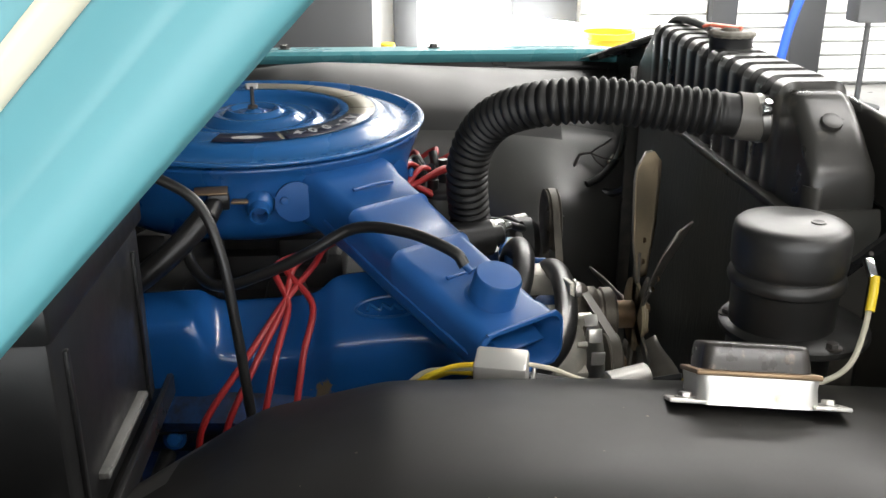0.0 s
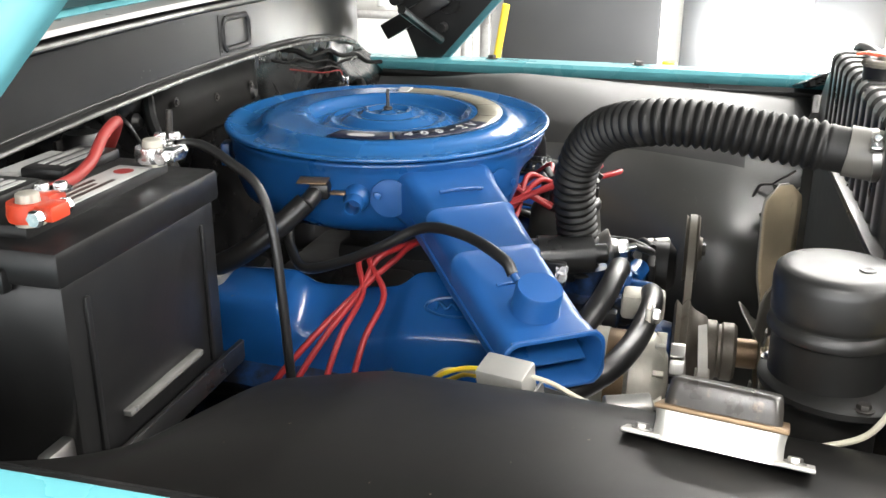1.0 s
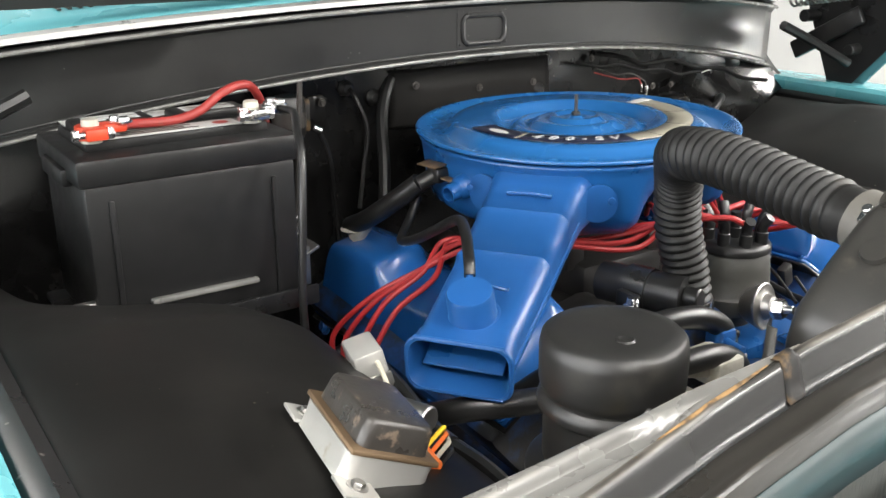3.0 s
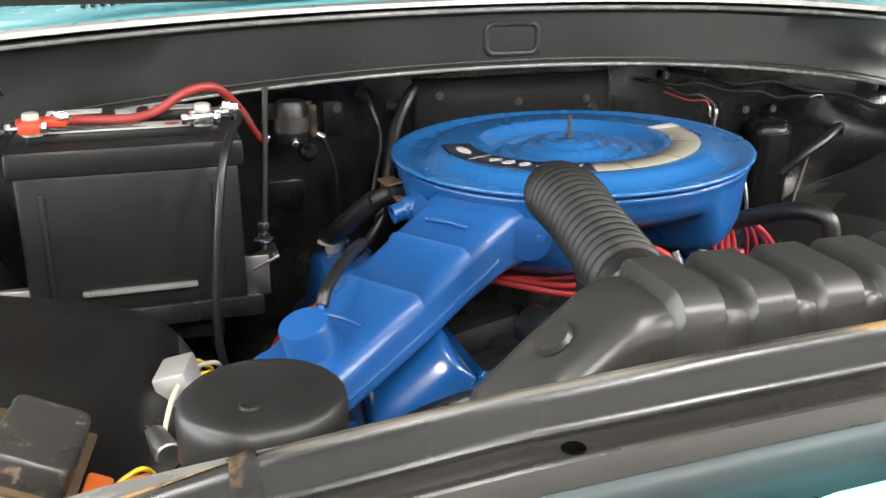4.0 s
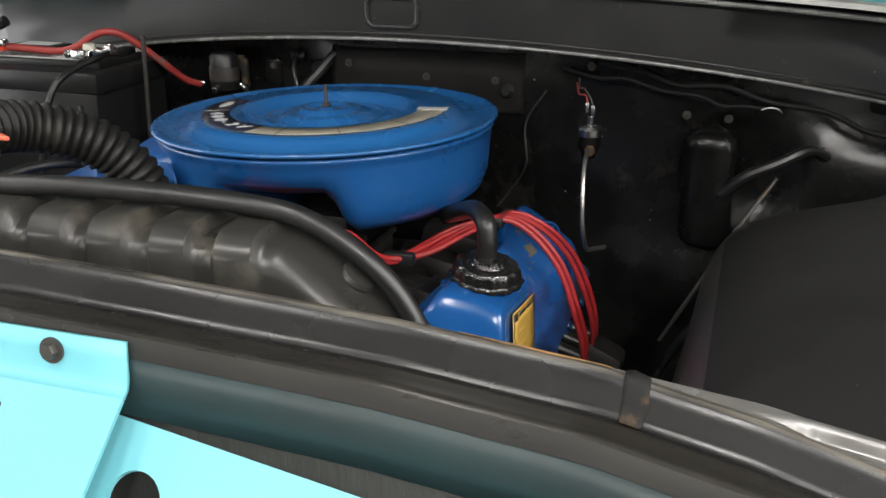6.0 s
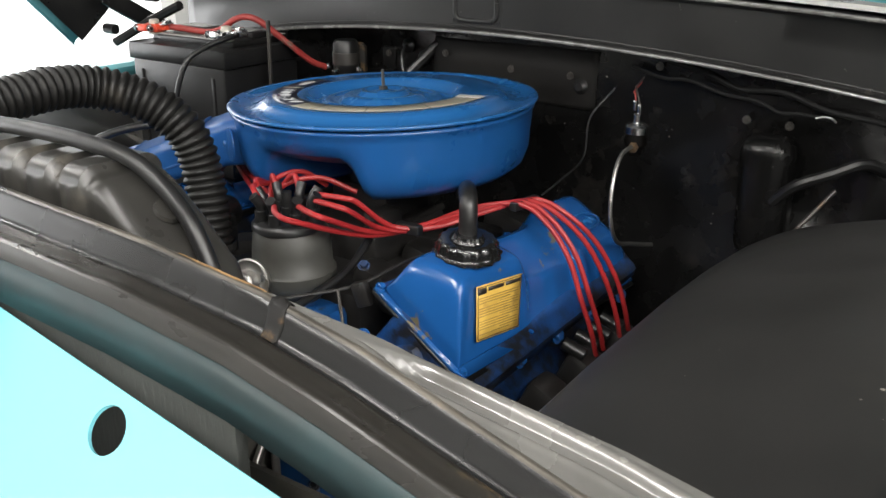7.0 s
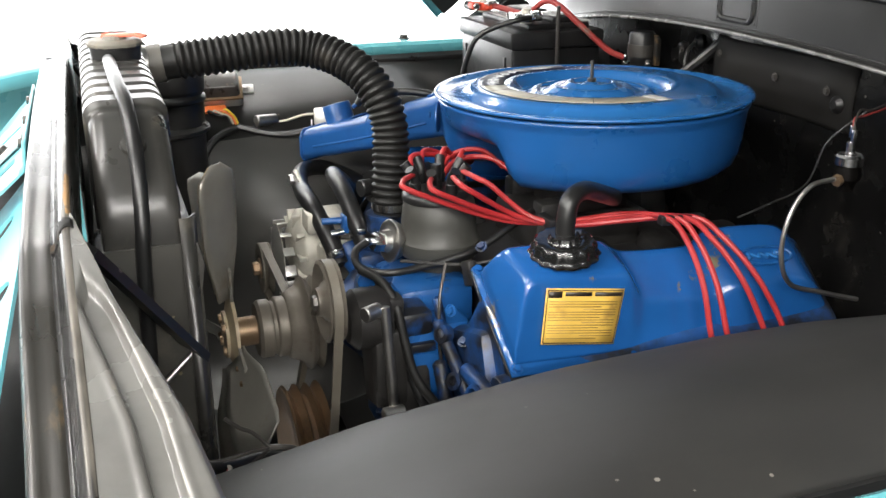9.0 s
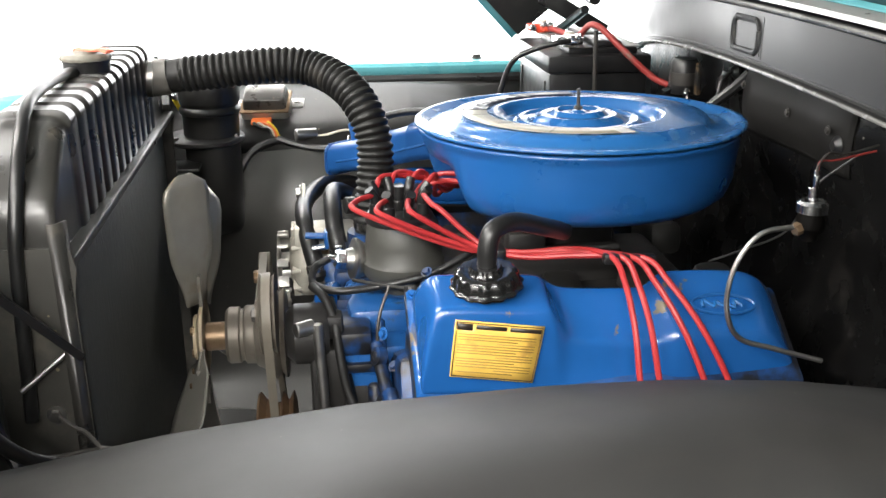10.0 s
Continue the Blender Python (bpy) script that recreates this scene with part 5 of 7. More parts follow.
# intake, carburettor and front of the engine
part("intake_manifold", merge(box((-0.13, CY, 0.96), (0.34, 0.24, 0.07), 0.015), box((-0.13, CY, 1.01), (0.16, 0.14, 0.06), 0.012)), GREASE, eng, "greasy black intake manifold")
for i in range(4):
    for s in (-1, 1):
        part("intake_runner", box((-0.02 - 0.1 * i, CY + s * 0.12, 0.985), (0.05, 0.10, 0.05), 0.014, rot=(s * -12, 0, 0)), GREASE, eng)
part("carburettor", merge(box((-0.15, CY, 1.055), (0.10, 0.10, 0.06), 0.01), lathe([(0.045, 0), (0.045, 0.03), (0.04, 0.034), (0, 0.034)], (-0.15, CY, 1.075)), box((-0.08, CY + 0.06, 1.05), (0.05, 0.03, 0.03), 0.006), box((-0.10, CY - 0.065, 1.045), (0.06, 0.03, 0.035), 0.006), rod((-0.2, CY + 0.07, 1.04), (-0.08, CY + 0.07, 1.04), 0.005)), GREASE, eng, "dark greasy carburettor")
part("timing_cover", merge(box((0.115, CY + 0.07, 0.86), (0.09, 0.17, 0.20), 0.012), box((0.10, CY + 0.055, 0.955), (0.10, 0.12, 0.07), 0.014)), BLUE_WORN, eng, "chipped blue timing cover")
part("pump_housing", box((0.10, CY - 0.08, 0.90), (0.09, 0.16, 0.16), 0.015), BLUE_GREASY, eng)
part("head_front", box((0.075, CY + 0.21, 0.905), (0.05, 0.12, 0.13), 0.012, rot=(20, 0, 0)), BLUE_GREASY, eng)
part("cover_step", merge(box((0.142, CY + 0.12, 0.935), (0.045, 0.085, 0.012), 0.003), box((0.142, CY + 0.12, 0.965), (0.04, 0.08, 0.03), 0.006)), BLUE_GREASY, eng)
for bx, by, bz in ((0.055, 1.301, 1.045), (0.165, 1.30, 0.90), (0.1, 1.36, 0.955), (0.16, 1.22, 0.80), (0.165, 1.31, 0.81)):
    part("bolt", hexbolt((bx, by, bz), (0.5, 0.4, 0.8), 0.0048, 0.005), BLUE_GREASY, eng)
part("head_lug", merge(box((0.07, 1.40, 0.925), (0.02, 0.09, 0.05), 0.008, rot=(40, 0, 0)), box((0.085, 1.345, 0.90), (0.02, 0.03, 0.11), 0.006), rod((0.085, 1.452, 0.945), (0.10, 1.455, 0.945), 0.012)), BLUE_GREASY, eng)
part("water_pump", merge(lathe([(0, 0), (0.06, 0), (0.06, 0.02), (0.035, 0.045), (0.03, 0.075), (0, 0.075)], (0.15, CY, 0.915), (0, 90, 0)), box((0.16, CY + 0.05, 0.965), (0.05, 0.05, 0.05), 0.012), rod((0.15, CY - 0.02, 0.95), (0.165, CY - 0.07, 0.985), 0.017)), BLUE_GREASY, eng, "greasy blue water pump")
part("thermostat_housing", merge(lathe([(0.036, 0), (0.036, 0.012), (0.026, 0.02), (0.024, 0.05), (0, 0.05)], (0.117, 1.107, 0.985)), box((0.117, 1.107, 0.975), (0.09, 0.07, 0.03), 0.01)), BLUE_GREASY, eng, "greasy blue thermostat housing")
part("pump_bracket", merge(box((0.19, 1.285, 0.93), (0.012, 0.05, 0.14), 0.004, rot=(15, 0, 0)), box((0.18, 1.30, 0.985), (0.05, 0.03, 0.03), 0.006), box((0.15, 1.31, 0.88), (0.05, 0.02, 0.12), 0.005, rot=(10, 0, 0))), GREASE, eng, "oily black pump bracket")
part("adjuster_rod", merge(rod((0.185, 1.33, 1.0), (0.18, 1.345, 0.87), 0.006), rod((0.19, 1.325, 0.995), (0.21, 1.335, 0.995), 0.009), rod((0.17, 1.35, 0.872), (0.195, 1.352, 0.872), 0.010)), STEEL, eng, "bright adjuster rod")
part("fuel_line", tube([(0.17, 1.26, 1.0), (0.165, 1.29, 0.985), (0.155, 1.31, 0.93), (0.14, 1.335, 0.87), (0.10, 1.37, 0.82), (0.06, 1.40, 0.76)], 0.0065, 10), RUBBER, eng, "black rubber fuel line")
part("thin_pipe", tube([(0.10, 1.30, 1.03), (0.115, 1.32, 0.99), (0.115, 1.325, 0.92), (0.10, 1.34, 0.84)], 0.002, 8), DARK_STEEL, eng)
part("thin_pipe", tube([(0.14, 1.25, 1.02), (0.07, 1.30, 1.025), (0.0, 1.325, 1.04), (-0.08, 1.33, 1.03)], 0.0022, 8), GREASE, eng)

part("oil_line", tube([(0.19, 1.25, 1.015), (0.175, 1.285, 1.012), (0.165, 1.31, 0.99), (0.16, 1.325, 0.95), (0.15, 1.34, 0.905), (0.12, 1.365, 0.86), (0.10, 1.40, 0.82)], 0.0055, 10), HOSE_RUBBER, eng, "oily rubber line")
part("thermostat_neck", rod((0.165, 1.20, 0.985), (0.175, 1.235, 0.99), 0.015, 16), BLUE_COVER, eng)
for bx, by, bz in ((0.165, 1.27, 0.965), (0.11, 1.345, 0.99)):
    part("bolt", hexbolt((bx, by, bz), (0.8, 0.5, 0.3), 0.005, 0.005), BLUE_WORN, eng)
for x0, y0, z0, x1, y1, z1, r in ((0.118, 1.318, 0.968, 0.104, 1.40, 0.895, 0.008), (0.122, 1.338, 0.925, 0.118, 1.375, 0.84, 0.009), (0.112, 1.30, 0.99, 0.110, 1.335, 0.93, 0.006), (0.108, 1.385, 0.935, 0.103, 1.445, 0.93, 0.010)):
    part("casting_rib", rod((x0, y0, z0), (x1, y1, z1), r, 10, 0.004), BLUE_GREASY, eng)
for bx, by, bz in ((0.112, 1.335, 0.955), (0.110, 1.372, 0.912), (0.110, 1.43, 0.925)):
    part("casting_boss", lathe([(0, 0), (0.012, 0), (0.011, 0.010), (0.006, 0.011), (0.005, 0.004), (0, 0.004)], (bx, by, bz), (-20, 65, 0), n=18), BLUE_GREASY, eng)
part("lower_plate", box((0.082, 1.445, 0.925), (0.035, 0.030, 0.024), 0.005, rot=(20, 0, 0)), STEEL, eng, "bare metal bracket under the cover")
part("wiring_clip", box((0.075, 1.315, 1.02), (0.012, 0.02, 0.03), 0.003, rot=(20, 0, 10)), GREASE, eng)

# pulleys, belts, fan
drive = thing("fan_drive", (0.24, CY, 0.75), "dull steel fan pulleys and spacer", "pulley")
XR = (0, 90, 0)
part("pump_pulley", lathe([(0, 0), (0.052, 0), (0.058, 0.001), (0.061, 0.003), (0.053, 0.0095), (0.061, 0.016), (0.0615, 0.018), (0.059, 0.020), (0.055, 0.0205), (0.050, 0.026), (0.046, 0.034), (0.043, 0.041), (0.040, 0.043), (0, 0.043)], (0.226, CY, 0.915), XR, n=64), PULLEY, drive, "dished grey steel pulley", sharp=50)
part("spacer", lathe([(0, 0), (0.036, 0), (0.0385, 0.002), (0.0390, 0.004), (0.0390, 0.018), (0.0375, 0.020), (0.0345, 0.021), (0.0345, 0.025), (0.0375, 0.027), (0.0375, 0.040), (0.034, 0.044), (0, 0.044)], (0.262, CY, 0.915), XR, n=48), PULLEY, drive, "dull steel fan spacer")
part("shaft", rod((0.30, CY, 0.915), (0.335, CY, 0.915), 0.019, 24), BRONZE, drive)
for k in range(4):
    a = radians(45 + 90 * k)
    part("fan_bolt", hexbolt((0.345, CY + 0.022 * math.cos(a), 0.915 + 0.022 * math.sin(a)), (1, 0, 0), 0.006, 0.006), BRONZE, drive)
part("crank_pulley", lathe([(0, 0), (0.088, 0), (0.100, 0.003), (0.086, 0.010), (0.099, 0.018), (0.084, 0.022), (0.084, 0.028), (0.100, 0.033), (0.088, 0.041), (0.100, 0.049), (0.098, 0.052), (0.070, 0.050), (0.050, 0.040), (0, 0.040)], (0.222, CY, 0.715), XR, n=64), CRANK, drive, "brown grooved crank pulley", sharp=50)


def belt_loop(x, circles, w=0.010, t=0.008):
    """A belt in the plane of x round circles (y, z, r), given in order round the hull."""
    pts = []
    for y, z, r in circles:
        pts += [(y + r * math.cos(a), z + r * math.sin(a)) for a in np.linspace(0, 2 * math.pi, 40, endpoint=False)]
    pts = sorted(set((round(a, 6), round(b, 6)) for a, b in pts))

    def half(seq):
        h = []
        for p in seq:
            while len(h) > 1 and (h[-1][0] - h[-2][0]) * (p[1] - h[-2][1]) - (h[-1][1] - h[-2][1]) * (p[0] - h[-2][0]) <= 0:
                h.pop()
            h.append(p)
        return h[:-1]
    hull = half(pts) + half(pts[::-1])
    cy, cz = np.mean([p[0] for p in hull]), np.mean([p[1] for p in hull])
    out = []
    for i, (y, z) in enumerate(hull):
        a, b = hull[i - 1], hull[(i + 1) % len(hull)]
        d = Vector((b[0] - a[0], b[1] - a[1])).normalized()
        nrm = Vector((d.y, -d.x))
        if nrm.dot(Vector((y - cy, z - cz))) < 0:
            nrm = -nrm
        out.append([(x - w / 2, y, z), (x + w / 2, y, z), (x + w / 2 * 0.8, y - nrm.x * t, z - nrm.y * t), (x - w / 2 * 0.8, y - nrm.x * t, z - nrm.y * t)])
    n = len(out)
    verts = [Vector(v) for r in out for v in r]
    faces = [(4 * i + k, 4 * i + (k + 1) % 4, 4 * ((i + 1) % n) + (k + 1) % 4, 4 * ((i + 1) % n) + k) for i in range(n) for k in range(4)]
    return verts, faces


PSY, PSZ = 1.299, 1.003
solo("drive_belt", belt_loop(0.2415, [(CY, 0.715, 0.099), (PSY, PSZ, 0.048)]), BELT, "worn rubber drive belt down to the crank pulley", "belt", "drive belts")
solo("drive_belt", belt_loop(0.2625, [(CY, 0.915, 0.040), (0.988, 0.930, 0.0365)], 0.011, 0.007), BELT, "worn rubber drive belt round the alternator pulley", "belt", "drive belts")
ps = thing("power_steering_pump", (0.21, PSY, 0.93), "black power steering pump with a brown steel pulley", "pump")
part("pulley", lathe([(0, 0.004), (0.014, 0.004), (0.016, 0.010), (0.021, 0.010), (0.023, 0.006), (0.036, 0.006), (0.041, 0.002), (0.0475, 0), (0.040, 0.008), (0.0475, 0.017), (0.044, 0.019), (0.039, 0.016), (0.034, 0.009), (0.025, 0.010), (0.022, 0.016), (0.018, 0.018), (0.016, 0.024), (0, 0.024)], (0.232, PSY, PSZ), XR, n=56), PULLEY, ps, "worn brown stepped pulley", sharp=50)
part("hub_nut", hexbolt((0.254, PSY, PSZ), (1, 0, 0), 0.009, 0.007), DARK_STEEL, ps)
part("pump_body", merge(lathe([(0, 0), (0.03, 0), (0.036, 0.008), (0.036, 0.04), (0.026, 0.05), (0, 0.052)], (0.172, PSY - 0.004, PSZ - 0.03), XR, n=28), box((0.175, PSY, PSZ - 0.09), (0.04, 0.05, 0.10), 0.006)), GREASE, ps, "oily black pump body")

fan = thing("cooling_fan", (0.335, CY, 0.70), "grey steel cooling fan with five pressed blades", "fan")
part("hub", lathe([(0, 0), (0.05, 0), (0.05, 0.004), (0.03, 0.01), (0.03, 0.014), (0, 0.014)], (0.333, CY, 0.915), XR, n=32), TAN, fan)
for k, deg in enumerate((88, -10, 131, 205, 278)):
    a = radians(deg)

    def blade(u, v, a=a):
        r = 0.05 + 0.175 * u
        w = (0.018 + 0.018 * smooth(0.0, 0.45, u)) * math.sqrt(max(0.05, 1 - max(0, (u - 0.80) / 0.2) ** 2.6))
        q = v * w
        t = radians(36 + 8 * u)
        x = 0.337 - q * math.sin(t) + 0.004 * v * v
        c = q * math.cos(t)
        return (x, CY + r * math.cos(a) - c * math.sin(a), 0.915 + r * math.sin(a) + c * math.cos(a))
    bl = part("blade", sheet(blade, list(np.linspace(0, 1, 12)), list(np.linspace(-1, 1, 9))), BLADE, fan, "grey fan blade", thick=0.002, sharp=60)
    # only the first blade has a tan sheet on its back
    if k == 0:
        part("blade_back", sheet(lambda u, v: Vector(blade(0.01 + 0.98 * u, 0.985 * v)) + Vector((0.0014, -0.0014, 0)), list(np.linspace(0, 1, 12)), list(np.linspace(-1, 1, 9))), TAN, bl, "tan sheet on the back of the blade", thick=0.0008, sharp=60)
    part("arm", moved(box((0.05, 0, 0), (0.08, 0.022, 0.004), 0.001), pose(0.335, CY, 0.915) @ Matrix(((0, 0, 1, 0), (math.cos(a), -math.sin(a), 0, 0), (math.sin(a), math.cos(a), 0, 0), (0, 0, 0, 1)))), BLADE, fan)
    for r in (0.075, 0.105):
        part("rivet", lathe([(0, 0), (0.004, 0), (0.003, 0.0025), (0, 0.003)], (0.342, CY + r * math.cos(a), 0.915 + r * math.sin(a)), XR, n=10), BRONZE, fan)

# alternator
alt = thing("alternator", (0.19, 0.93, 0.88), "cast aluminium alternator on the passenger side of the engine", "alternator")
AL = (0.15, 0.978, 0.952)
part("front_housing", lathe([(0, 0), (0.050, 0), (0.056, 0.006), (0.056, 0.028), (0.050, 0.036), (0.03, 0.046), (0, 0.048)], (0.178, AL[1], AL[2]), XR, n=40), CAST, alt, "cast front housing")
part("stator", lathe([(0, 0), (0.055, 0), (0.055, 0.022), (0, 0.022)], (0.157, AL[1], AL[2]), XR, n=40), BRONZE, alt, "brown laminated stator")
part("rear_housing", lathe([(0, 0), (0.04, 0), (0.052, 0.01), (0.056, 0.02), (0.056, 0.045), (0, 0.045)], (0.113, AL[1], AL[2]), XR, n=40), CAST, alt)
for k in range(10):
    a = 2 * math.pi * k / 10
    part("housing_fin", box((0.215, AL[1] + 0.044 * math.cos(a), AL[2] + 0.044 * math.sin(a)), (0.012, 0.024, 0.006), 0.001, rot=(math.degrees(a), 0, 0)), CAST, alt)
part("alternator_fan", lathe([(0, 0), (0.050, 0), (0.052, 0.0015), (0.03, 0.004), (0, 0.004)], (0.240, AL[1] + 0.004, AL[2] - 0.014), XR, n=36), PALE, alt, "bright toothed cooling fan")
for k in range(12):
    a = 2 * math.pi * k / 12
    part("fan_tooth", box((0.234, AL[1] + 0.004 + 0.052 * math.cos(a), AL[2] - 0.014 + 0.052 * math.sin(a)), (0.016, 0.003, 0.016), 0.001, rot=(math.degrees(a) + 35, 0, 0)), PALE, alt)
part("pulley", lathe([(0, 0), (0.036, 0), (0.037, 0.002), (0.029, 0.008), (0.037, 0.014), (0.036, 0.016), (0.02, 0.016), (0.016, 0.012), (0, 0.012)], (0.254, 0.988, 0.930), XR, n=36), BELT, alt, "worn grey pulley")
part("pulley_nut", hexbolt((0.268, 0.988, 0.930), (1, 0, 0), 0.010, 0.012), BRONZE, alt)
part("adjusting_arm", merge(box((0.20, 1.0, 1.03), (0.006, 0.14, 0.022), 0.002, rot=(-14, 0, 0)), box((0.19, 1.05, 1.015), (0.05, 0.04, 0.03), 0.006)), CAST, alt, "pale adjusting arm")
part("mount", box((0.155, 1.035, 0.955), (0.08, 0.05, 0.04), 0.008), CAST, alt)
part("arm_bolt", hexbolt((0.204, 0.945, 1.045), (1, 0, 0), 0.008, 0.008), STEEL, alt)

# distributor with its wires
dist = thing("distributor", (0.085, 1.215, 0.93), "grey distributor with black cap", "distributor")
part("body", lathe([(0, 0), (0.030, 0), (0.032, 0.050), (0.049, 0.054), (0.0525, 0.060), (0.0525, 0.074), (0.049, 0.078), (0.0475, 0.100), (0.045, 0.122), (0.039, 0.131), (0, 0.131)], (0.074, 1.205, 0.955), n=40), DIST_GREY, dist, "dirty grey body and skirt")
part("cap", lathe([(0.043, 0), (0.043, 0.006), (0.040, 0.010), (0.036, 0.012), (0, 0.013)], (0.078, 1.205, 1.081), n=36), RUBBER, dist, "black cap")
adv = part("vacuum_advance", lathe([(0, -0.020), (0.013, -0.020), (0.019, -0.012), (0.0235, -0.002), (0.0265, 0.003), (0.0275, 0.0055), (0.0275, 0.0075), (0.0255, 0.0085), (0.021, 0.0075), (0.015, 0.010), (0.0125, 0.018), (0, 0.019)], (0.130, 1.194, 1.026), (0, 80, 12), n=32), STEEL, dist, "dull zinc vacuum canister")
part("advance_nut", merge(hexbolt((0.144, 1.197, 1.027), (0.96, 0.2, 0.17), 0.0125, 0.017, False), rod((0.160, 1.200, 1.030), (0.170, 1.203, 1.032), 0.005)), CHROME, adv)
solo("vacuum_hose", tube([(0.168, 1.203, 1.032), (0.186, 1.212, 1.024), (0.188, 1.240, 1.014), (0.16, 1.27, 1.015), (0.11, 1.27, 1.018), (0.05, 1.27, 1.03), (0.0, 1.26, 1.05), (-0.04, 1.24, 1.06)], 0.0048, 10), RUBBER, "thin black vacuum hose looping back to the carburettor", "hose")
dx, dy, dz = 0.078, 1.205, 1.092
towers = [(dx + 0.032 * math.cos(2 * math.pi * k / 8 + 0.3), dy + 0.032 * math.sin(2 * math.pi * k / 8 + 0.3)) for k in range(8)]
for tx, ty in towers + [(dx, dy)]:
    part("tower", rod((tx, ty, dz - 0.008), (tx, ty, dz + 0.014), 0.0075, 12), RUBBER, dist)
    part("boot", tube([(tx, ty, dz + 0.008), (tx, ty, dz + 0.02), (tx + (tx - dx) * 0.25, ty + (ty - dy) * 0.25, dz + 0.032)], 0.0062, 10, 4), RUBBER, dist)


def plug_wire(pts, r=0.0034):
    return solo("spark_plug_wire", tube(pts, r, 9), RED_WIRE, "red silicone spark plug wire", "wire", "spark plug wires")


# driver's bank: four wires gathered over the cover and fanned out
drops = [(-0.142, -0.150), (-0.154, -0.171), (-0.166, -0.220), (-0.178, -0.246)]
for k, (xa, xb) in enumerate(drops):
    tx, ty = towers[(k + 0) % 8]
    o = 0.0075 * k
    plug_wire([(tx, ty, dz + 0.025), (tx + 0.025 - 0.01 * k, ty + 0.03 + 0.005 * k, dz + 0.026), (tx + 0.02 - 0.012 * k, ty + 0.055, dz + 0.02), (0.02 - 0.01 * k, 1.278 + o * 0.6, 1.068 + 0.002 * k), (-0.05, 1.305 + o, 1.066 + 0.003 * (k % 2)), (-0.11, 1.34 + o, 1.080),
               (xa + 0.004, 1.392, 1.088 - 0.001 * k), ((xa * 0.8 + xb * 0.2), 1.428, 1.070), ((xa * 0.4 + xb * 0.6), 1.460, 1.03), (xb, 1.480, 0.975), (xb - 0.012, 1.490, 0.93), (xb - 0.03, 1.49, 0.89)])
solo("wire_separator", box((-0.160, 1.388, 1.083), (0.06, 0.012, 0.012), 0.003, rot=(0, -4, 0)), RUBBER, "black wire separator on the valve cover", "clip", "wire separators")
solo("wire_separator", box((-0.03, 1.303, 1.068), (0.012, 0.035, 0.014), 0.003), RUBBER, "black wire separator on the valve cover", "clip", "wire separators")
# passenger's bank
pdrops = [(-0.075, -0.175, 0.808), (-0.082, -0.152, 0.810), (-0.090, -0.120, 0.812), (-0.068, -0.091, 0.812)]
for k, (xa, xb, yb) in enumerate(pdrops):
    tx, ty = towers[(k + 4) % 8]
    plug_wire([(tx, ty, dz + 0.025), (tx - 0.02, ty - 0.03, dz + 0.034), (0.02 - 0.015 * k, 1.11 - 0.006 * k, 1.082 + 0.004 * k), (-0.02 - 0.01 * k, 1.03 - 0.004 * k, 1.088 + 0.004 * (k % 2)), (-0.06 - 0.006 * k, 0.965, 1.096 - 0.002 * k), (xa - 0.012 * k, 0.925, 1.088),
               (xa * 0.7 + xb * 0.3, 0.885, 1.062), (xa * 0.4 + xb * 0.6, 0.838, 1.030), (xb, yb, 0.978), (xb - 0.012, yb + 0.004, 0.935), (xb - 0.02, 0.828, 0.89)])
for k in range(2):
    plug_wire([(0.06, 1.17 - 0.012 * k, 1.09), (0.03, 1.15 - 0.015 * k, 1.11 + 0.004 * k), (-0.005, 1.18 - 0.03 * k, 1.118 + 0.003 * k), (-0.03, 1.22 - 0.05 * k, 1.10)])

# ignition coil and bracket in front of the carburettor
coil = thing("ignition_coil", (0.09, 1.07, 1.03), "black ignition coil in a bolted bracket", "ignition coil")
part("body", tube([(0.03, 1.045, 1.058), (0.08, 1.06, 1.060), (0.125, 1.075, 1.062)], 0.0225, 24, 2), RUBBER, coil, "black cylinder")
part("bracket", merge(lathe([(0.0227, -0.014), (0.025, -0.014), (0.025, 0.014), (0.0227, 0.014), (0.0227, -0.014)], (0.075, 1.0585, 1.060), (0, 90, 17), n=28), box((0.08, 1.085, 1.045), (0.05, 0.012, 0.05), 0.003), box((0.085, 1.03, 1.05), (0.03, 0.01, 0.03), 0.003)), BLACK, coil)
for by in (1.033, 1.04):
    part("bracket_bolt", hexbolt((0.095, by - 0.012, 1.05 + (by - 1.033)), (0.3, -1, 0.2), 0.005, 0.008), CHROME, coil)
part("tower", rod((0.125, 1.075, 1.062), (0.142, 1.08, 1.063), 0.012), RUBBER, coil)
sol = thing("vacuum_valve", (0.165, 1.10, 1.005), "small blue plastic vacuum valve with nipples", "valve")
part("body", box((0.16, 1.095, 1.022), (0.026, 0.022, 0.026), 0.004), BLUE_SNOUT, sol)
part("nipple", rod((0.17, 1.09, 1.024), (0.198, 1.085, 1.024), 0.0045), BLUE_SNOUT, sol)
part("nipple", rod((0.17, 1.10, 1.012), (0.19, 1.10, 1.01), 0.0045), CHROME, sol)

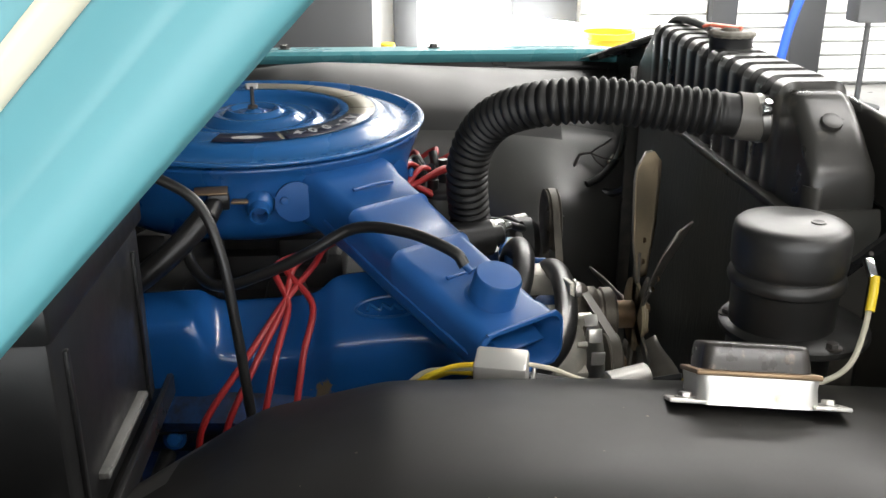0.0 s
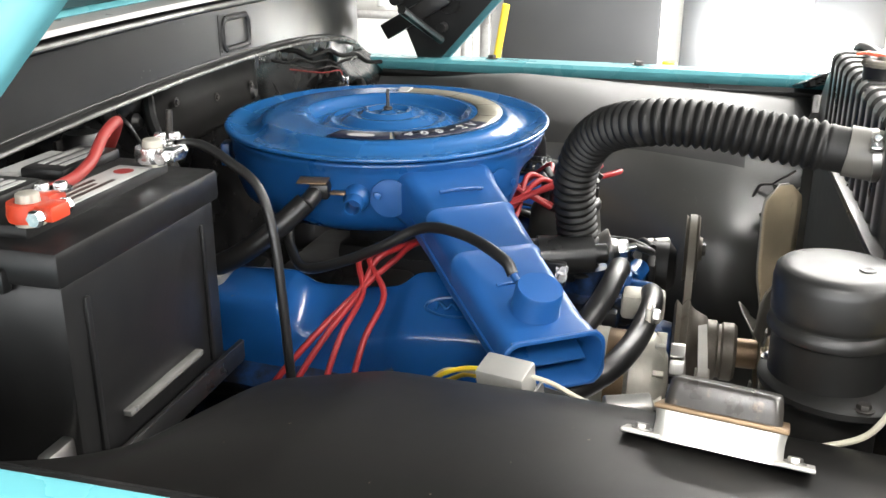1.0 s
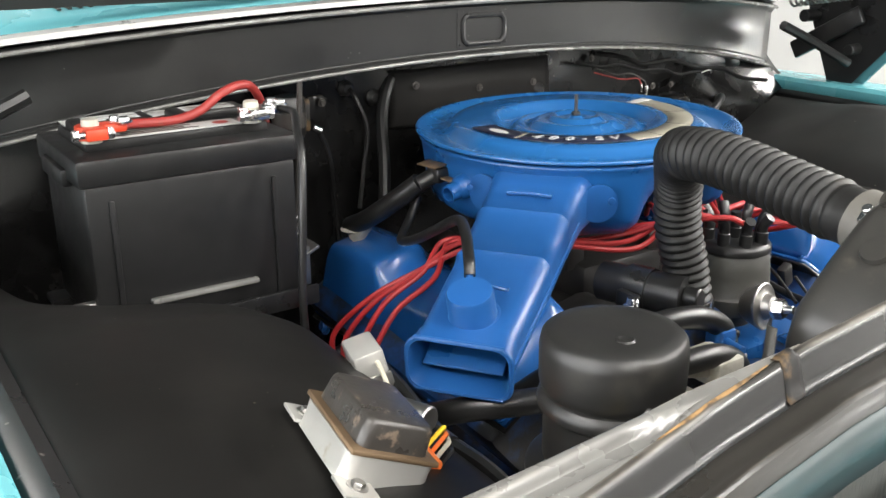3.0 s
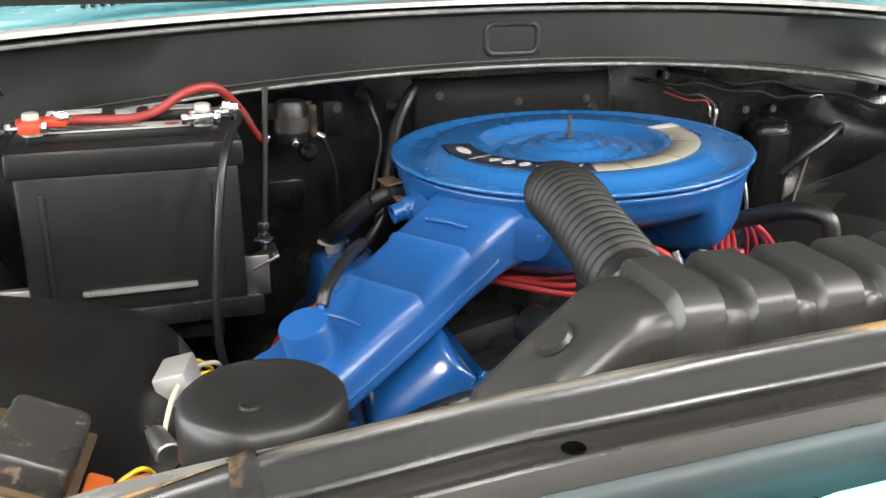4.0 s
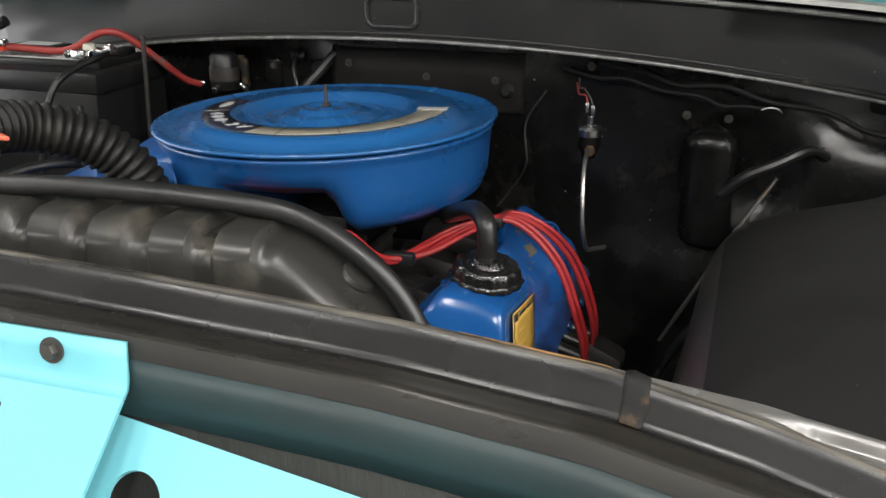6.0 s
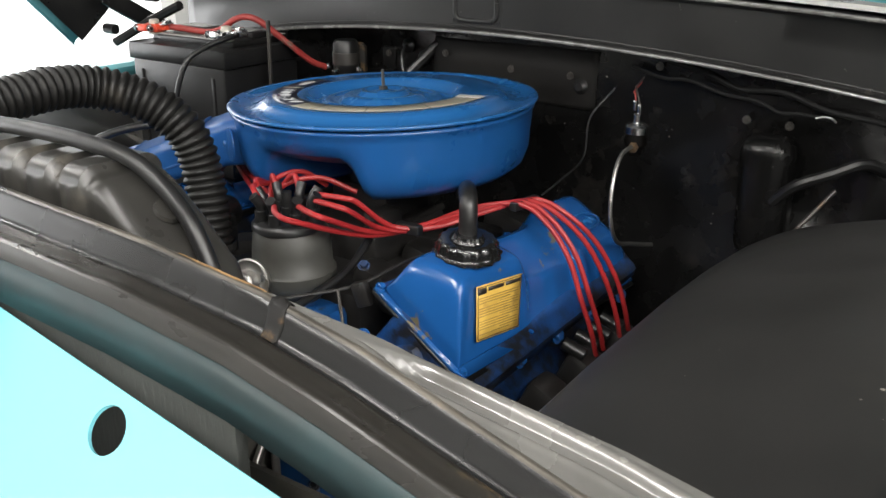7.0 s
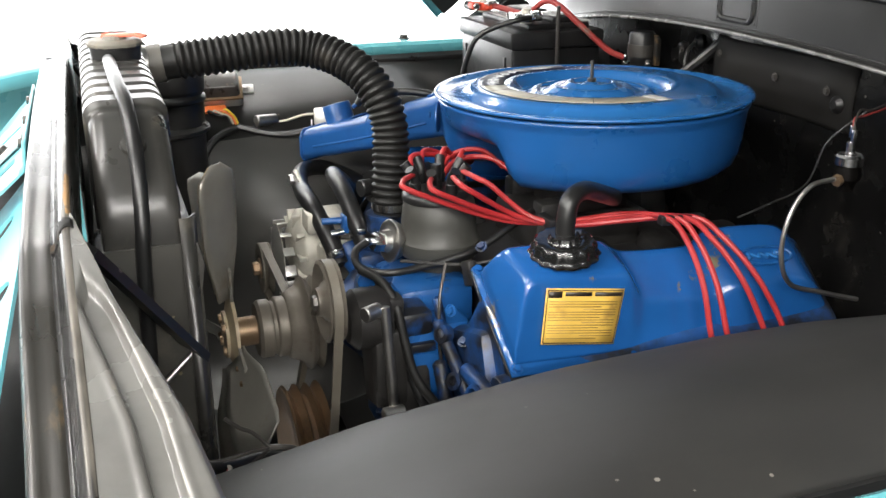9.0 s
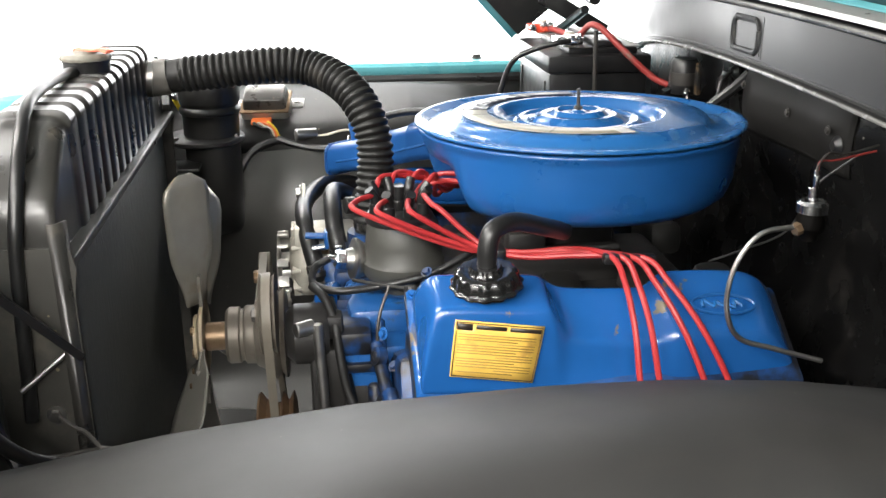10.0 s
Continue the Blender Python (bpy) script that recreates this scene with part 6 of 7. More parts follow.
# heater hoses
for line in ([(0.182, 1.115, 0.970), (0.186, 1.101, 0.987), (0.193, 1.081, 1.011), (0.199, 1.045, 1.030), (0.201, 1.0, 1.036), (0.196, 0.945, 1.034), (0.188, 0.90, 1.031), (0.174, 0.853, 1.029), (0.154, 0.82, 1.024), (0.12, 0.79, 1.012), (0.07, 0.775, 0.985), (0.0, 0.775, 0.94)],
             [(0.150, 1.118, 1.0), (0.154, 1.111, 1.016), (0.158, 1.092, 1.038), (0.159, 1.051, 1.056), (0.157, 1.0, 1.060), (0.146, 0.95, 1.047), (0.125, 0.91, 1.025), (0.10, 0.885, 0.998), (0.06, 0.87, 0.955)]):
    h = thing("heater_hose", line[-1], "thick black rubber heater hose", "hose", "heater hoses")
    part("hose", tube(line, 0.0125, 16), RUBBER, h)
    a = Vector(line[0])
    part("hose_clamp", merge(lathe([(0.0128, -0.005), (0.0142, -0.005), (0.0142, 0.005), (0.0128, 0.005), (0.0128, -0.005)], a + Vector((0.003, -0.008, 0.012)), (30, 10, 0), n=24), box(a + Vector((0.004, 0.006, 0.018)), (0.012, 0.008, 0.009), 0.002)), CHROME, h, "bright hose clamp")

# hoses round the air cleaner
solo("vacuum_hose", tube([kb + Vector((-0.024, 0.013, 0.031)), kb + Vector((-0.035, 0.02, 0.043)), (0.02, 0.86, 1.146), (-0.03, 0.885, 1.142), (-0.075, 0.885, 1.118), (-0.12, 0.89, 1.095), (-0.17, 0.90, 1.078), (-0.20, 0.93, 1.09), (-0.21, 0.95, 1.115)], 0.0058, 12), RUBBER, "black rubber vacuum hose over the snout", "hose")
solo("breather_hose", tube([(-0.182, 0.935, 1.142), (-0.21, 0.915, 1.115), (-0.25, 0.90, 1.085), (-0.29, 0.895, 1.065)], 0.0125, 14), RUBBER, "thick black breather hose to the valve cover", "hose")
part("breather_spout", merge(rod((-0.285, 0.90, 1.05), (-0.262, 0.905, 1.079), 0.011), lathe([(0.02, 0), (0.016, 0.004), (0, 0.006)], (-0.285, 0.90, 1.062))), CAST, vp)

# ---- battery ----
bat = thing("battery", (-0.295, 0.666, 1.02), "black plastic car battery with worn grey labels", "battery")
BX0, BX1, BY0, BY1, BZ0, BZ1 = -0.382, -0.212, 0.549, 0.785, 1.022, 1.222
part("case", box(((BX0 + BX1) / 2, (BY0 + BY1) / 2, (BZ0 + 1.188) / 2), (BX1 - BX0, BY1 - BY0, 1.188 - BZ0), 0.006), BATTERY, bat, "ribbed black case")
cover = part("cover", merge(box(((BX0 + BX1) / 2, (BY0 + BY1) / 2, 1.201), (BX1 - BX0 + 0.008, BY1 - BY0 + 0.012, 0.03), 0.005), box(((BX0 + BX1) / 2 - 0.01, (BY0 + BY1) / 2, 1.2195), (BX1 - BX0 - 0.05, BY1 - BY0 - 0.03, 0.014), 0.004)), BATTERY, bat)
for yy in (BY0 + 0.062, BY1 - 0.062):
    part("vent_cap", box((-0.318, yy, 1.2305), (0.045, 0.088, 0.012), 0.004), BATTERY, cover, "black vent cap strip")
    part("cap_print", merge(*[box((-0.318 + q, yy, 1.2368), (0.006, 0.06, 0.0006), 0) for q in (-0.01, 0.002, 0.012)]), GREY_LABEL, cover)
part("top_label", merge(box((-0.262, 0.660, 1.2275), (0.034, 0.155, 0.0012), 0.0004), box((-0.357, 0.667, 1.2275), (0.032, 0.20, 0.0012), 0.0004)), GREY_LABEL, cover, "worn grey paper label")
part("label_print", merge(*[box((-0.262 + q, 0.64, 1.2284), (0.004, w, 0.0005), 0) for q, w in ((-0.008, 0.09), (0.0, 0.07), (0.008, 0.10))]), PRINT, cover)
part("label_mark", lathe([(0, 0), (0.009, 0), (0, 0.0006)], (-0.262, 0.718, 1.2284), n=20), RED_CABLE, cover, "faded red round mark")
part("case_ledge", box((BX1 + 0.003, 0.667, 1.052), (0.010, 0.125, 0.006), 0.002), HEM, bat, "worn grey hold-down ledge")
for yy in (0.575, 0.757):
    part("case_rib", box((BX1 + 0.001, yy, 1.10), (0.004, 0.006, 0.14), 0.001), BATTERY, bat)
part("carry_notch", box(((BX0 + BX1) / 2, BY0 - 0.006, 1.19), (0.09, 0.012, 0.02), 0.004), BATTERY, bat)


def post_clamp(name, c, mat, label):
    ob = thing(name, c, label, "battery clamp", "battery clamps")
    x, y, z = c
    part("post", lathe([(0.011, -0.012), (0.0085, 0.012), (0.007, 0.013), (0, 0.013)], c, n=20), CAST, ob)
    part("ring", lathe([(0.010, -0.008), (0.0155, -0.008), (0.0165, -0.003), (0.0155, 0.006), (0.010, 0.006), (0.010, -0.008)], c, n=24), mat, ob)
    part("clamp_ear", merge(box((x + 0.02, y, z), (0.016, 0.022, 0.012), 0.002), box((x - 0.004, y + 0.024, z + 0.001), (0.022, 0.026, 0.010), 0.003)), mat, ob)
    part("bolt", merge(rod((x + 0.021, y - 0.018, z), (x + 0.021, y + 0.018, z), 0.0035), hexbolt((x + 0.021, y - 0.018, z), (0, -1, 0), 0.0065, 0.006, False), hexbolt((x + 0.021, y + 0.012, z), (0, 1, 0), 0.0065, 0.006, False)), CHROME, ob, "bright clamp bolt")
    part("cable_bolt", merge(hexbolt((x - 0.008, y + 0.028, z + 0.006), (0, 0, 1), 0.006, 0.006), hexbolt((x + 0.004, y + 0.034, z + 0.006), (0, 0, 1), 0.006, 0.006)), CHROME, ob)
    return ob


post_clamp("battery_clamp", (-0.248, 0.572, 1.238), RED_PLASTIC, "red positive battery clamp with bright bolts")
post_clamp("battery_clamp", (-0.252, 0.752, 1.238), CHROME, "bright metal negative battery clamp")
solo("red_battery_cable", tube([(-0.252, 0.605, 1.240), (-0.267, 0.623, 1.2365), (-0.276, 0.650, 1.2335), (-0.281, 0.677, 1.233), (-0.284, 0.705, 1.240), (-0.288, 0.732, 1.256), (-0.292, 0.757, 1.2625), (-0.304, 0.778, 1.255), (-0.335, 0.803, 1.222), (-0.375, 0.822, 1.185), (-0.40, 0.835, 1.172)], 0.0053, 12), RED_CABLE, "scuffed red battery cable arching to the relay", "cable")
solo("black_battery_cable", tube([(-0.245, 0.785, 1.240), (-0.222, 0.79, 1.238), (-0.19, 0.778, 1.228), (-0.155, 0.766, 1.208), (-0.138, 0.757, 1.165), (-0.130, 0.75, 1.11), (-0.123, 0.744, 1.04), (-0.12, 0.75, 0.98), (-0.12, 0.79, 0.90)], 0.0046, 12), RUBBER, "black battery cable hanging down to the engine", "cable")
tray = thing("battery_tray", (-0.30, 0.667, 0.99), "black steel battery tray with a hold-down bracket", "battery tray")
part("tray", merge(box((-0.30, 0.667, 1.013), (0.20, 0.27, 0.010), 0.003), box((-0.30, 0.667, 0.99), (0.12, 0.18, 0.04), 0.004)), BLACK, tray)
part("front_lip", box((-0.202, 0.667, 1.022), (0.006, 0.27, 0.022), 0.002), BLACK, tray)
part("side_bracket", merge(box((-0.272, 0.812, 1.055), (0.05, 0.035, 0.004), 0.001, rot=(25, 0, 0)), box((-0.25, 0.80, 1.04), (0.004, 0.03, 0.05), 0.001)), STEEL, tray, "bare steel bracket")
part("side_bracket", box((-0.225, 0.535, 1.045), (0.012, 0.035, 0.03), 0.003), STEEL, tray, "bare steel bracket")
part("hold_down_rod", rod((-0.284, 0.814, 1.06), (-0.276, 0.826, 1.262), 0.0035, 10), DARK_STEEL, tray)
part("rod_nut", merge(hexbolt((-0.283, 0.814, 1.072), (0, 0, 1), 0.008, 0.01), hexbolt((-0.283, 0.814, 1.088), (0, 0, 1), 0.008, 0.008, False)), CHROME, tray)

# starter relay on the firewall and small wiring there
relay = thing("starter_relay", (-0.415, 0.872, 1.15), "black starter relay with a dark steel band on the firewall", "relay")
part("body", lathe([(0, 0), (0.02, 0), (0.022, 0.004), (0.022, 0.05), (0.018, 0.056), (0, 0.056)], (-0.412, 0.872, 1.165), n=28), RUBBER, relay)
part("band", lathe([(0.0222, 0), (0.0235, 0), (0.0235, 0.02), (0.0222, 0.02), (0.0222, 0)], (-0.412, 0.872, 1.18), n=28), DARK_STEEL, relay)
part("ear", merge(box((-0.425, 0.872, 1.205), (0.006, 0.062, 0.024), 0.003), box((-0.423, 0.902, 1.19), (0.008, 0.012, 0.045), 0.002)), STRAP, relay)
for ta, tb in (((-0.405, 0.84, 1.175), (-0.40, 0.832, 1.172)), ((-0.39, 0.872, 1.172), (-0.378, 0.872, 1.168)), ((-0.405, 0.905, 1.175), (-0.40, 0.915, 1.17))):
    part("terminal", rod(ta, tb, 0.005), CHROME, relay)
for pts, r, mat, lab in (
        ([(-0.405, 0.91, 1.175), (-0.40, 0.925, 1.13), (-0.40, 0.93, 1.06), (-0.39, 0.93, 0.98), (-0.37, 0.92, 0.9)], 0.004, GLOSSY, "black wire hanging from the starter relay"),
        ([(-0.44, 0.982, 1.216), (-0.425, 0.985, 1.20), (-0.415, 0.995, 1.16), (-0.41, 0.985, 1.11), (-0.40, 0.97, 1.05)], 0.0032, RUBBER, "thin black wire along the firewall"),
        ([(-0.44, 1.05, 1.225), (-0.425, 1.03, 1.20), (-0.40, 1.01, 1.17), (-0.36, 0.99, 1.12), (-0.33, 0.97, 1.06)], 0.0085, RUBBER, "thick black loom on the firewall"),
        ([(-0.43, 1.40, 1.222), (-0.425, 1.45, 1.211), (-0.421, 1.49, 1.212), (-0.42, 1.54, 1.199), (-0.41, 1.59, 1.196), (-0.405, 1.62, 1.186), (-0.40, 1.65, 1.188), (-0.395, 1.69, 1.186)], 0.0026, LOOM, "black wire sagging along the firewall"),
        ([(-0.44, 1.45, 1.232), (-0.432, 1.51, 1.222), (-0.43, 1.56, 1.206), (-0.42, 1.62, 1.209), (-0.418, 1.68, 1.192), (-0.415, 1.75, 1.184), (-0.41, 1.80, 1.164), (-0.40, 1.86, 1.155)], 0.004, LOOM, "black loom along the firewall"),
        ([(-0.312, 1.462, 1.138), (-0.272, 1.464, 1.132), (-0.247, 1.467, 1.101), (-0.240, 1.470, 1.057), (-0.254, 1.474, 1.022), (-0.293, 1.478, 1.008), (-0.346, 1.485, 0.993)], 0.0028, STEEL, "bent bare metal oil pressure pipe"),
        ([(-0.27, 1.35, 1.06), (-0.30, 1.36, 1.075), (-0.35, 1.37, 1.10), (-0.385, 1.36, 1.15), (-0.42, 1.38, 1.19)], 0.0013, RUBBER, "thin loose wire behind the engine"),
        ([(-0.44, 1.78, 1.05), (-0.40, 1.74, 1.02), (-0.36, 1.68, 0.97), (-0.32, 1.60, 0.88), (-0.3, 1.55, 0.78)], 0.007, GLOSSY, "black cable running down the firewall"),
        ([(-0.42, 1.70, 1.09), (-0.39, 1.66, 1.03), (-0.36, 1.62, 0.96), (-0.33, 1.57, 0.87)], 0.0032, DARK_STEEL, "bare metal pipe running down the firewall"),
        ([(-0.43, 1.76, 1.12), (-0.40, 1.735, 1.135), (-0.385, 1.70, 1.12), (-0.38, 1.66, 1.10), (-0.39, 1.63, 1.07)], 0.0075, RUBBER, "black rubber hose bending out of the firewall")):
    solo("cable", tube(pts, r, 9), mat, lab, "cable")
solo("wire_loop", tube([(-0.395, 1.67, 1.186), (-0.391, 1.68, 1.190), (-0.391, 1.69, 1.189), (-0.394, 1.695, 1.184)], 0.0014, 6), STEEL, "twisted bare wire end on the firewall", "wire")
twist = [(0.300, 1.585, 0.93), (0.315, 1.598, 0.952), (0.330, 1.605, 0.983), (0.344, 1.612, 1.014), (0.352, 1.612, 1.020), (0.366, 1.610, 1.022)]
tails = ([(0.378, 1.603, 1.034), (0.388, 1.602, 1.040), (0.399, 1.600, 1.050)], [(0.382, 1.602, 1.016), (0.400, 1.600, 1.012), (0.419, 1.600, 1.012)], [(0.376, 1.602, 1.008), (0.394, 1.600, 0.996), (0.408, 1.600, 0.997)])
solo("twisted_wire", merge(tube(twist, 0.0028, 8), *[tube([twist[-1]] + tail, 0.0019, 6) for tail in tails]), DARK_STEEL, "frayed twisted wires with taped ends beside the radiator", "wire")
duct = thing("heater_duct", (-0.42, 1.60, 0.92), "dusty black heater duct on the firewall", "duct")
part("body", box((-0.415, 1.612, 1.070), (0.06, 0.07, 0.17), 0.022, rot=(0, 4, 0), seg=3), FIREWALL, duct, "black duct body")
snd = thing("oil_sender", (-0.327, 1.459, 1.12), "brass pressure sender with a bright nut", "sender")
part("body", lathe([(0, 0), (0.009, 0), (0.010, 0.008), (0.015, 0.014), (0.015, 0.022), (0.012, 0.030), (0, 0.03)], (-0.327, 1.459, 1.122), n=20), SENDER, snd)
part("nut", lathe([(0.016, 0), (0.016, 0.009), (0.013, 0.012), (0.008, 0.012), (0.008, 0)], (-0.327, 1.459, 1.152), n=12), CHROME, snd, "bright zinc nut")
part("connector", merge(rod((-0.327, 1.459, 1.16), (-0.326, 1.459, 1.178), 0.005), box((-0.326, 1.462, 1.184), (0.005, 0.005, 0.016), 0.001), box((-0.330, 1.454, 1.188), (0.005, 0.004, 0.014), 0.001)), CHROME, snd)
part("wire", tube([(-0.326, 1.462, 1.19), (-0.328, 1.458, 1.200), (-0.345, 1.446, 1.210), (-0.37, 1.436, 1.206), (-0.41, 1.428, 1.212)], 0.0012, 6), DARK_STEEL, snd)
part("wire", tube([(-0.330, 1.454, 1.194), (-0.335, 1.450, 1.203), (-0.36, 1.437, 1.200), (-0.41, 1.425, 1.205)], 0.0012, 6), RED_CABLE, snd)
part("fitting", merge(hexbolt((-0.317, 1.461, 1.137), (1, 0.3, -0.3), 0.007, 0.010, False)), BRONZE, snd)
# ---- things on the passenger's inner fender ----
CX, CYY = 0.349, 0.748
can = thing("canister", (CX, CYY, 0.9), "black painted steel canister with a beaded lid", "canister")
part("body", lathe([(0, 0.93), (0.039, 0.93), (0.0445, 0.94), (0.0450, 1.06), (0.0455, 1.126), (0.0466, 1.1315), (0.0496, 1.1340), (0.0502, 1.1375), (0.0492, 1.1415), (0.0462, 1.1445), (0.0458, 1.153)], (CX, CYY, 0), n=56), CANISTER, can, "black cylinder")
part("lid", lathe([(0.0472, 1.147), (0.0484, 1.149), (0.0492, 1.153), (0.0496, 1.176), (0.0482, 1.184), (0.045, 1.187), (0.036, 1.1885), (0, 1.189)], (CX, CYY, 0), n=56), CANISTER, can, "domed black lid")
part("lid_dimple", lathe([(0.007, 0), (0.0055, 0.0012), (0.003, 0.0005), (0, 0.0005)], (CX + 0.018, CYY - 0.008, 1.1885), n=16), CANISTER, can)
part("flange", lathe([(0.034, 0.0), (0.060, -0.002), (0.0645, 0.001), (0.0645, 0.006), (0.061, 0.009), (0.034, 0.011)], (CX + 0.012, CYY, 1.086), n=48), CANISTER, can, "wide black foot flange")
for a in (-80, 40, 160):
    part("flange_bolt", hexbolt((CX + 0.012 + 0.0565 * math.cos(radians(a)), CYY + 0.0565 * math.sin(radians(a)), 1.094), (0, 0, 1), 0.0055, 0.005), DARK_STEEL, can)
part("bracket", merge(slab([(0.79, 1.0), (0.89, 1.0), (0.895, 1.10), (0.875, 1.125), (0.83, 1.12), (0.80, 1.07)], 0.415, 0.004, "yz"), box((0.395, 0.80, 1.055), (0.06, 0.06, 0.006), 0.002)), CANISTER, can, "black bracket with holes")
for hy, hz in ((0.86, 1.10), (0.87, 1.05), (0.835, 1.075)):
    part("bracket_hole", lathe([(0, 0), (0.008, 0), (0.009, 0.001), (0, 0.0016)], (0.4145, hy, hz), (0, -90, 0), n=16), GREY_LABEL, can)
solo("canister_wire", merge(tube([(0.4035, 0.7035, 1.1275), (0.394, 0.689, 1.112), (0.38, 0.673, 1.094), (0.367, 0.669, 1.082), (0.344, 0.667, 1.073), (0.322, 0.658, 1.07), (0.3, 0.657, 1.076)], 0.0025, 8)), WHITE_WIRE, "dirty white wire to the canister", "wire")
tipo = thing("wire_connector", (0.404, 0.704, 1.126), "yellow crimp connector on the white wire", "connector")
part("sleeve", tube([(0.4015, 0.699, 1.124), (0.4065, 0.707, 1.138), (0.410, 0.714, 1.149)], 0.004, 12, 3), YELLOW, tipo)
part("lug", box((0.408, 0.720, 1.154), (0.008, 0.018, 0.006), 0.001, rot=(40, 0, 0)), CHROME, tipo)

# voltage regulator: a pale base and a brown cover
vr = thing("voltage_regulator", (0.255, 0.62, 1.08), "voltage regulator with brown cover on bright bracket", "regulator")
VM = pose(0.2635, 0.601, 1.1016, 0, 0, -8) @ pose(0, 0, 0, -24, 1.4, 0)
part("base", moved(loft([[(x * k, y * k2, z) for x, y in round_rect(0.092, 0.070, 0.010)] for k, k2, z in ((0.95, 0.96, -0.003), (0.93, 0.94, 0.0), (0.92, 0.93, 0.010), (0.94, 0.94, 0.0175))]), VM), PALE, vr, "bright metal base with feet", sharp=50)
for fx in (-0.050, 0.050):
    foot = part("foot", moved(box((fx, -0.024, -0.001), (0.026, 0.026, 0.003), 0.001), VM), PALE, vr)
    part("foot_screw", moved(hexbolt((fx, -0.024, 0.0005), (0, 0, 1), 0.005, 0.004), VM), STEEL, foot)
part("bracket", moved(box((0, 0.008, -0.020), (0.07, 0.045, 0.034), 0.003), VM), GREASE, vr, "black bracket under the base")
part("rim", moved(box((0, 0, 0.0195), (0.088, 0.066, 0.004), 0.0015), VM), BRONZE, vr)
part("cover", moved(loft([[(x * k, y * k2, z) for x, y in round_rect(0.078, 0.054, 0.008)] for k, k2, z in ((1, 1, 0.021), (0.985, 0.975, 0.028), (0.95, 0.94, 0.0375), (0.92, 0.90, 0.0402), (0.87, 0.82, 0.0410))]), VM), BROWN_BOX, vr, "brown crackled cover", sharp=50)
plug = part("plug", moved(box((0.004, 0.044, 0.006), (0.036, 0.018, 0.013), 0.003), VM), ORANGE, vr, "orange wire plug")
for k, mat in enumerate((YELLOW, ORANGE, WHITE_WIRE, RUBBER)):
    p0 = VM @ Vector((-0.008 + 0.008 * k, 0.053, 0.006))
    part("plug_wire", tube([p0, p0 + Vector((0.0, 0.010, 0.008)), p0 + Vector((-0.004 - 0.003 * k, 0.020, 0.010 - 0.003 * k)), p0 + Vector((-0.014 - 0.004 * k, 0.026, 0.0)), p0 + Vector((-0.02 - 0.004 * k, 0.030, -0.014))], 0.0018, 7), mat, plug)
sr = thing("small_relay", (0.094, 0.70, 1.06), "small bare metal relay box on a bent foot", "relay")
RM = pose(0.094, 0.700, 1.078, 0, 0, -14) @ pose(0, 0, 0, 14, 0, 0)
part("case", moved(box((0, 0, 0), (0.044, 0.028, 0.030), 0.003), RM), PALE, sr, "dented bright case")
part("case_hole", moved(merge(box((-0.006, -0.0142, -0.001), (0.005, 0.001, 0.002), 0), box((0.006, -0.0142, 0.003), (0.005, 0.001, 0.002), 0)), RM), PRINT, sr)
part("foot", moved(merge(box((0.026, 0.004, -0.016), (0.003, 0.022, 0.022), 0.001), box((0.036, 0.004, -0.026), (0.02, 0.018, 0.002), 0.0008)), RM), STEEL, sr)
part("side_tab", moved(box((-0.024, -0.008, -0.018), (0.003, 0.01, 0.012), 0.001), RM), STEEL, sr)
for pts, mat, lab in (([(0.115, 0.70, 1.084), (0.135, 0.694, 1.082), (0.16, 0.688, 1.074), (0.18, 0.686, 1.072)], WHITE_WIRE, "dirty white wire between relay and condenser"),
                      ([(0.072, 0.706, 1.082), (0.055, 0.715, 1.076), (0.035, 0.72, 1.066), (0.02, 0.73, 1.05)], YELLOW, "yellow wire from the small relay"),
                      ([(0.072, 0.71, 1.076), (0.05, 0.722, 1.07), (0.03, 0.735, 1.06), (0.01, 0.74, 1.04)], WHITE_WIRE, "white wire from the small relay"),
                      ([(0.072, 0.713, 1.07), (0.052, 0.73, 1.062), (0.03, 0.745, 1.045)], YELLOW, "yellow wire from the small relay"),
                      ([(0.10, 0.715, 1.066), (0.13, 0.715, 1.06), (0.17, 0.71, 1.055), (0.21, 0.70, 1.06), (0.245, 0.69, 1.07)], RUBBER, "black loom along the inner fender")):
    solo("wire", tube(pts, 0.0062 if mat is RUBBER else 0.0022, 8), mat, lab, "wire")
cd = thing("condenser", (0.198, 0.684, 1.066), "small grey condenser on a bent tab", "condenser")
part("can", merge(rod((0.178, 0.679, 1.074), (0.214, 0.690, 1.076), 0.0105, 20)), STEEL, cd)
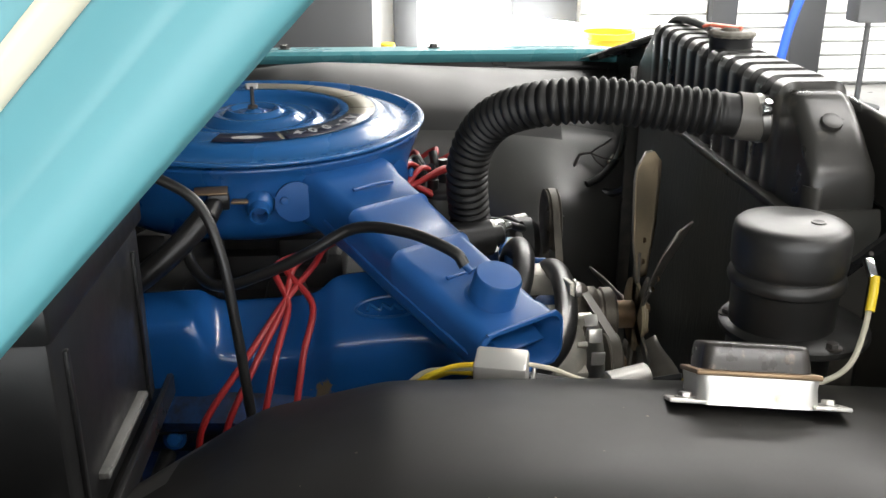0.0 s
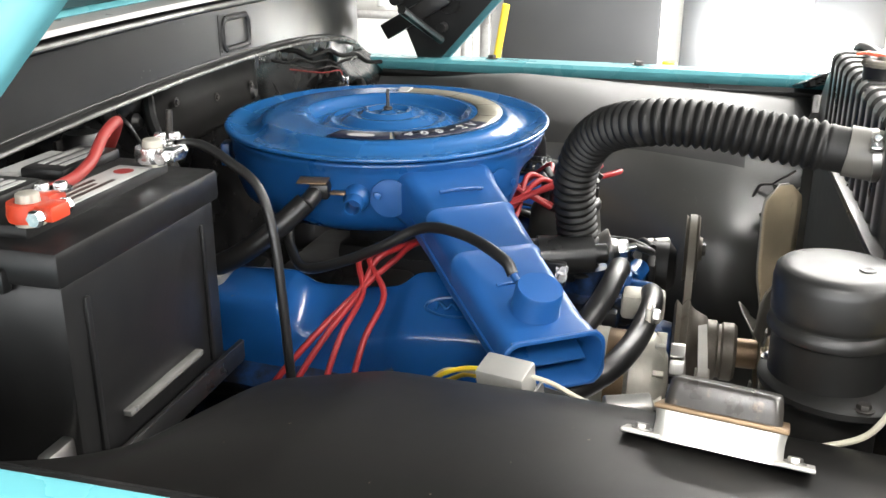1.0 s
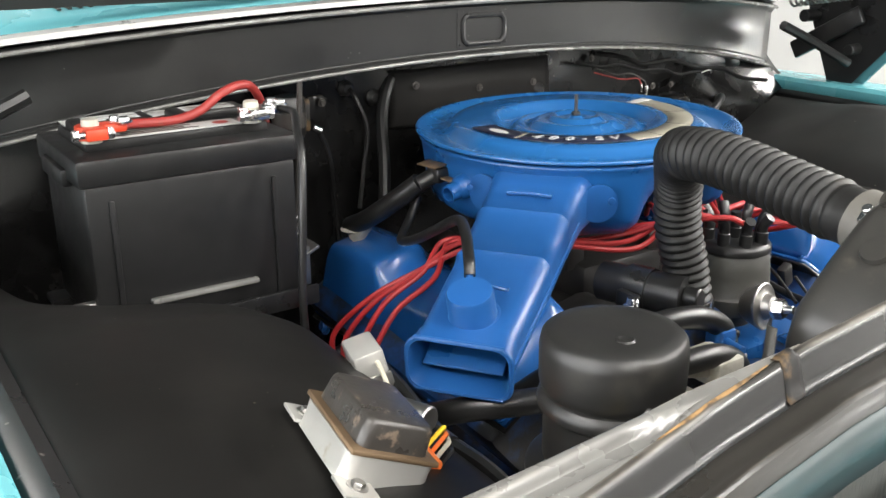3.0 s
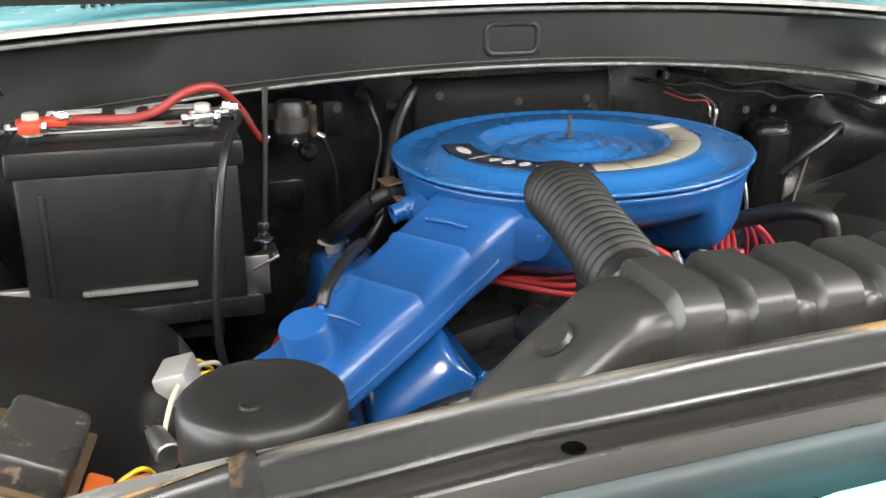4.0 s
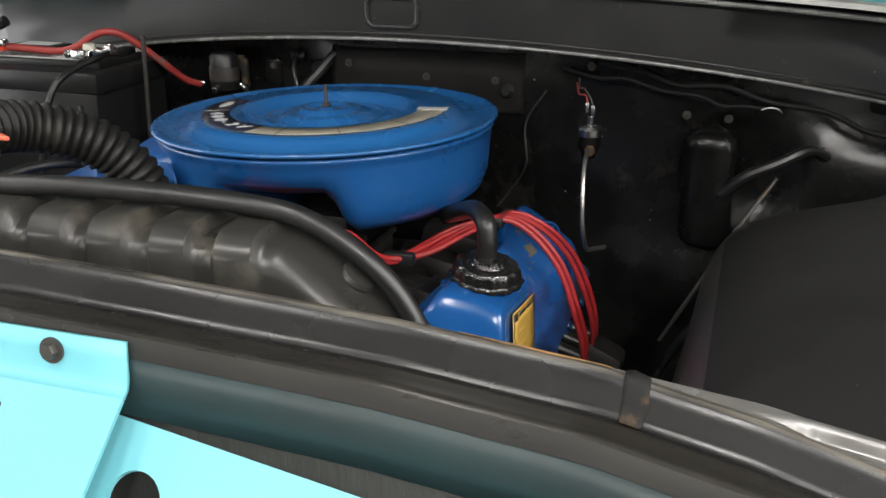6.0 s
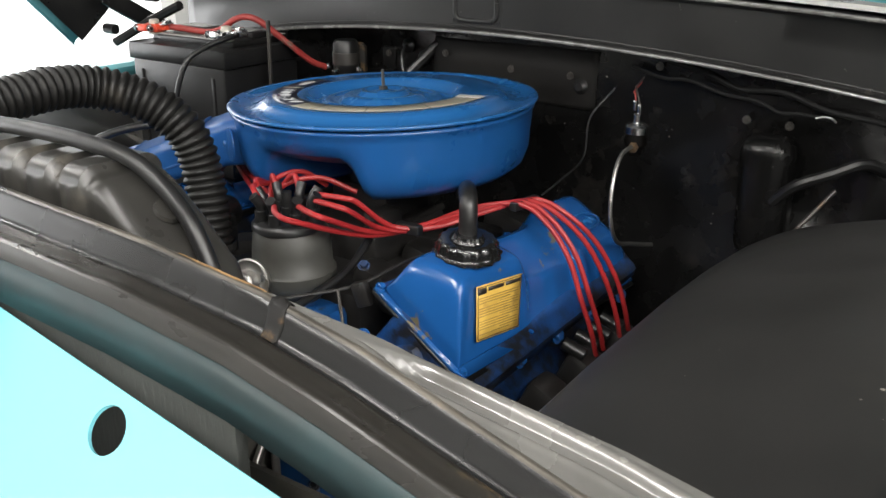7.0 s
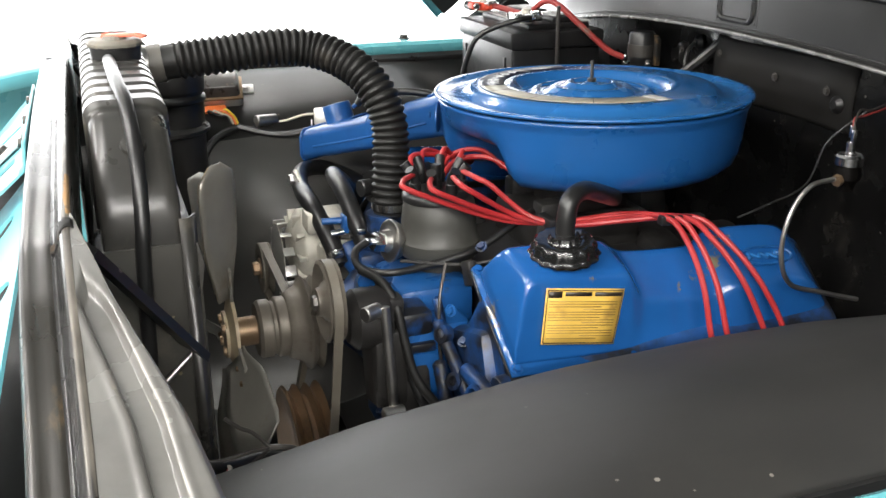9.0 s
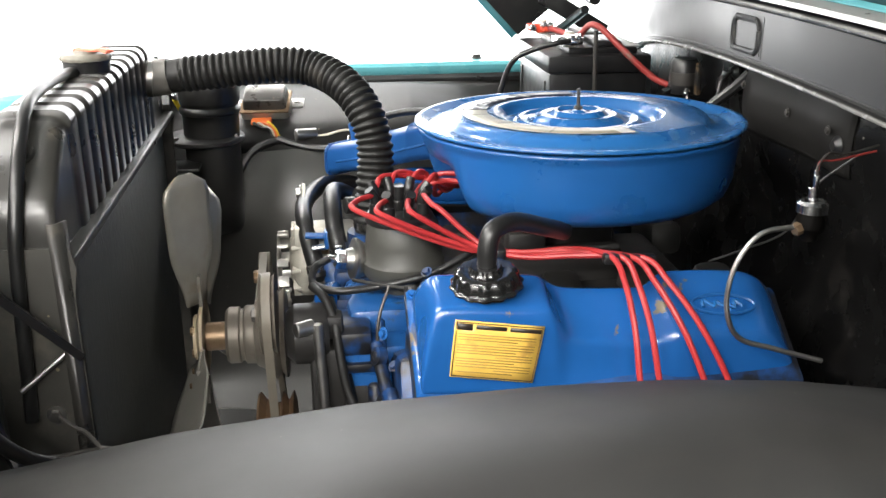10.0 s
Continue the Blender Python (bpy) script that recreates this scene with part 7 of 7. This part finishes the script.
part("tab", merge(box((0.205, 0.674, 1.066), (0.028, 0.02, 0.003), 0.001, rot=(20, 0, -20)), lathe([(0.003, 0), (0.006, 0), (0.006, 0.001), (0.003, 0.001)], (0.21, 0.668, 1.067), (20, 0, 0), n=14)), CHROME, cd)
solo("wire_loom", tube([(0.245, 0.69, 1.068), (0.275, 0.70, 1.060), (0.30, 0.712, 1.04), (0.318, 0.728, 1.0), (0.315, 0.738, 0.95), (0.29, 0.748, 0.89), (0.25, 0.755, 0.83)], 0.0065, 8), RUBBER, "taped black wire loom down the inner fender", "wire loom")
# wire loom along the driver's inner fender to the radiator support
solo("wire_loom", tube([(0.44, 1.56, 0.98), (0.40, 1.585, 0.955), (0.35, 1.60, 0.97), (0.30, 1.62, 1.0), (0.2, 1.61, 0.98)], 0.008, 8), RUBBER, "taped black wire loom by the radiator", "wire loom")
solo("front_wire", tube([(0.50, 1.52, 1.10), (0.475, 1.55, 1.05), (0.455, 1.57, 1.0), (0.43, 1.59, 0.965)], 0.005, 8), RUBBER, "black cable beside the radiator", "cable")
# chassis under the engine bay
solo("crossmember", box((0.20, MID, 0.50), (0.16, 0.9, 0.14), 0.01), GREASE, "greasy black frame crossmember under the engine", "crossmember")
for s in (-1, 1):
    solo("frame_rail", box((-0.1, MID + s * 0.42, 0.55), (1.4, 0.08, 0.18), 0.01), GREASE, "greasy black frame rail", "frame rail", "frame rails")
    tyre = thing("truck_wheel", (0.05, MID + s * 0.78, 0), "black tyre on a steel rim under the fender", "wheel", "front wheels")
    part("tyre", lathe([(0.2, -0.1), (0.33, -0.1), (0.36, -0.08), (0.365, 0), (0.36, 0.08), (0.33, 0.1), (0.2, 0.1), (0.2, -0.1)], (0.05, MID + s * 0.78, 0.365), (90, 0, 0), n=40), RUBBER, tyre)
    part("rim", lathe([(0, -0.02), (0.12, -0.02), (0.2, -0.09), (0.21, -0.09), (0.21, 0.09), (0.2, 0.09), (0.12, 0.04), (0, 0.04)], (0.05, MID + s * 0.78, 0.365), (90, 0, 0), n=32), STEEL, tyre)
